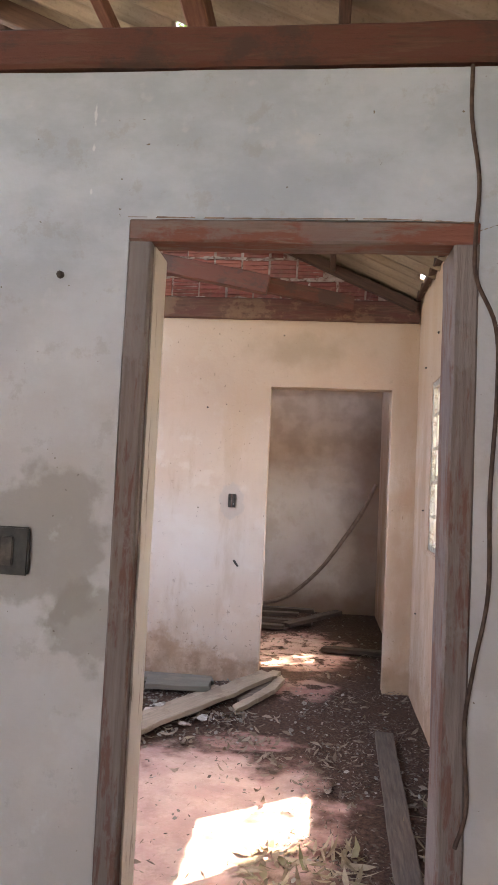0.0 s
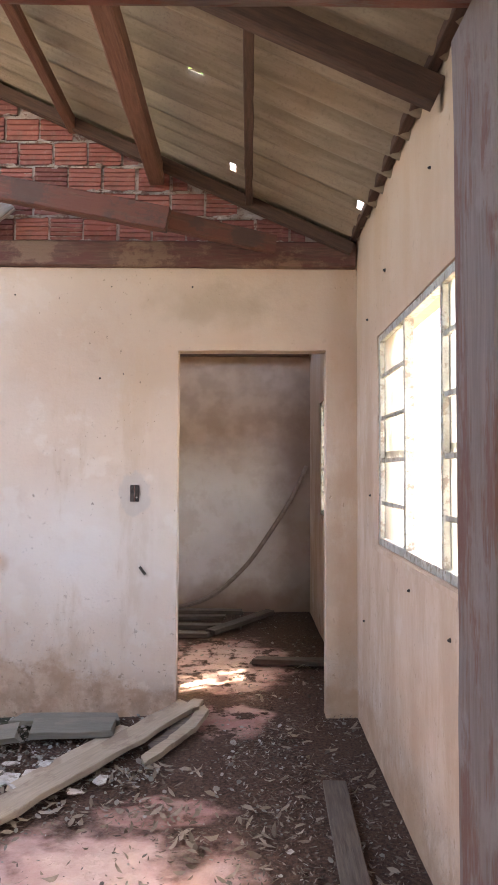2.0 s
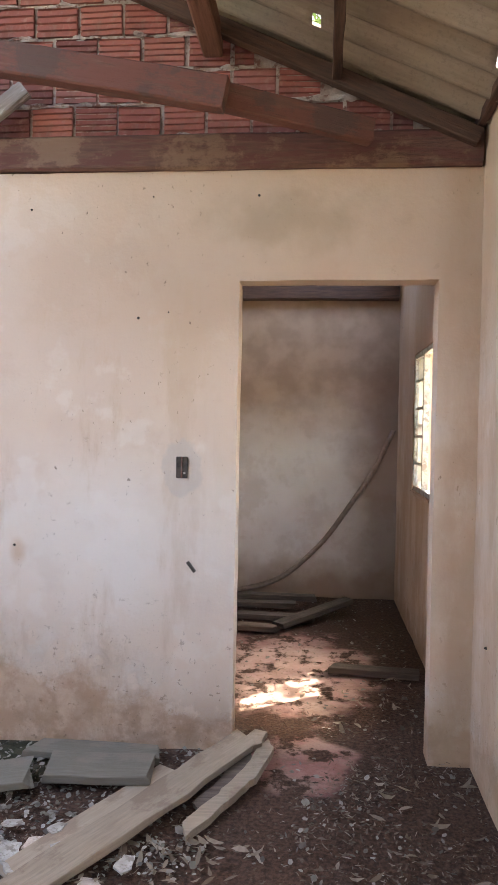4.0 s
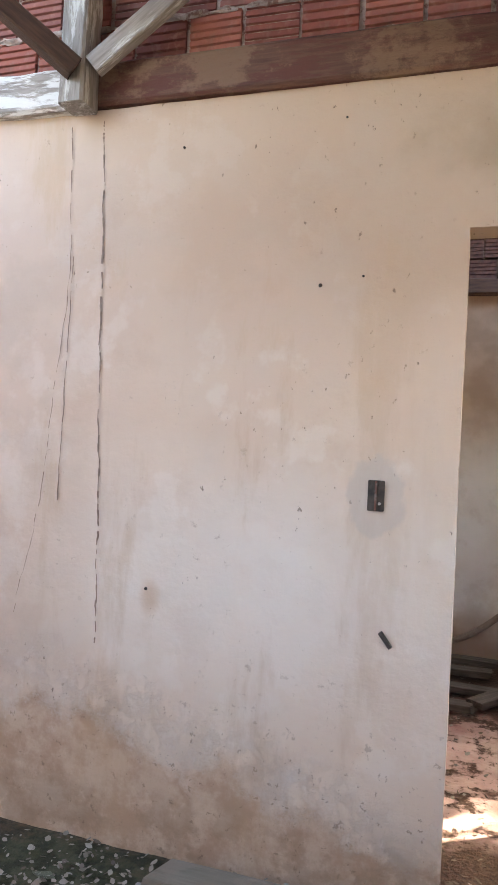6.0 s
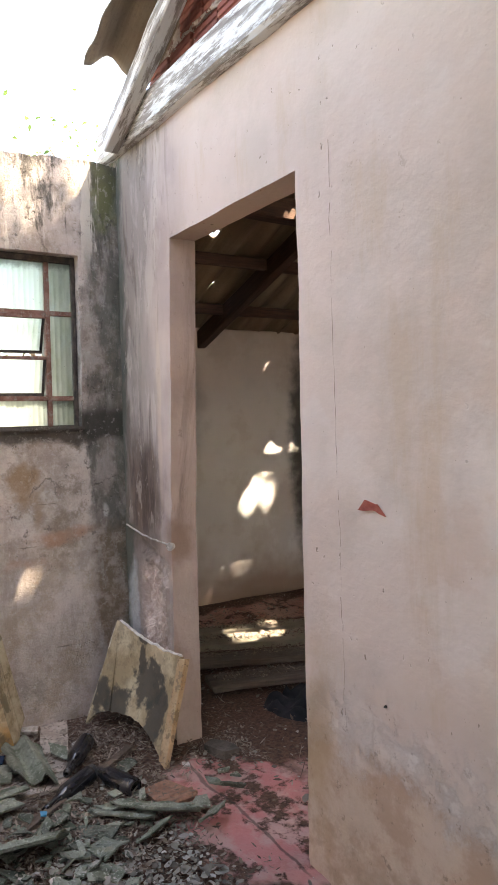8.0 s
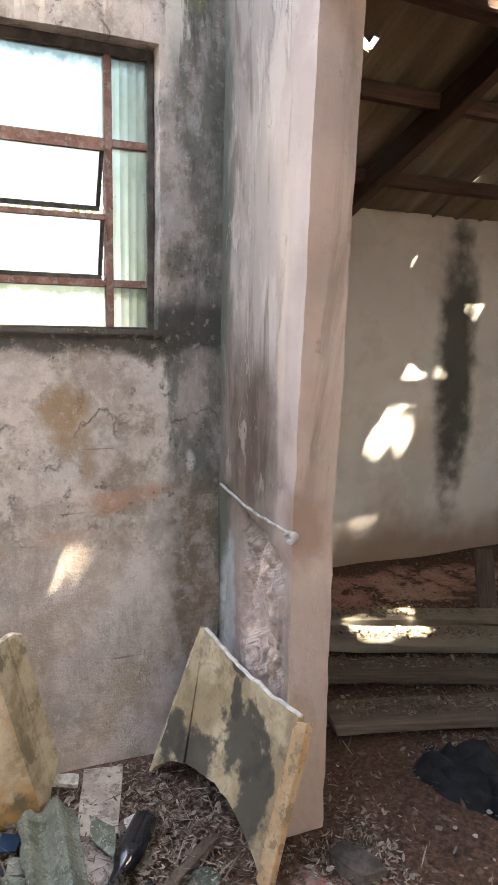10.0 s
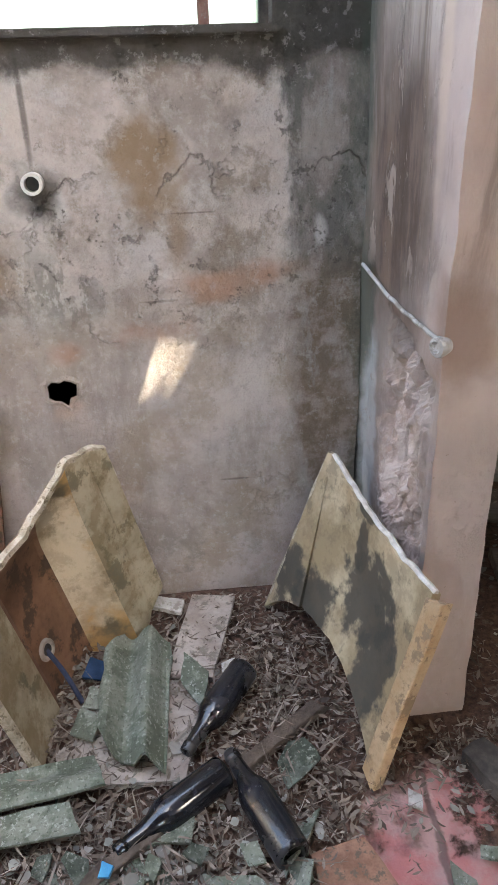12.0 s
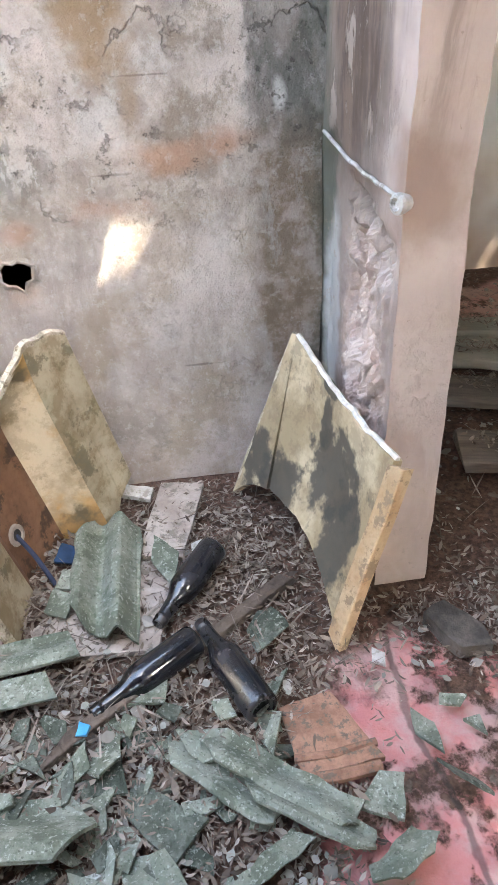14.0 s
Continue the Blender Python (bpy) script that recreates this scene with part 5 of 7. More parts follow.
def window_west():
    y0, y1, z0, z1 = WIN_W
    win = tagged(empty("window_3"), "rusty steel casement with grimy fluted glass", "window", kind="structure")
    x0, x1 = XW - 0.085, XW - 0.05
    xm = XW - 0.065
    t = 0.022
    bar(win, "window_frame", (x0, y0, z0), (x1, y0 + t, z1), M_RUST)
    bar(win, "window_frame", (x0, y1 - t, z0), (x1, y1, z1), M_IRON)
    bar(win, "window_frame", (x0, y0 + t, z0), (x1, y1 - t, z0 + 0.012), M_IRON)
    bar(win, "window_frame", (x0, y0 + t, z1 - 0.03), (x1, y1 - t, z1), M_IRON)
    ya, yb = y0 + 0.14, y1 - 0.135
    for ym in (ya, yb):
        bar(win, "mullion", (x0, ym - 0.011, z0), (x1, ym + 0.011, z1 - 0.03), M_RUST)
    rails = (1.505, 1.90)
    for zr in rails:
        for a, b in ((y0 + t, ya - 0.011), (ya + 0.011, yb - 0.011), (yb + 0.011, y1 - t)):
            bar(win, "rail", (x0, a, zr - 0.011), (x1, b, zr + 0.011), M_RUST)
    for a, b in ((y0 + t, ya - 0.011), (yb + 0.011, y1 - t)):
        for za, zb in ((z0 + 0.012, 1.494), (1.516, 1.889), (1.911, z1 - 0.03)):
            fluted_pane(win, a, b, za, zb, xm)
    fluted_pane(win, ya + 0.011, yb - 0.011, z0 + 0.012, 1.494, xm)
    fluted_pane(win, ya + 0.011, yb - 0.011, 1.911, z1 - 0.03, xm)
    for za, zb, tilt in ((1.53, 1.695, 0.05), (1.73, 1.885, 0.065)):
        sash = tagged(part("sash", box_bm((x1 - 0.012, ya + 0.014, zb - 0.012), (x1 + 0.01, yb - 0.014, zb + 0.004), 0.001), M_RUST, win), "rusty tilting sash, ajar")
        low = x1 - tilt
        bar(sash, "sash_rail", (low - 0.012, ya + 0.014, za - 0.012), (low + 0.004, yb - 0.014, za + 0.002), M_IRON)
        for ym in (ya + 0.014, yb - 0.026):
            bm = bmesh.new()
            c = [((x1 - 0.004, zb), (x1 + 0.008, zb), (low + 0.004, za), (low - 0.01, za))]
            q = [(px, yy, pz) for yy in (ym, ym + 0.012) for px, pz in c[0]]
            v = [bm.verts.new(p) for p in q]
            for f in ((0, 1, 2, 3), (7, 6, 5, 4), (0, 4, 5, 1), (1, 5, 6, 2), (2, 6, 7, 3), (3, 7, 4, 0)):
                bm.faces.new([v[i] for i in f])
            part("sash_stile", bm, M_IRON, sash)
        fluted_pane(sash, ya + 0.026, yb - 0.026, za, zb - 0.012, x1 - 0.002, tilt)
    bar(win, "window_sill", (XW - 0.049, y0 + 0.002, z0 - 0.012), (XW + 0.012, y1 + 0.01, z0 + 0.006), M_MOULD, 0.004)
    return win


window_west()


# ---- wall fittings ----
def switch_box(name, place, label, cover):
    th = tagged(empty(name, place), label, "switch")
    # dark block on the wall in place of the recess's shaded hollow
    part("recess", box_bm((-0.026, -0.002, -0.048), (0.026, 0.004, 0.048), 0.002), M_IRON, th)
    if cover:
        part("cover", box_bm((-0.05, -0.014, -0.062), (0.05, -0.003, 0.062), 0.004), M_BLACK, th)
        part("toggle", box_bm((-0.022, -0.022, -0.038), (0.012, -0.0145, 0.036), 0.003), M_IRON, th, "worn grey switch insert")
    else:
        part("bracket", box_bm((-0.004, -0.007, -0.046), (0.003, -0.0025, 0.046), 0.001), M_RUST, th, "bent metal bracket")
        part("terminal", lathe_bm([(0.0, 0.005), (0.003, 0.005)], 10), M_CHIP, th, "pale screw head").matrix_basis = pose(0.012, -0.0025, -0.024, 0, 0, -90)
    return th


switch_box("switch_box", (-0.243, YB - 0.006, 1.272), "empty dark switch recess in the cream wall", False)
switch_box("light_switch", (-0.408, YA - 0.004, 1.198), "broken black light switch on the grey wall", True)

cable = [(0.721, 2.48), (0.722, 2.34), (0.745, 2.18), (0.74, 2.036), (0.745, 1.93), (0.793, 1.81), (0.80, 1.643), (0.791, 1.394), (0.794, 1.164), (0.764, 0.988), (0.745, 0.841), (0.755, 0.658), (0.731, 0.56)]
tagged(part("hanging_cable", tube_bm(smooth_path([(px + 0.004 * noise.noise(Vector((pz * 9, 0, 0))), YA - 0.012 if pz < 2.1 and pz > 2.0 else YA - 0.008, pz) for px, pz in cable]), 0.0053), M_CABLE, None), "dark brown cable hanging down the grey wall", "cable")
# tube that stands in for a soft curved dark band on the wall
arc = [(-0.42, 0.0), (-0.30, 0.01), (0.05, 0.125), (0.385, 0.415), (0.64, 0.765), (0.85, 1.10), (1.0, 1.42)]
tagged(part("bent_conduit", tube_bm(smooth_path([(px, YN - 0.012, pz + 0.03) for px, pz in arc]), 0.022), M_BAND, None), "long grey-brown tube marking a curved dark band on the back wall", "conduit")


def pipe_stub():
    th = tagged(empty("pipe_stub", (XW, 4.288, 1.096)), "white plastic pipe end sticking from the mouldy wall", "pipe")
    bm = bmesh.new()
    n = 24
    rings = []
    for px, r in ((-0.01, 0.022), (0.032, 0.022), (0.032, 0.0155), (-0.02, 0.0155)):
        rings.append([bm.verts.new((px, r * math.cos(2 * math.pi * k / n), r * math.sin(2 * math.pi * k / n))) for k in range(n)])
    for a, b in zip(rings, rings[1:]):
        for k in range(n):
            bm.faces.new((a[k], a[(k + 1) % n], b[(k + 1) % n], b[k]))
    part("collar", bm, M_PVC, th, smooth=False)
    # black plug in place of the shade inside the pipe
    part("bore", lathe_bm([(-0.015, 0.0152), (0.010, 0.0152)], 20), M_BLACK, th, "black plug for the pipe's shaded bore")
    return th


pipe_stub()


def wall_hole():
    bm = bmesh.new()
    n = 14
    ring = [(1 + 0.55 * noise.noise(Vector((math.cos(a) * 2, math.sin(a) * 2, 7)))) for a in [2 * math.pi * k / n for k in range(n)]]
    v = [[bm.verts.new((XW + d, 4.28 + s * ring[k] * 0.032 * math.cos(2 * math.pi * k / n), 0.63 + s * ring[k] * 0.028 * math.sin(2 * math.pi * k / n))) for k in range(n)] for d, s in ((0.001, 1.5), (0.005, 1.2), (0.004, 1.05), (0.003, 0.98))]
    for a, b in zip(v, v[1:]):
        for k in range(n):
            bm.faces.new((a[k], a[(k + 1) % n], b[(k + 1) % n], b[k]))
    th = tagged(part("drain_hole", bm, M_MOULD, None), "ragged drain hole in the mouldy wall", "hole")
    # dark brown plate on the wall, drawn for the hole's shaded inside
    bm = bmesh.new()
    bm.faces.new([bm.verts.new((XW + 0.0045, 4.28 + 1.02 * ring[k] * 0.032 * math.cos(2 * math.pi * k / n), 0.63 + 1.02 * ring[k] * 0.028 * math.sin(2 * math.pi * k / n))) for k in range(n)])
    bmesh.ops.solidify(bm, geom=list(bm.faces), thickness=0.006)
    part("bore", bm, M_CABLE, th)
    return th


wall_hole()


def feed_pipe():
    """A capped pipe end at the jamb and the broken plaster lip that leads to it."""
    th = tagged(empty("water_pipe", (-3.231, YB, 0.86)), "white pipe end at the doorway in broken plaster", "pipe")
    part("elbow", lathe_bm([(-0.016, 0.012), (-0.006, 0.016), (0.004, 0.0185), (0.010, 0.017), (0.012, 0.011), (0.006, 0.006)], 16), M_CHIP, th)
    th.children[0].matrix_basis = pose(0, -0.012, 0, 0, 0, -70)
    lip = []
    rnd = random.Random(3)
    for i in range(15):
        t = i / 14
        lip.append((-0.50 + 0.47 * t, -0.008, 0.005 + 0.03 * (1 - t) - 0.012 * math.sin(3 * t) + rnd.uniform(-0.0025, 0.002)))
    part("plaster_lip", tube_bm(lip, 0.0042, 6), M_CHIP, th, "broken plaster lip")
    return th


feed_pipe()

# nails, plugs and marks on the walls
stick("wall_plug", (-0.212, YB - 0.006, 0.852), (-0.178, YB - 0.006, 0.808), 0.018, 0.012, M_IRON, "dark wall plug in the plaster", "wall plug")
for i, (px, pz, r) in enumerate([(-1.015, 0.90, 0.009), (-0.452, 1.934, 0.010), (-0.315, 1.96, 0.006), (-0.95, 2.42, 0.007), (-0.39, 2.47, 0.006), (0.08, 2.47, 0.009), (-1.93, 0.62, 0.007)]):
    ob = tagged(part("nail", lathe_bm([(0.0, r * 0.75), (0.006, r * 0.6), (0.010, r * 0.3)], 7), M_IRON, None), "rusty nail stub in the plaster", "nail", "nails in the middle wall")
    ob.matrix_world = pose(px, YB + 0.003, pz, 0, 0, -90)
for py, pz, r in ((2.95, 2.36, 0.010), (3.35, 2.46, 0.008), (4.15, 2.33, 0.011), (4.62, 2.20, 0.009), (4.55, 1.28, 0.008), (3.15, 0.88, 0.010), (3.70, 0.94, 0.009), (4.75, 0.60, 0.008), (2.80, 0.97, 0.011)):
    ob = tagged(part("nail", lathe_bm([(0.0, r * 0.8), (0.006, r * 0.6), (0.010, r * 0.3)], 7), M_IRON, None), "rusty nail stub in the tan plaster", "nail", "nails in the east wall")
    ob.matrix_world = pose(XE - 0.002, py, pz, 0, 0, 180)
for px, pz in ((-0.325, 1.926),):
    ob = tagged(part("nail", lathe_bm([(0.0, 0.011), (0.012, 0.009), (0.016, 0.004)], 8), M_IRON, None), "rusty bolt stub in the grey wall", "nail")
    ob.matrix_world = pose(px, YA + 0.003, pz, 0, 0, -90)


M_CRACK = simple("crack_dirt", (0.20, 0.14, 0.11), (0.34, 0.26, 0.21), 30)


def crack(name, pts, width, label, flat=0.0):
    """A raised, broken filler strip along a crack, with gaps."""
    rnd = random.Random(len(pts))
    verts, faces = [], []
    path = [p + Vector((0.008 * noise.noise(Vector((p.z * 11, 0, width * 900))) + 0.004 * noise.noise(Vector((p.z * 37, 0, 1))), 0, 0)) for p in smooth_path(pts, 14)]
    for a, b in zip(path, path[1:]):
        if rnd.random() < 0.12:
            continue
        w = width * rnd.uniform(0.3, 1.15)
        n = len(verts)
        verts += [(a[0] - w, a[1] - 0.0035, a[2] - w * flat), (a[0] + w, a[1] - 0.0035, a[2] + w * flat), (b[0] + w * 0.8, a[1] - 0.0035, b[2] + w * flat), (b[0] - w * 0.8, a[1] - 0.0035, b[2] - w * flat),
                  (a[0], a[1] + 0.004, a[2]), (b[0], a[1] + 0.004, b[2])]
        faces += [(n, n + 1, n + 2, n + 3), (n, n + 4, n + 1), (n + 3, n + 2, n + 5)]
    return tagged(mesh(name, verts, faces, M_CRACK), label, "crack", kind="structure")


crack("wall_crack", [(-1.262, YB, 2.54), (-1.258, YB, 2.42), (-1.244, YB, 2.0), (-1.234, YB, 1.6), (-1.214, YB, 1.2), (-1.208, YB, 0.95), (-1.20, YB, 0.69)], 0.0042, "long dark upright crack in the plaster")
crack("wall_crack", [(-1.393, YB, 2.53), (-1.378, YB, 1.99), (-1.421, YB, 1.52), (-1.454, YB, 1.18), (-1.542, YB, 0.76)], 0.0017, "faint crack in the plaster")
crack("wall_crack", [(-2.131, YB, 2.18), (-2.124, YB, 1.57), (-2.11, YB, 1.1), (-2.104, YB, 0.8), (-2.098, YB, 0.54)], 0.0012, "hairline crack beside the west doorway")


crack("wall_crack", [(-1.362, YB, 2.06), (-1.372, YB, 1.62), (-1.380, YB, 1.18)], 0.0022, "broken dark seam between the cracks")
crack("wall_crack", [(0.742, YA, 2.052), (0.80, YA, 2.072), (0.845, YA, 2.09), (0.87, YA, 2.098), (0.93, YA, 2.098)], 0.0016, "thin crack in the grey wall above the door frame", 1.0)
crack("wall_crack", [(-0.15, YA, 2.083), (0.2, YA, 2.081), (0.5, YA, 2.082), (0.74, YA, 2.074)], 0.0022, "dark gap between the door frame and the plaster", 1.0)


def scrap(name, outline, thick, material, m, label, category, group="", wave=0.0, lam=0.177, cells=6, kind="", ragged=0.006):
    """A flat or corrugated piece with a broken outline (local x, y), lying on z = 0."""
    bm = bmesh.new()
    pts = []
    for (x0, y0), (x1, y1) in zip(outline, outline[1:] + outline[:1]):
        for i in range(cells):
            t = i / cells
            px, py = x0 + (x1 - x0) * t, y0 + (y1 - y0) * t
            k = noise.noise_vector(Vector((px * 23 + len(outline), py * 23, x0 * 5)))
            pts.append((px + k.x * ragged, py + k.y * ragged))
    f = bm.faces.new([bm.verts.new((px, py, 0)) for px, py in pts])
    if wave:
        xs = [p[0] for p in outline]
        lo, hi = min(xs), max(xs)
        n = max(4, round((hi - lo) / (lam / 8)))
        for i in range(1, n):
            g = list(bm.verts) + list(bm.edges) + list(bm.faces)
            bmesh.ops.bisect_plane(bm, geom=g, plane_co=(lo + (hi - lo) * i / n, 0, 0), plane_no=(1, 0, 0))
    r = bmesh.ops.extrude_face_region(bm, geom=list(bm.faces))
    for v in r["geom"]:
        if isinstance(v, bmesh.types.BMVert):
            v.co.z += thick
    for v in bm.verts:
        v.co.z += wave * math.sin(2 * math.pi * v.co.x / lam) if wave else 0
        v.co += 0.0012 * noise.noise_vector(v.co * 40)
    ob = part(name, bm, material, None)
    ob.matrix_world = m
    return tagged(ob, label, category, group, kind)


# red scrape on the wall beside the west door
scrap("red_scrape", [(-0.05, -0.012), (-0.02, 0.016), (0.03, 0.012), (0.06, -0.02), (0.02, -0.008)], 0.003, simple("red_paint_scrape", (0.32, 0.07, 0.05), (0.42, 0.12, 0.08), 30), pose(-1.975, YB - 0.004, 1.15, 90, 0, 0), "chip of red paint scraped on the wall", "paint chip")


# ---- tubs ----
def tub_right():
    th = tagged(empty("broken_tub"), "broken half of a stained stone wash-tub leaning by the doorway", "wash tub")
    p1, p2, p3, p4 = Vector((-3.640, 4.916, 0.458)), Vector((-3.150, 4.990, 0.410)), Vector((-3.098, 4.872, 0.0)), Vector((-3.548, 4.815, 0.085))

    def panel(u, v):
        top = p1.lerp(p2, u) + Vector((0, 0, -0.022 * math.sin(math.pi * u) + 0.010 * noise.noise(Vector((u * 9, 0, 1)))))
        low = p4.lerp(p3, u) + Vector((0, 0.01, 0.055 * max(0.0, math.sin(math.pi * u)) ** 1.2 + 0.006 * noise.noise(Vector((u * 13, 5, 1)))))
        p = low.lerp(top, v)
        return p + Vector((0.3, -1, 0.25)) * (-0.035 * math.sin(math.pi * u) * math.sin(math.pi * (0.15 + 0.85 * v)))

    v, f = shell(panel, 26, 18, 0.02)
    mesh("bottom", v, f, M_TUB, th, smooth=True).data.set_sharp_from_angle(angle=radians(40))
    p5 = Vector((-3.658, 4.744, 0.006))

    def flange(u, w):
        top = p1 + Vector((-0.02, -0.005, -0.004)) * u
        low = p4.lerp(p5, u) + Vector((0, 0, 0.02 * math.sin(math.pi * u)))
        return low.lerp(top, w)

    v, f = shell(flange, 6, 14, 0.018)
    mesh("side", v, f, M_TUB, th)
    stick("rim", p3 + Vector((0.004, -0.004, 0.010)), p2 + Vector((0.012, 0.004, 0.002)), 0.042, 0.030, M_TUB_RIM, "ochre stone rim", parent=th, ragged=0.02)
    edge = [panel(i / 26, 1.0) + Vector((0, -0.002, 0.004)) for i in range(27)]
    part("broken_edge", tube_bm([p + 0.004 * noise.noise_vector(p * 60) for p in edge], 0.0065, 5), M_TUB_CHIP, th, "white broken edge")
    side = [flange(1.0, i / 14) for i in range(15)]
    part("side_edge", tube_bm([p + 0.003 * noise.noise_vector(p * 40) for p in side], 0.010, 6), M_TUB_EDGE, th, "worn pale side edge", smooth=True)
    return th


tub_right()


def tub_left():
    th = tagged(empty("broken_tub"), "broken wash-tub half standing open, rusty brown inside", "wash tub")
    axis = Vector((0.013, -0.097, 0.412))
    # foot of the section and how far up it is broken off
    prof = [(Vector((-3.215, 4.20, 0.008)), 0.80), (Vector((-3.375, 4.215, 0.008)), 0.95), (Vector((-3.41, 4.21, 0.008)), 1.0), (Vector((-3.55, 4.262, 0.008)), 1.02),
            (Vector((-3.567, 4.285, 0.008)), 1.06), (Vector((-3.585, 4.395, 0.012)), 1.27), (Vector((-3.645, 4.43, 0.05)), 1.14), (Vector((-3.69, 4.46, 0.09)), 1.0)]

    fine = smooth_path([(*p, k) for p, k in prof], 8)

    def section(q):
        """Foot and broken height of the rounded section at q, counted in points of prof."""
        i = max(0, min(len(fine) - 2, int(q * 8)))
        v = fine[i].lerp(fine[i + 1], q * 8 - i)
        return v.to_3d(), v.w

    def surface(q, v):
        """The tub's skin; towards its broken end it vaults forwards."""
        p, h = section(q)
        h += 0.035 * noise.noise(Vector((p.x * 17, p.y * 17, 2)))
        low = 0.03 * noise.noise(Vector((p.x * 21, p.y * 21, 6)))
        vault = max(0.0, min(1.0, 1.5 - abs(q - 3.0) / 1.6)) * max(0.0, (v - 0.70) / 0.30) ** 2
        hollow = 0.014 * math.sin(math.pi * max(0.0, min(1.0, q - 4))) * min(1.0, 4 * v)
        return p + axis * (h * v + low * (1 - v)) + Vector((0.055, 0.035, -0.012)) * vault - Vector((0.8, -0.5, 0)) * hollow

    def run(a, b, nm, material, thick, label=""):
        def fn(u, v):
            return surface(a + (b - a) * u, v)
        v, f = shell(fn, 12, 26, thick)
        ob = mesh(nm, v, f, material, th, smooth=True)
        ob.data.set_sharp_from_angle(angle=radians(50))
        return tagged(ob, label), fn

    run(0, 1, "side", M_TUB_OUT, 0.024)
    run(1, 2, "cove", M_TUB_BASE, 0.022)
    base, fn = run(2, 3, "bottom", M_TUB_BASE, 0.022, "rusty brown tub bottom")
    run(3, 4, "cove", M_TUB_BASE, 0.022)
    inner, side = run(4, 5, "side", M_TUB_IN, 0.022, "cream and ochre tub side")
    run(5, 6, "flange", M_TUB_OUT, 0.022)
    run(6, 7, "rim", M_TUB_OUT, 0.026)
    part("foot_edge", tube_bm([side(i / 10, 0.0) + 0.006 * noise.noise_vector(side(i / 10, 0.0) * 40) for i in range(11)], 0.013, 6), M_TUB_EDGE, th, "pale broken foot")
    part("rim_edge", tube_bm([Vector((-3.69, 4.46, 0.09)) + axis * i / 10 for i in range(11)], 0.009, 6), M_TUB_EDGE, th, "worn pale rim edge", smooth=True)
    edge = []
    for i in range(41):
        edge.append(surface(1.5 + 5.5 * i / 40, 1.0))
    part("broken_edge", tube_bm([p + 0.005 * noise.noise_vector(p * 50) for p in edge], 0.0115, 6), M_TUB_EDGE, th, "pale broken edge")
    p, k = prof[0]
    part("front_edge", tube_bm([p + axis * k * i / 8 for i in range(9)], 0.013, 6), M_TUB_EDGE, th, "pale worn edge")
    c = fn(0.30, 0.30)
    n = Vector((0.40, 0.88, 0.2)).normalized()
    ring = tube_bm([(0.020 * math.cos(2 * math.pi * i / 20), 0.020 * math.sin(2 * math.pi * i / 20), 0) for i in range(21)], 0.007, 6)
    drain = part("drain_ring", ring, M_BOARD, th, "worn drain ring")
    drain.matrix_basis = Matrix.Translation(c + n * 0.013) @ n.to_track_quat("Z", "Y").to_matrix().to_4x4()
    # black disc on the bottom, coloured as the shade in a hole
    hole = part("drain_bore", lathe_bm([(0, 0.016), (0.004, 0.016)], 16), M_BLACK, th, "black disc for the shaded drain hole")
    hole.matrix_basis = Matrix.Translation(c + n * 0.012) @ n.to_track_quat("X", "Z").to_matrix().to_4x4()
    cord = smooth_path([c + n * 0.012, c + n * 0.03 + Vector((0.02, 0.02, -0.05)), c + n * 0.05 + Vector((0.05, 0.04, -0.115))])
    part("strap", tube_bm(cord, 0.006, 6), simple("dark_blue_strap", (0.02, 0.03, 0.06), (0.04, 0.05, 0.09), 20), th, "dark blue strap through the drain")
    return th


tub_left()


# ---- bottles ----
def bottle(base, tip, label, roll=0):
    base, tip = Vector(base), Vector(tip)
    d = tip - base
    L = d.length
    prof = [(0.010, 0.012), (0.002, 0.024), (0.0, 0.029), (0.004, 0.0335), (0.012, 0.0345), (0.53 * L, 0.0350), (0.58 * L, 0.0335), (0.63 * L, 0.0285), (0.68 * L, 0.0220), (0.74 * L, 0.0180), (0.90 * L, 0.0145), (0.915 * L, 0.0143), (0.92 * L, 0.0160), (0.945 * L, 0.0160), (0.95 * L, 0.0146), (0.985 * L, 0.0146), (L, 0.0130), (L - 0.001, 0.009), (L - 0.02, 0.0088)]
    th = part("bottle", lathe_bm(prof, 32), M_BOTTLE if "shiny" in label else M_BOTTLE_DUSTY, None, smooth=True)
    th.matrix_world = Matrix.Translation(base) @ d.to_track_quat("X", "Z").to_matrix().to_4x4()
    return tagged(th, label, "bottle", "bottles on the floor")


bottle((-3.382, 4.650, 0.062), (-3.192, 4.503, 0.036), "dusty dark brown glass bottle lying on rubble")
bottle((-3.128, 4.578, 0.045), (-2.998, 4.368, 0.030), "shiny dark glass bottle lying on leaf litter")
bottle((-2.935, 4.683, 0.044), (-3.168, 4.592, 0.050), "dusty black glass bottle lying on leaf litter")


# ---- boards, sheets and scraps round the tubs ----
def rect(w, h):
    return [(-w / 2, -h / 2), (w / 2, -h / 2), (w / 2, h / 2), (-w / 2, h / 2)]


def corners(pts):
    """An outline about its middle, and that middle."""
    cx, cy = sum(p[0] for p in pts) / len(pts), sum(p[1] for p in pts) / len(pts)
    return [(px - cx, py - cy) for px, py in pts], cx, cy


def laid(name, pts, z, thick, material, label, category, rx=0.0, ry=0.0, group="", ragged=0.004):
    o, cx, cy = corners(pts)
    return scrap(name, o, thick, material, pose(cx, cy, z, rx, ry, 0), label, category, group, ragged=ragged)


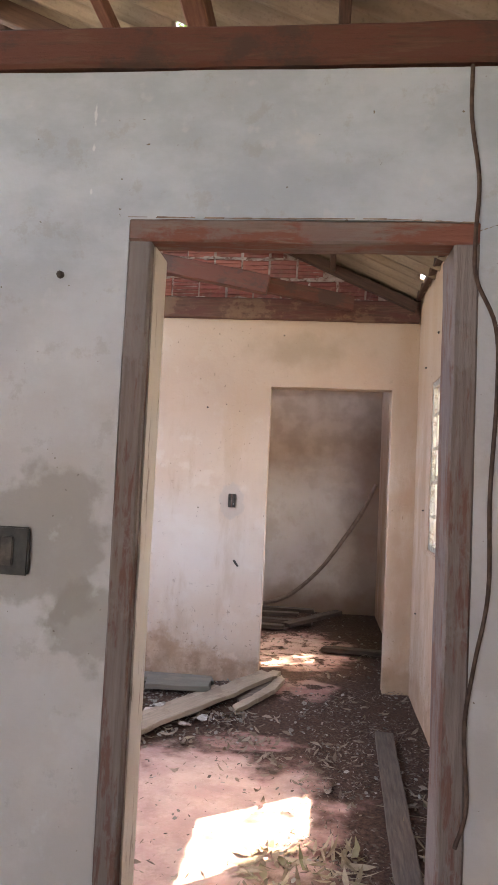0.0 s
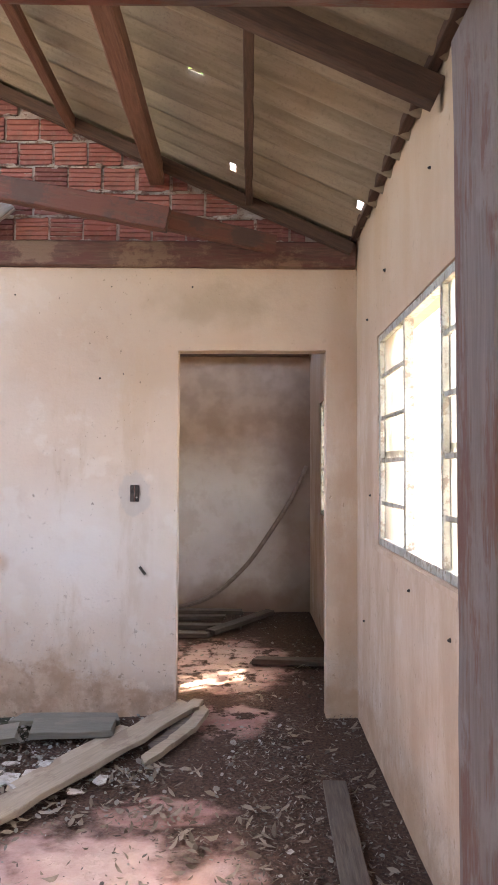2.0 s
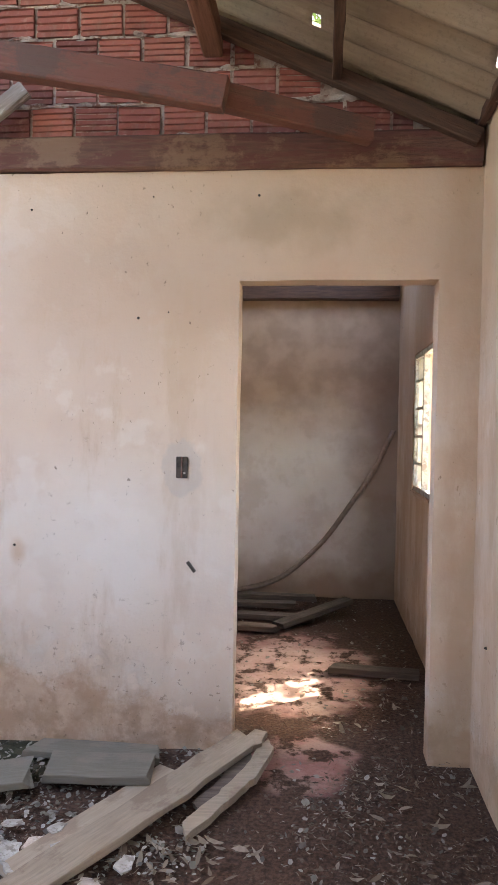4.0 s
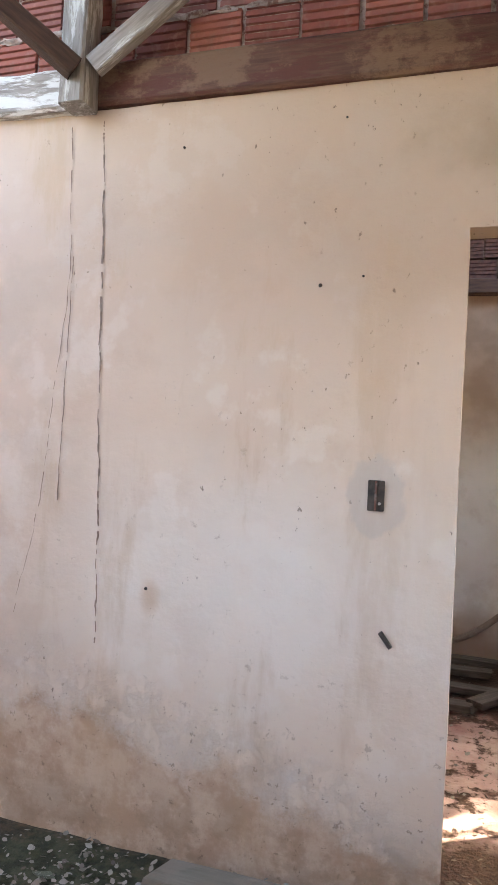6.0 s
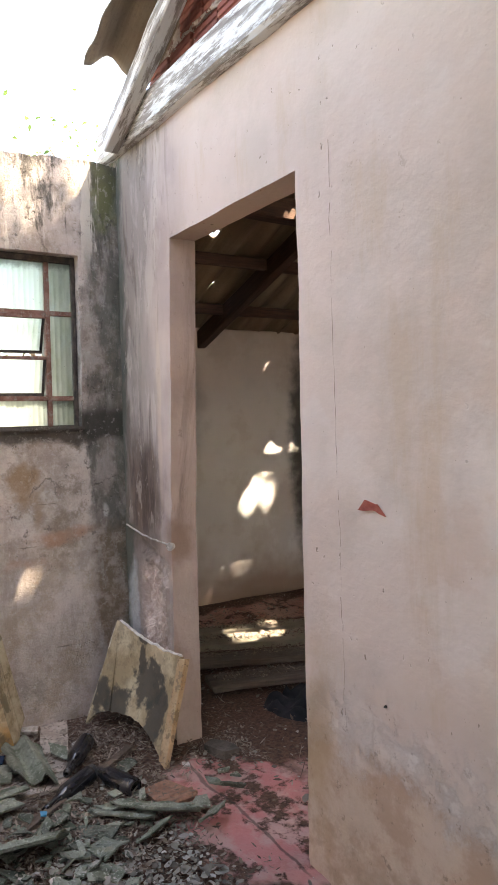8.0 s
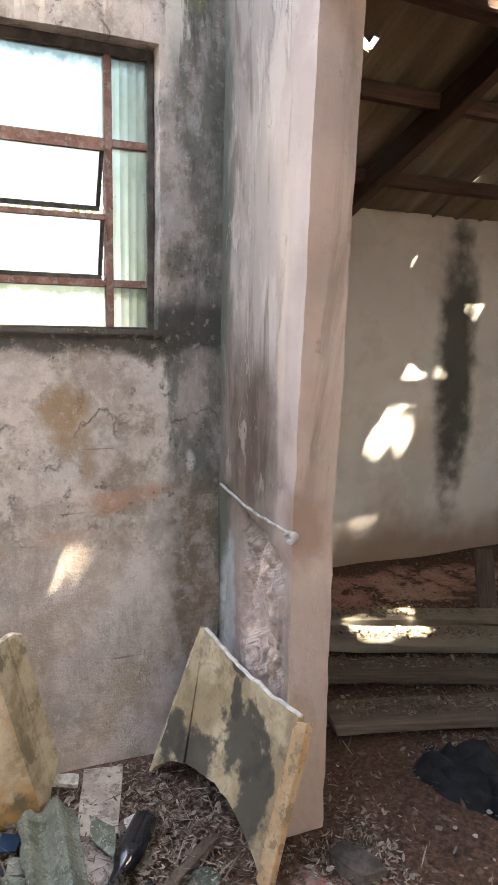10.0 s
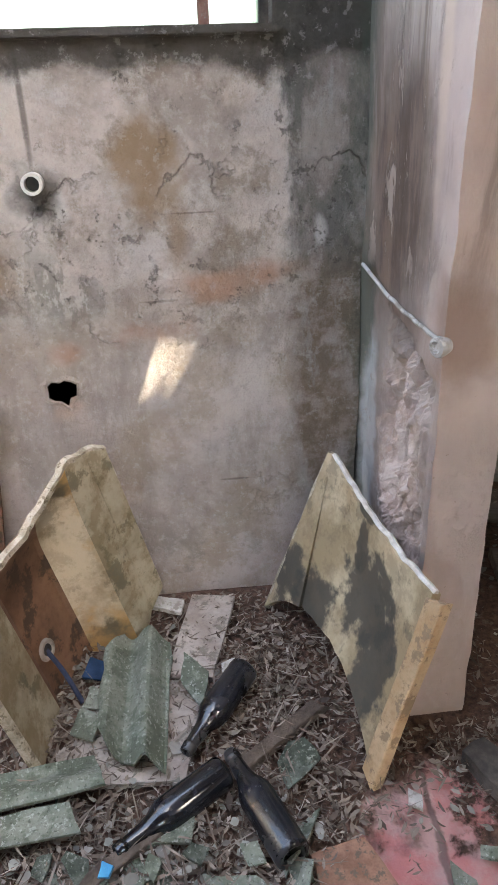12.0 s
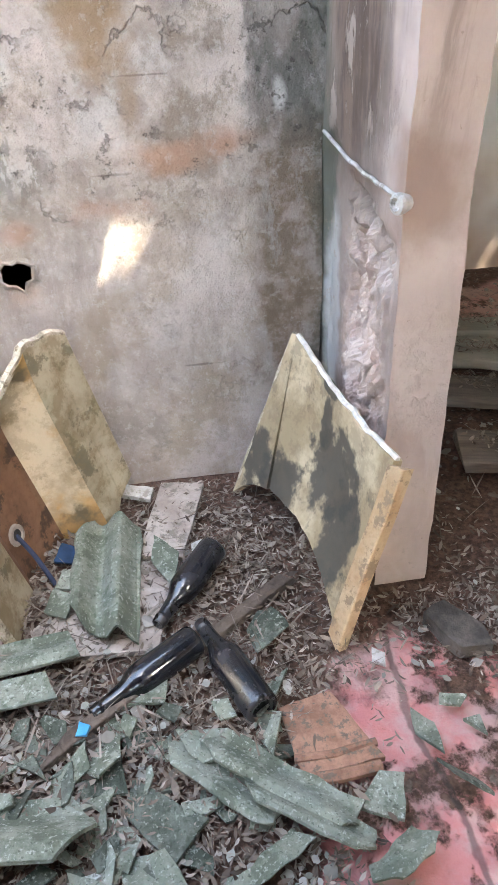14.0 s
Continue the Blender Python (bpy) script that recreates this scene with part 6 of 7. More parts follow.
laid("cement_board", [(-3.716, 4.545), (-3.690, 4.660), (-3.40, 4.575), (-3.43, 4.468)], 0.014, 0.014, M_BOARD, "pale pinkish cement board lying on the floor", "board", ragged=0.002)
laid("cement_board", [(-3.42, 4.45), (-3.40, 4.57), (-3.14, 4.50), (-3.16, 4.25), (-3.25, 4.23), (-3.30, 4.33)], 0.006, 0.014, M_BOARD, "broken pinkish cement board lying on the floor", "board", ragged=0.004)
scrap("corrugated_scrap", [(-0.077, -0.10), (-0.05, -0.15), (0.005, -0.20), (0.03, -0.19), (0.067, -0.205), (0.074, 0.17), (0.03, 0.19), (-0.037, 0.19), (-0.08, 0.13)], 0.007, M_SHARD, pose(-3.36, 4.403, 0.050, 0, 3, 88), "broken grey-green corrugated roofing piece", "roofing scrap", wave=0.019, lam=0.088, ragged=0.012)
scrap("white_tile_scrap", rect(0.085, 0.04), 0.014, M_CHIP, pose(-3.672, 4.475, 0.03, 8, 4, 70), "white plaster scrap by the wall", "scrap")
laid("pointed_shard", [(-3.47, 4.515), (-3.40, 4.57), (-3.30, 4.545), (-3.39, 4.50)], 0.04, 0.006, M_SHARD, "pointed grey roofing shard", "roofing scrap", 4, 6)
laid("white_shard", [(-3.43, 4.60), (-3.44, 4.635), (-3.38, 4.64), (-3.355, 4.60)], 0.03, 0.008, M_CHIP, "white shard by a bottle", "scrap", 6, 8)
laid("blue_scrap", [(-2.98, 4.348), (-2.968, 4.368), (-2.95, 4.36), (-2.952, 4.342)], 0.034, 0.008, M_BLUE, "bright blue plastic scrap", "scrap", 6, 5)
laid("blue_scrap", [(-3.50, 4.29), (-3.47, 4.34), (-3.43, 4.315), (-3.45, 4.27)], 0.03, 0.008, simple("dark_blue_plastic", (0.01, 0.03, 0.07), (0.02, 0.05, 0.11), 20), "dark blue plastic scrap in the tub", "scrap", 12, 10)
for pts in ([(-3.40, 4.30), (-3.37, 4.35), (-3.33, 4.33), (-3.35, 4.28)], [(-3.34, 4.28), (-3.31, 4.33), (-3.25, 4.31), (-3.28, 4.26)], [(-3.45, 4.33), (-3.43, 4.37), (-3.30, 4.37), (-3.33, 4.33)]):
    laid("roofing_shard", pts, 0.035, 0.007, M_SHARD, "pale grey roofing shard in the broken tub", "roofing scrap", 8, 6)
stick("rotten_stick", (-2.93, 4.30, 0.024), (-3.265, 4.785, 0.03), 0.030, 0.024, M_BARK, "dark rotten stick under the bottles", "stick", ragged=0.06, rough=0.010)
tile = empty("terracotta_tile", (-2.885, 4.79, 0.0))
tagged(tile, "broken terracotta roof tile on the red floor", "roof tile")
scrap("tile_body", [(-0.065, -0.075), (0.085, -0.06), (0.075, 0.085), (-0.085, 0.03)], 0.014, M_TILE, pose(0, 0, 0.012, 2, -3, 0), "", "").parent = tile
part("tile_lip", tube_bm([(0.085, -0.07, 0.022), (0.09, 0.0, 0.026), (0.082, 0.075, 0.02)], 0.012, 8), M_TILE, tile)
part("tile_rib", tube_bm([(0.045, -0.07, 0.026), (0.05, 0.0, 0.028), (0.04, 0.08, 0.026)], 0.008, 8), M_TILE, tile)
scrap("corrugated_scrap", [(-0.055, -0.26), (0.05, -0.25), (0.05, 0.27), (-0.045, 0.25)], 0.008, M_SHARD, pose(-3.135, 4.075, 0.045, 0, 0, 7), "long grey-green corrugated roofing strip", "roofing scrap", wave=0.016, lam=0.13)
scrap("corrugated_scrap", [(-0.035, -0.22), (0.03, -0.22), (0.03, 0.22), (-0.035, 0.2)], 0.009, M_SHARD, pose(-3.045, 4.085, 0.05, 0, 10, 4), "narrow pale roofing strip", "roofing scrap", wave=0.006, lam=0.12)
scrap("corrugated_scrap", [(-0.075, -0.24), (0.07, -0.25), (0.075, 0.17), (0.0, 0.22), (-0.07, 0.17)], 0.009, M_SHARD, pose(-2.80, 4.165, 0.055, 0, -6, -8), "curved grey roofing scrap", "roofing scrap", wave=0.032, lam=0.22)
for i, (a, b, w, lab) in enumerate([((-2.912, 4.51), (-2.735, 4.675), 0.062, "long grey-green roofing strip"), ((-2.90, 4.575), (-2.70, 4.80), 0.07, "long grey-green roofing strip with a broken end"), ((-2.80, 4.63), (-2.655, 4.81), 0.062, "narrow grey-green roofing strip"), ((-2.64, 4.57), (-2.71, 4.71), 0.042, "curled grey-green roofing strip"), ((-2.615, 4.79), (-2.67, 4.90), 0.055, "broken grey-green roofing strip"), ((-2.775, 4.955), (-2.70, 5.02), 0.032, "grey mossy roofing strip on the red floor")]):
    d = Vector((b[0] - a[0], b[1] - a[1]))
    l = d.length
    scrap("roofing_strip", [(-w / 2, -l / 2 + 0.02), (0.0, -l / 2), (w / 2, -l / 2 + 0.03), (w / 2, l / 2 - 0.03), (0.01, l / 2), (-w / 2, l / 2 - 0.015)], 0.008, M_SHARD if i < 5 else M_SHARD_DARK, pose((a[0] + b[0]) / 2, (a[1] + b[1]) / 2, 0.030 + 0.010 * (i % 3), 2, 12 - 9 * (i % 3), math.degrees(math.atan2(d.y, d.x)) - 90), lab, "roofing scrap", "roofing strips", wave=0.015, lam=0.095, ragged=0.012)
for pts, m in (([(-2.79, 4.86), (-2.74, 4.80), (-2.70, 4.87), (-2.78, 4.90)], M_SHARD), ([(-2.90, 4.955), (-2.86, 4.985), (-2.80, 4.98), (-2.85, 4.945)], M_SHARD), ([(-2.92, 5.02), (-2.905, 5.07), (-2.885, 5.045), (-2.90, 5.01)], M_SHARD),
               ([(-2.86, 5.04), (-2.86, 5.075), (-2.82, 5.07)], M_SHARD), ([(-3.05, 4.93), (-3.03, 4.95), (-3.0, 4.94), (-3.02, 4.92)], M_CHIP), ([(-2.96, 4.665), (-2.97, 4.70), (-2.90, 4.71), (-2.905, 4.68)], M_SHARD_DARK),
               ([(-2.89, 4.345), (-2.92, 4.42), (-2.83, 4.43), (-2.84, 4.36)], M_SHARD_DARK), ([(-2.86, 4.44), (-2.80, 4.42), (-2.70, 4.50), (-2.76, 4.56)], M_SHARD_DARK)):
    laid("roofing_shard", pts, 0.02, 0.008, m, "broken roofing shard on the red floor" if m != M_CHIP else "white shard on the red floor", "roofing scrap", 3, -2, "roofing shards on the floor")
scrap("dark_stone", [(-0.07, -0.035), (0.04, -0.04), (0.075, 0.01), (0.03, 0.04), (-0.07, 0.03)], 0.035, M_STONE, pose(-3.06, 5.12, 0.005, 0, 0, 25), "dark clod of rubble in the doorway", "rubble")

# roofing shards strewn over the floor of the open room
rnd = random.Random(11)
for i in range(300):
    if i < 170:
        px, py = rnd.uniform(-2.98, -2.35), rnd.uniform(3.95, 4.70)
        if py > 4.52 and px > -2.70:
            py -= 0.25
    elif i < 235:
        px, py = rnd.uniform(-3.15, -2.0), rnd.uniform(3.5, 4.75)
        if py > 4.5 and px > -2.75:
            py -= 0.5
    else:
        px, py = rnd.uniform(-3.386, -0.9), rnd.uniform(2.6, 4.75)
        if py > 4.4 and -3.3 < px < -2.3:
            py -= 1.0
    s = rnd.uniform(0.016, 0.05) if i % 4 else rnd.uniform(0.05, 0.095)
    slim = rnd.uniform(0.3, 0.75)
    n = rnd.choice((3, 4, 4, 5, 6))
    turns = sorted(2 * math.pi * (k + rnd.uniform(-0.35, 0.35)) / n for k in range(n))
    outline = [(s * slim * rnd.uniform(0.65, 1.1) * math.cos(a), s * rnd.uniform(0.65, 1.1) * math.sin(a)) for a in turns]
    tint = rnd.choice((M_SHARD, M_SHARD, M_SHARD_DARK, M_SHARD_DARK, M_SHARD_DARK, M_SHARD_PALE if s < 0.035 else M_SHARD))
    scrap("roofing_shard", outline, rnd.uniform(0.005, 0.008), tint, pose(px, py, rnd.uniform(0.010, 0.032), rnd.uniform(-16, 16), rnd.uniform(-16, 16), rnd.choice((-40, -25, 20, 60, 100)) + rnd.uniform(-25, 25)), "broken grey-green roofing shard" if tint != M_SHARD_PALE else "small pale roofing shard", "roofing scrap", "roofing shards on the floor", wave=0.010 if s > 0.06 else 0, lam=0.11, cells=3, ragged=0.005)

scrap("ribbed_tile", rect(0.12, 0.64), 0.012, M_TILE, pose(-3.742, 4.03, 0.33, 90, 6, 90), "dark red ribbed tile leaning on the mouldy wall", "roof tile", wave=0.007, lam=0.03)

# brick chunks and a lath lying in the rubble
for px, py, rz, rx in ((-2.20, 4.40, 35, 8), (-2.36, 4.15, 70, -6), (-2.03, 4.46, 15, 5)):
    ob = tagged(part("brick_chunk", box_bm((-0.07, -0.045, -0.03), (0.06, 0.05, 0.03), 0.008), M_TILE, None), "broken orange brick chunk in the rubble", "brick", "brick chunks in the rubble")
    for v in ob.data.vertices:
        v.co += 0.022 * noise.noise_vector(v.co * 26 + Vector((px * 9, py * 9, 0)))
    ob.matrix_world = pose(px, py, 0.045, rx, 4, rz)
stick("lath", (-2.04, 4.94, 0.03), (-1.55, 4.47, 0.035), 0.055, 0.025, M_PLANK_GREEN, "narrow grey lath lying by the wall's foot", "lath", ragged=0.02)

# ---- planks ----
stick("plank", (-0.29, 4.70, 0.055), (-0.72, 4.67, 0.055), 0.21, 0.035, M_PLANK_GREEN, "short grey-green plank on the rubble", "plank", ragged=0.03, rough=0.008)
stick("plank", (-0.70, 4.62, 0.062), (-1.55, 4.35, 0.05), 0.22, 0.03, M_PLANK_GREEN, "grey-green plank with a broken end", "plank", ragged=0.10, rough=0.009)
stick("plank", (-0.30, 4.86, 0.04), (-0.86, 4.87, 0.035), 0.13, 0.03, M_PLANK_GREEN, "grey-green plank against the wall's foot", "plank", ragged=0.03)
stick("plank", (0.05, 4.95, 0.075), (-0.78, 3.42, 0.045), 0.15, 0.03, M_PLANK, "long pale splintered plank across the floor", "plank", ragged=0.10, rough=0.011)
stick("plank", (-0.24, 4.74, 0.024), (-0.60, 4.02, 0.024), 0.11, 0.025, M_PLANK, "pale plank lying under a longer one", "plank", ragged=0.04, rough=0.006)


def rotten_plank():
    """The rotten side of the long plank, eaten away between two splintered ends."""
    th = tagged(empty("rotten_plank"), "rotten splintered side of a broken plank at the doorway", "plank")
    for nm, pts, z, thick, m in (("body", [(0.20, 4.93), (0.16, 5.0), (0.125, 4.93), (0.095, 4.78), (0.03, 4.62), (-0.03, 4.50), (-0.10, 4.37), (-0.075, 4.28), (-0.01, 4.40), (0.07, 4.55), (0.135, 4.68)], 0.030, 0.028, M_PLANK),
                                 ("heart", [(0.07, 4.90), (0.11, 4.86), (0.09, 4.74), (0.04, 4.60), (-0.06, 4.45), (-0.09, 4.50), (-0.01, 4.66), (0.03, 4.80)], 0.036, 0.016, M_PLANK_DARK),
                                 ("splinter", [(0.10, 5.06), (0.155, 5.03), (0.135, 4.93), (0.06, 4.85), (0.04, 4.92)], 0.066, 0.022, M_PLANK)):
        o, cx, cy = corners(pts)
        ob = scrap(nm, o, thick, m, pose(cx, cy, z, 2, -3, 0), "", "", ragged=0.011, cells=4)
        ob.parent = th


rotten_plank()
for i, (px, py, turn, w, h) in enumerate([(-0.56, 4.20, 20, 0.12, 0.07), (-0.66, 4.13, 70, 0.14, 0.09), (-0.47, 4.17, -30, 0.09, 0.06), (-0.75, 4.22, 10, 0.10, 0.05), (-0.60, 4.06, 130, 0.10, 0.05), (-0.53, 4.28, 60, 0.07, 0.045), (-0.82, 4.10, 40, 0.13, 0.06), (-0.70, 4.30, 15, 0.08, 0.05), (-0.24, 4.11, 75, 0.09, 0.05), (-0.33, 4.02, 15, 0.07, 0.04)]):
    scrap("plaster_flake", [(-w / 2, -h * 0.3), (-w * 0.1, -h / 2), (w / 2, -h * 0.2), (w * 0.35, h / 2), (-w * 0.3, h * 0.4)], 0.007, M_CHIP if i % 3 else M_DRYWALL, pose(px, py, 0.022 + 0.006 * (i % 3), 9 - 6 * (i % 4), 7 - 5 * (i % 3), turn), "pale flake of fallen plaster beside the plank", "plaster flake", "plaster flakes by the plank", ragged=0.012, cells=4)
stick("plank", (0.79, 4.10, 0.03), (0.74, 2.5, 0.03), 0.10, 0.025, M_PLANK_DARK, "dark narrow board along the east wall", "plank")
for p0, p1, w, lab in [((-4.479, 5.62, 0.05), (-4.128, 6.62, 0.05), 0.13, "dusty plank on the back-room floor"), ((-4.263, 5.58, 0.05), (-3.819, 6.7, 0.05), 0.2, "wide dusty plank on the back-room floor"),
                       ((-4.005, 5.5, 0.04), (-3.592, 6.5, 0.04), 0.16, "dark plank on the back-room floor"), ((-3.654, 5.38, 0.05), (-3.386, 6.3, 0.05), 0.17, "dark worn plank on the back-room floor")]:
    stick("plank", p0, p1, w, 0.035, M_PLANK_DARK if "dark" in lab else M_PLANK_GREEN, lab, "plank", ragged=0.04, rough=0.009)
stick("post_scrap", (-4.232, 6.62, 0.02), (-4.366, 6.68, 0.3), 0.09, 0.03, M_PLANK_DARK, "dark board standing on edge", "board")
for p0, p1 in [((-0.9, 7.72, 0.06), (0.36, 7.70, 0.06)), ((-0.9, 7.45, 0.05), (0.2, 7.5, 0.05)), ((-0.8, 7.2, 0.04), (0.35, 7.15, 0.04)), ((0.1, 6.85, 0.06), (0.62, 7.5, 0.10)), ((-0.6, 6.9, 0.04), (0.1, 6.85, 0.04)), ((0.45, 6.1, 0.03), (0.95, 6.06, 0.03))]:
    stick("plank", p0, p1, 0.10, 0.04, M_PLANK_DARK, "dark rotten lath on the back-room floor", "plank", group="laths in the back room", ragged=0.03)


def cloth_heap(name, centre, size, turn, label):
    n = 34
    verts, faces = [], []
    c, sn = math.cos(radians(turn)), math.sin(radians(turn))
    for i in range(n + 1):
        for j in range(n + 1):
            u, v = 2 * i / n - 1, 2 * j / n - 1
            k = Vector((u * 2.6, v * 2.6, 1.5))
            r = max(0.0, 1 - (abs(u) ** 3 + abs(v) ** 3))
            z = size[2] * min(1.0, r * 2.5) * (0.25 + 1.1 * abs(noise.noise(k * 0.9)) + 0.45 * abs(noise.noise(k * 2.3)))
            q = 0.30 * noise.noise_vector(k * 0.8)
            a, b = size[0] * (u + q.x), size[1] * (v + q.y)
            verts.append((centre[0] + a * c - b * sn, centre[1] + a * sn + b * c, max(0.006, z)))
    for i in range(n):
        for j in range(n):
            a = i * (n + 1) + j
            faces.append((a, a + n + 1, a + n + 2, a + 1))
    return tagged(mesh(name, verts, faces, M_CLOTH, smooth=True), label, "cloth")


cloth_heap("black_cloth", (-3.13, 5.72, 0), (0.27, 0.14, 0.085), 35, "crumpled black cloth on the back-room floor")


# ---- litter ----
def litter(name, spots, material, label, size, seed, curl=0.25, slim=0.22, lift=0.0):
    """Many small dry leaves or chips strewn over rectangles: (x0, x1, y0, y1, count)."""
    rnd = random.Random(seed)
    verts, faces = [], []
    for x0, x1, y0, y1, count in spots:
        for _ in range(count):
            px, py = rnd.uniform(x0, x1), rnd.uniform(y0, y1)
            if noise.noise(Vector((px * 2.3, py * 2.3, seed))) < rnd.uniform(-0.5, 0.15):
                continue
            if ((px + 2.62) / 0.52) ** 2 + ((py - 5.02) / 0.27) ** 2 < rnd.uniform(0.3, 1.05):
                continue
            if abs(px + 2.885) < 0.09 and abs(py - 4.79) < 0.09 and rnd.random() < 0.9:
                continue
            if ((px + 0.16) / 0.70) ** 2 + ((py - 3.0) / 0.75) ** 2 < rnd.uniform(0.5, 1.1) and size[1] < 0.1 and rnd.random() < 0.72:
                continue
            s = rnd.uniform(*size) * (1.0 if size[1] > 0.05 or rnd.random() < 0.85 else 1.5)
            w = s * slim * (rnd.uniform(0.5, 1.3) if size[1] > 0.05 or rnd.random() < 0.6 else rnd.uniform(1.0, 1.8))
            z = lift + rnd.uniform(0.006, 0.03)
            r = Euler((rnd.gauss(0, 0.4), rnd.gauss(0, 0.3), rnd.uniform(0, 6.3))).to_matrix()
            c = curl * s * rnd.uniform(-0.4, 1)
            k = len(verts)
            for q in ((-s / 2, 0, c), (-s * 0.1, -w / 2, 0), (-s * 0.1, w / 2, 0.15 * w), (s * 0.25, -w * 0.4, 0), (s * 0.25, w * 0.4, 0.1 * w), (s / 2, 0, c * 0.7)):
                p = r @ Vector(q)
                verts.append((px + p.x, py + p.y, max(0.004, z + p.z)))
            faces += [(k, k + 1, k + 2), (k + 1, k + 3, k + 4, k + 2), (k + 3, k + 5, k + 4)]
    return tagged(mesh(name, verts, faces, material), label, "litter", kind="stuff")


litter("leaf_litter", [(-3.72, -2.3, 4.05, 4.98, 17000), (-3.7, -2.75, 4.2, 4.8, 5000), (-3.2, -2.3, 5.0, 5.25, 2600), (-3.6, -0.9, 2.0, 4.6, 6000), (-0.9, 0.9, 2.0, 4.9, 4600), (-5.1, -2.0, 5.15, 7.9, 13000), (-4.6, -2.3, 5.15, 6.4, 7000), (-1.5, 1.0, 5.15, 7.9, 2600), (0.3, 1.02, 2.0, 5.0, 4200)], M_LITTER, "dry brown leaf litter on the floor", (0.006, 0.027), 1)
litter("twigs", [(-3.45, -2.75, 4.12, 4.78, 420), (-3.1, -2.75, 4.12, 4.5, 300), (-3.7, -3.0, 4.5, 4.95, 110), (-5.0, -2.4, 5.2, 6.6, 500)], M_LITTER, "thin dry twigs and bark strips on the floor", (0.05, 0.13), 12, 0.05, 0.035, 0.008)
litter("rubble_chips", [(-3.0, -2.3, 4.1, 4.75, 2600), (-3.0, -2.5, 4.9, 5.2, 160), (-3.1, -1.8, 3.7, 4.7, 2000), (-2.2, -0.3, 2.2, 4.95, 2600), (-1.3, 0.0, 4.1, 4.98, 1500), (-3.6, -3.0, 4.1, 4.6, 350), (-0.3, 0.95, 5.2, 7.8, 420), (-5.0, -2.3, 5.2, 7.6, 2200), (-0.3, 1.0, 2.2, 5.0, 1100), (-3.1, -2.3, 4.7, 5.15, 60)], M_CHIPS, "small rubble chips on the floor", (0.006, 0.026), 2, 0.1, 0.7)
litter("dry_husks", [(0.14, 0.60, 2.36, 2.82, 150), (0.70, 0.98, 2.3, 3.4, 70)], M_HUSK, "pale dry maize husks on the floor", (0.06, 0.17), 3, 0.35, 0.16)
litter("dry_leaves", [(-0.75, 0.25, 3.35, 4.3, 520), (0.15, 0.62, 3.1, 3.9, 120), (0.45, 1.0, 3.2, 4.9, 120), (-0.6, 0.3, 2.1, 2.6, 110), (-0.2, 0.9, 5.2, 6.6, 120)], M_DRY, "curled pale dry leaves on the floor", (0.025, 0.085), 5, 0.3, 0.30)


dust = []
for x0, y0, x1, y1 in ((-4.479, 5.62, -4.128, 6.62), (-4.263, 5.58, -3.819, 6.7), (-4.005, 5.5, -3.592, 6.5), (-3.654, 5.38, -3.386, 6.3)):
    for i in range(1, 20):
        px, py = x0 + (x1 - x0) * i / 20, y0 + (y1 - y0) * i / 20
        dust.append((px - 0.05, px + 0.05, py - 0.04, py + 0.04, 60))
litter("leaf_litter", dust, M_LITTER, "dry leaf litter on the back-room planks", (0.008, 0.03), 8, lift=0.064)


# ---- trees outside ----
def tree(place, height, spread, seed, leaves, low=0.28, aim=None, big=1.0, fan=55):
    """A tree; aim: the bearing in degrees towards which its limbs lean."""
    rnd = random.Random(seed)
    th = tagged(empty("tree", place), "leafy tree with thin bare limbs outside the house", "tree", "trees outside")
    bm = tube_bm(smooth_path([(0, 0, -0.15), (rnd.uniform(-0.2, 0.2), rnd.uniform(-0.2, 0.2), height * 0.3), (rnd.uniform(-0.4, 0.4), rnd.uniform(-0.4, 0.4), height * 0.65), (0, 0, height * 0.9)]), 0.16, 10, 0.04)
    tips = []
    for i in range(16):
        a, h = rnd.uniform(0, 6.3) if aim is None else radians(aim + rnd.uniform(-fan, fan)), height * rnd.uniform(low, 0.88)
        d = Vector((math.cos(a), math.sin(a), rnd.uniform(0.15, 0.7))).normalized()
        p = [Vector((0, 0, h))]
        for _ in range(5):
            p.append(p[-1] + d * spread / 5 + Vector((rnd.uniform(-1, 1), rnd.uniform(-1, 1), rnd.uniform(-0.6, 0.6))) * 0.12 * spread / 2)
        tube_bm(smooth_path(p, 3), 0.05, 6, 0.008, bm)
        for q in p[2:]:
            for _ in range(2):
                e = q + Vector((rnd.gauss(0, 1), rnd.gauss(0, 1), rnd.gauss(0, 0.7))) * 0.35
                tube_bm([q, (q + e) / 2 + Vector((0, 0, 0.05)), e], 0.012, 4, 0.004, bm)
                tips.append(e)
    part("trunk", bm, M_BARK, th)
    verts, faces = [], []
    for _ in range(leaves):
        t = rnd.choice(tips)
        c = t + Vector((rnd.gauss(0, 1), rnd.gauss(0, 1), rnd.gauss(0, 0.8))) * 0.28
        s = rnd.uniform(0.03, 0.065) * big
        r = Euler((rnd.uniform(-1, 1), rnd.uniform(-1, 1), rnd.uniform(0, 6.3))).to_matrix()
        k = len(verts)
        verts += [c + r @ Vector(q) for q in ((-s, 0, 0), (0, -s * 0.45, 0.1 * s), (s, 0, -0.1 * s), (0, s * 0.45, 0.1 * s))]
        faces.append((k, k + 1, k + 2, k + 3))
    mesh("crown", verts, faces, M_LEAF, th)
    return th


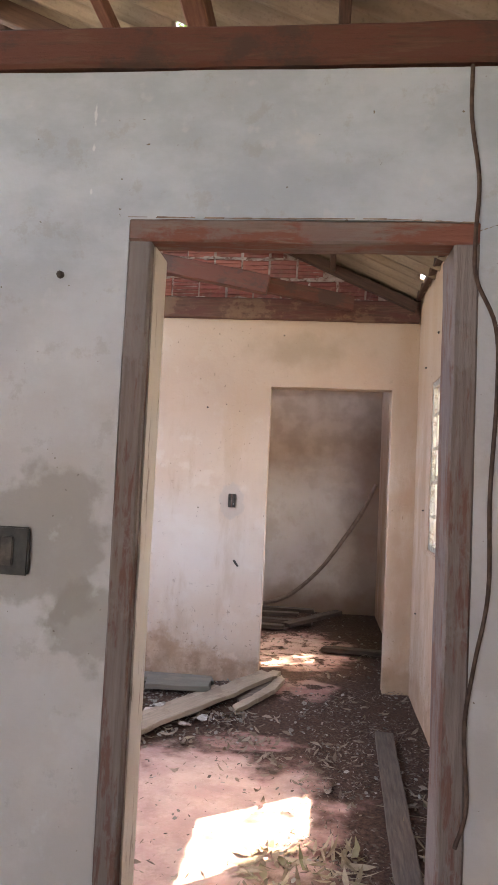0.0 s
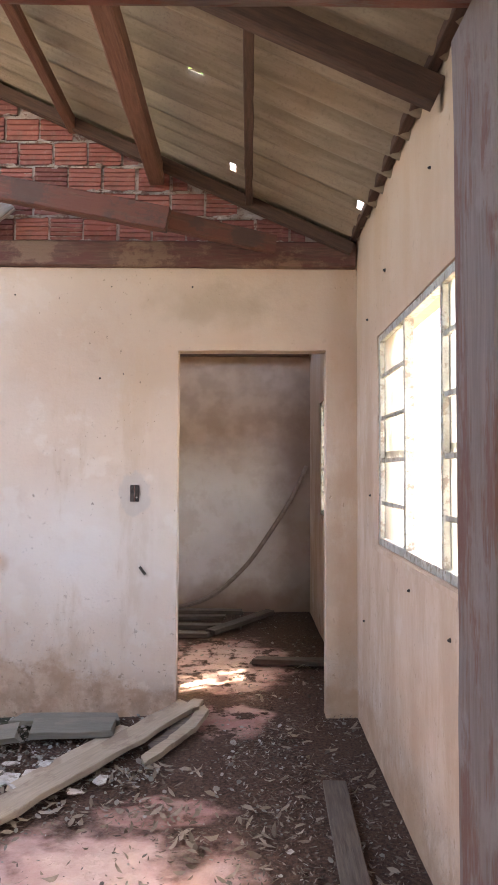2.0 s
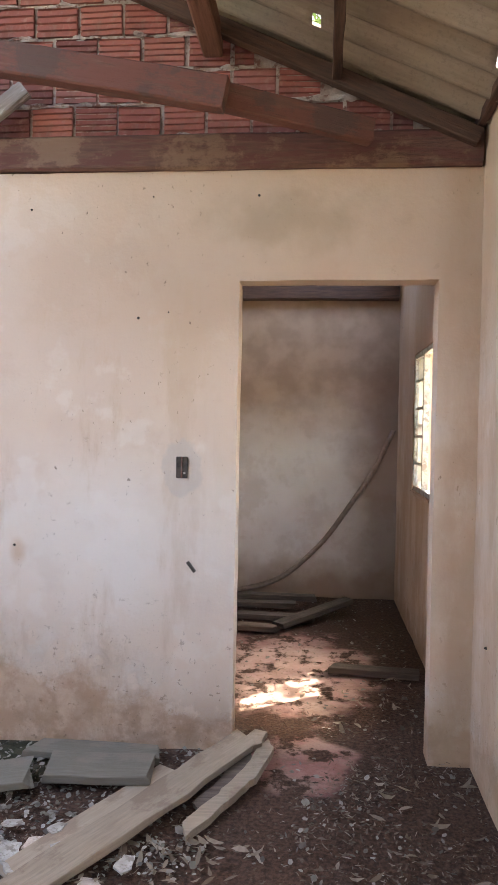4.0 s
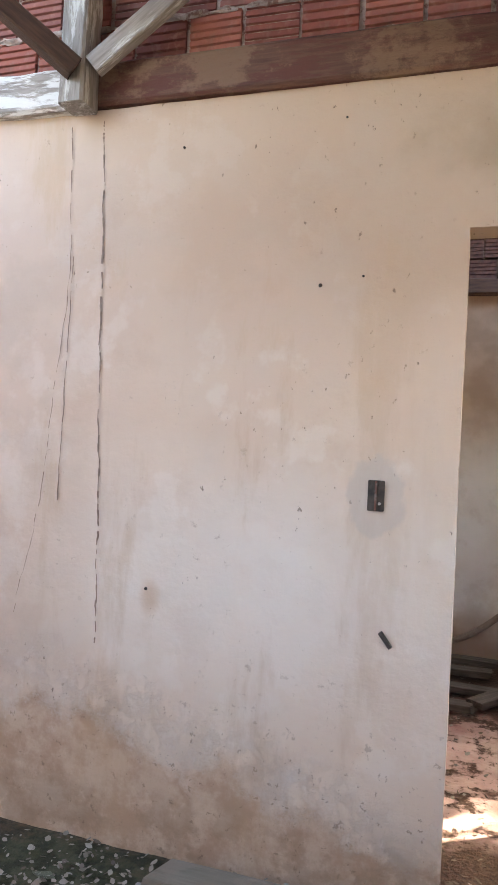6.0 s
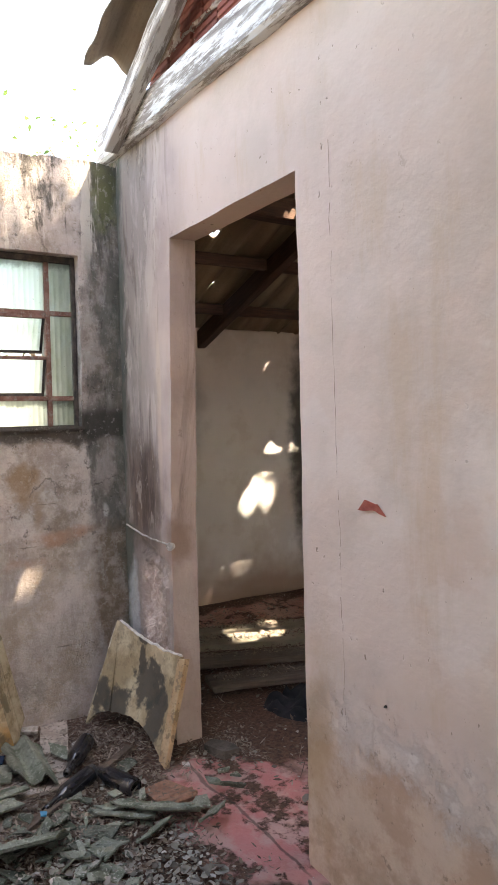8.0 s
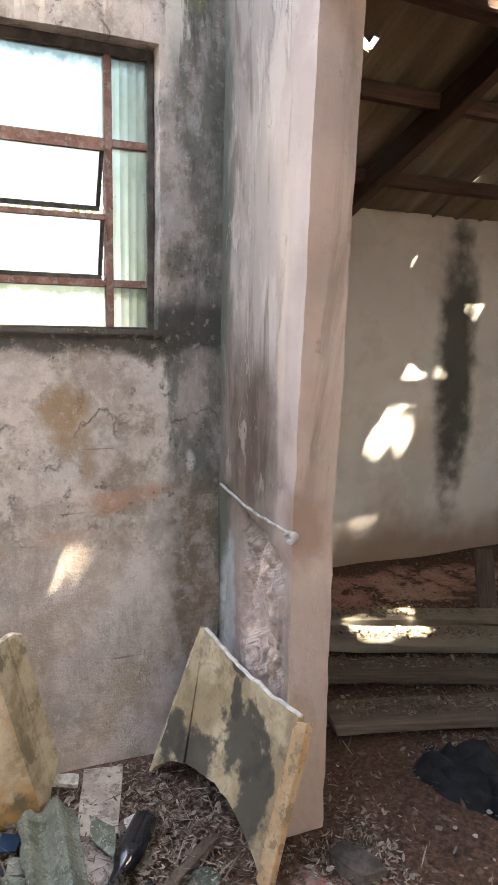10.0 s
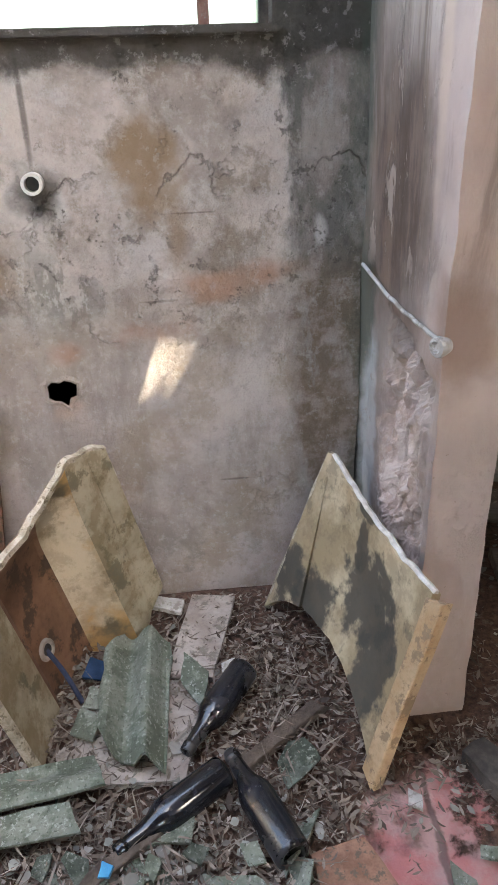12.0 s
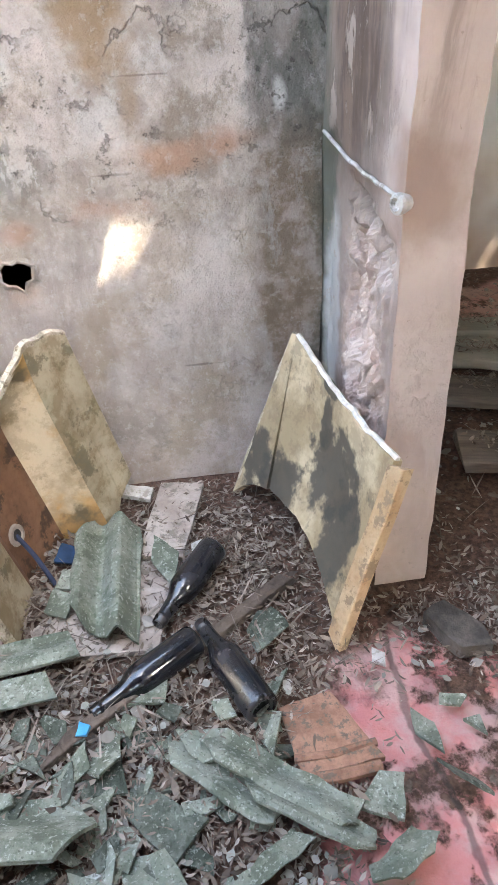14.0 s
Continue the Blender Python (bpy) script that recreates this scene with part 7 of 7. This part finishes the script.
for i, (px, py, h, sp) in enumerate([(-10.2, 6.6, 4.6, 2.0), (-9.4, 3.0, 5.0, 2.0), (-12.5, 8.2, 6.0, 2.4), (-9.5, 11.5, 5.5, 2.2), (-14.5, 4.5, 6.5, 2.6), (9.5, -1.0, 5.0, 2.2), (-15, 13, 7, 3)]):
    tree((px, py, -0.1), h, sp, 20 + i, 2400)
# unseen trees, set on the sun's line so their leaves dapple its patches
tree((0.9, 10.2, -0.1), 9.6, 4.2, 61, 9000, 0.70, 180, 1.6)
tree((5.0, 6.3, -0.1), 7.6, 1.7, 71, 800, 0.66, 205, 1.5, 80)
tree((5.0, 9.4, -0.1), 7.6, 1.7, 72, 1000, 0.66, 205, 1.5, 80)
# unseen tree, added to keep sun off the west wall's top
tree((3.6, 3.9, -0.1), 8.4, 4.8, 63, 6500, 0.72, 142, 1.6, 6)

lay_bricks()


def mortar_smears():
    """Mortar squeezed from the joints of the gable."""
    rnd = random.Random(9)
    bm = bmesh.new()
    for row in range(7):
        z = 2.745 + 0.149 * row - 0.008
        px = -3.6
        while px < XE - 0.1:
            if z < roof_z(px) - 0.06 and rnd.random() < 0.62:
                made = bmesh.ops.create_icosphere(bm, subdivisions=2, radius=1.0, matrix=Matrix.Translation((px, YB + 0.010, z + rnd.uniform(-0.006, 0.006))) @ Matrix.Diagonal((rnd.uniform(0.025, 0.085), rnd.uniform(0.003, 0.008), rnd.uniform(0.007, 0.015), 1)))
                for v in made["verts"]:
                    v.co += 0.012 * noise.noise_vector(v.co * 24) + 0.005 * noise.noise_vector(v.co * 70)
            px += rnd.uniform(0.05, 0.14)
    return tagged(part("mortar_smear", bm, M_MORTAR, gable), "pale mortar squeezed from the joints")


mortar_smears()


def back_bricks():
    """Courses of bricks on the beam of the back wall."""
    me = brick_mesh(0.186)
    # darker copy of the brick colour, standing in for the shade up there
    me.materials[0] = simple("shade_dark_brick", (0.075, 0.035, 0.03), (0.13, 0.06, 0.046), 25)
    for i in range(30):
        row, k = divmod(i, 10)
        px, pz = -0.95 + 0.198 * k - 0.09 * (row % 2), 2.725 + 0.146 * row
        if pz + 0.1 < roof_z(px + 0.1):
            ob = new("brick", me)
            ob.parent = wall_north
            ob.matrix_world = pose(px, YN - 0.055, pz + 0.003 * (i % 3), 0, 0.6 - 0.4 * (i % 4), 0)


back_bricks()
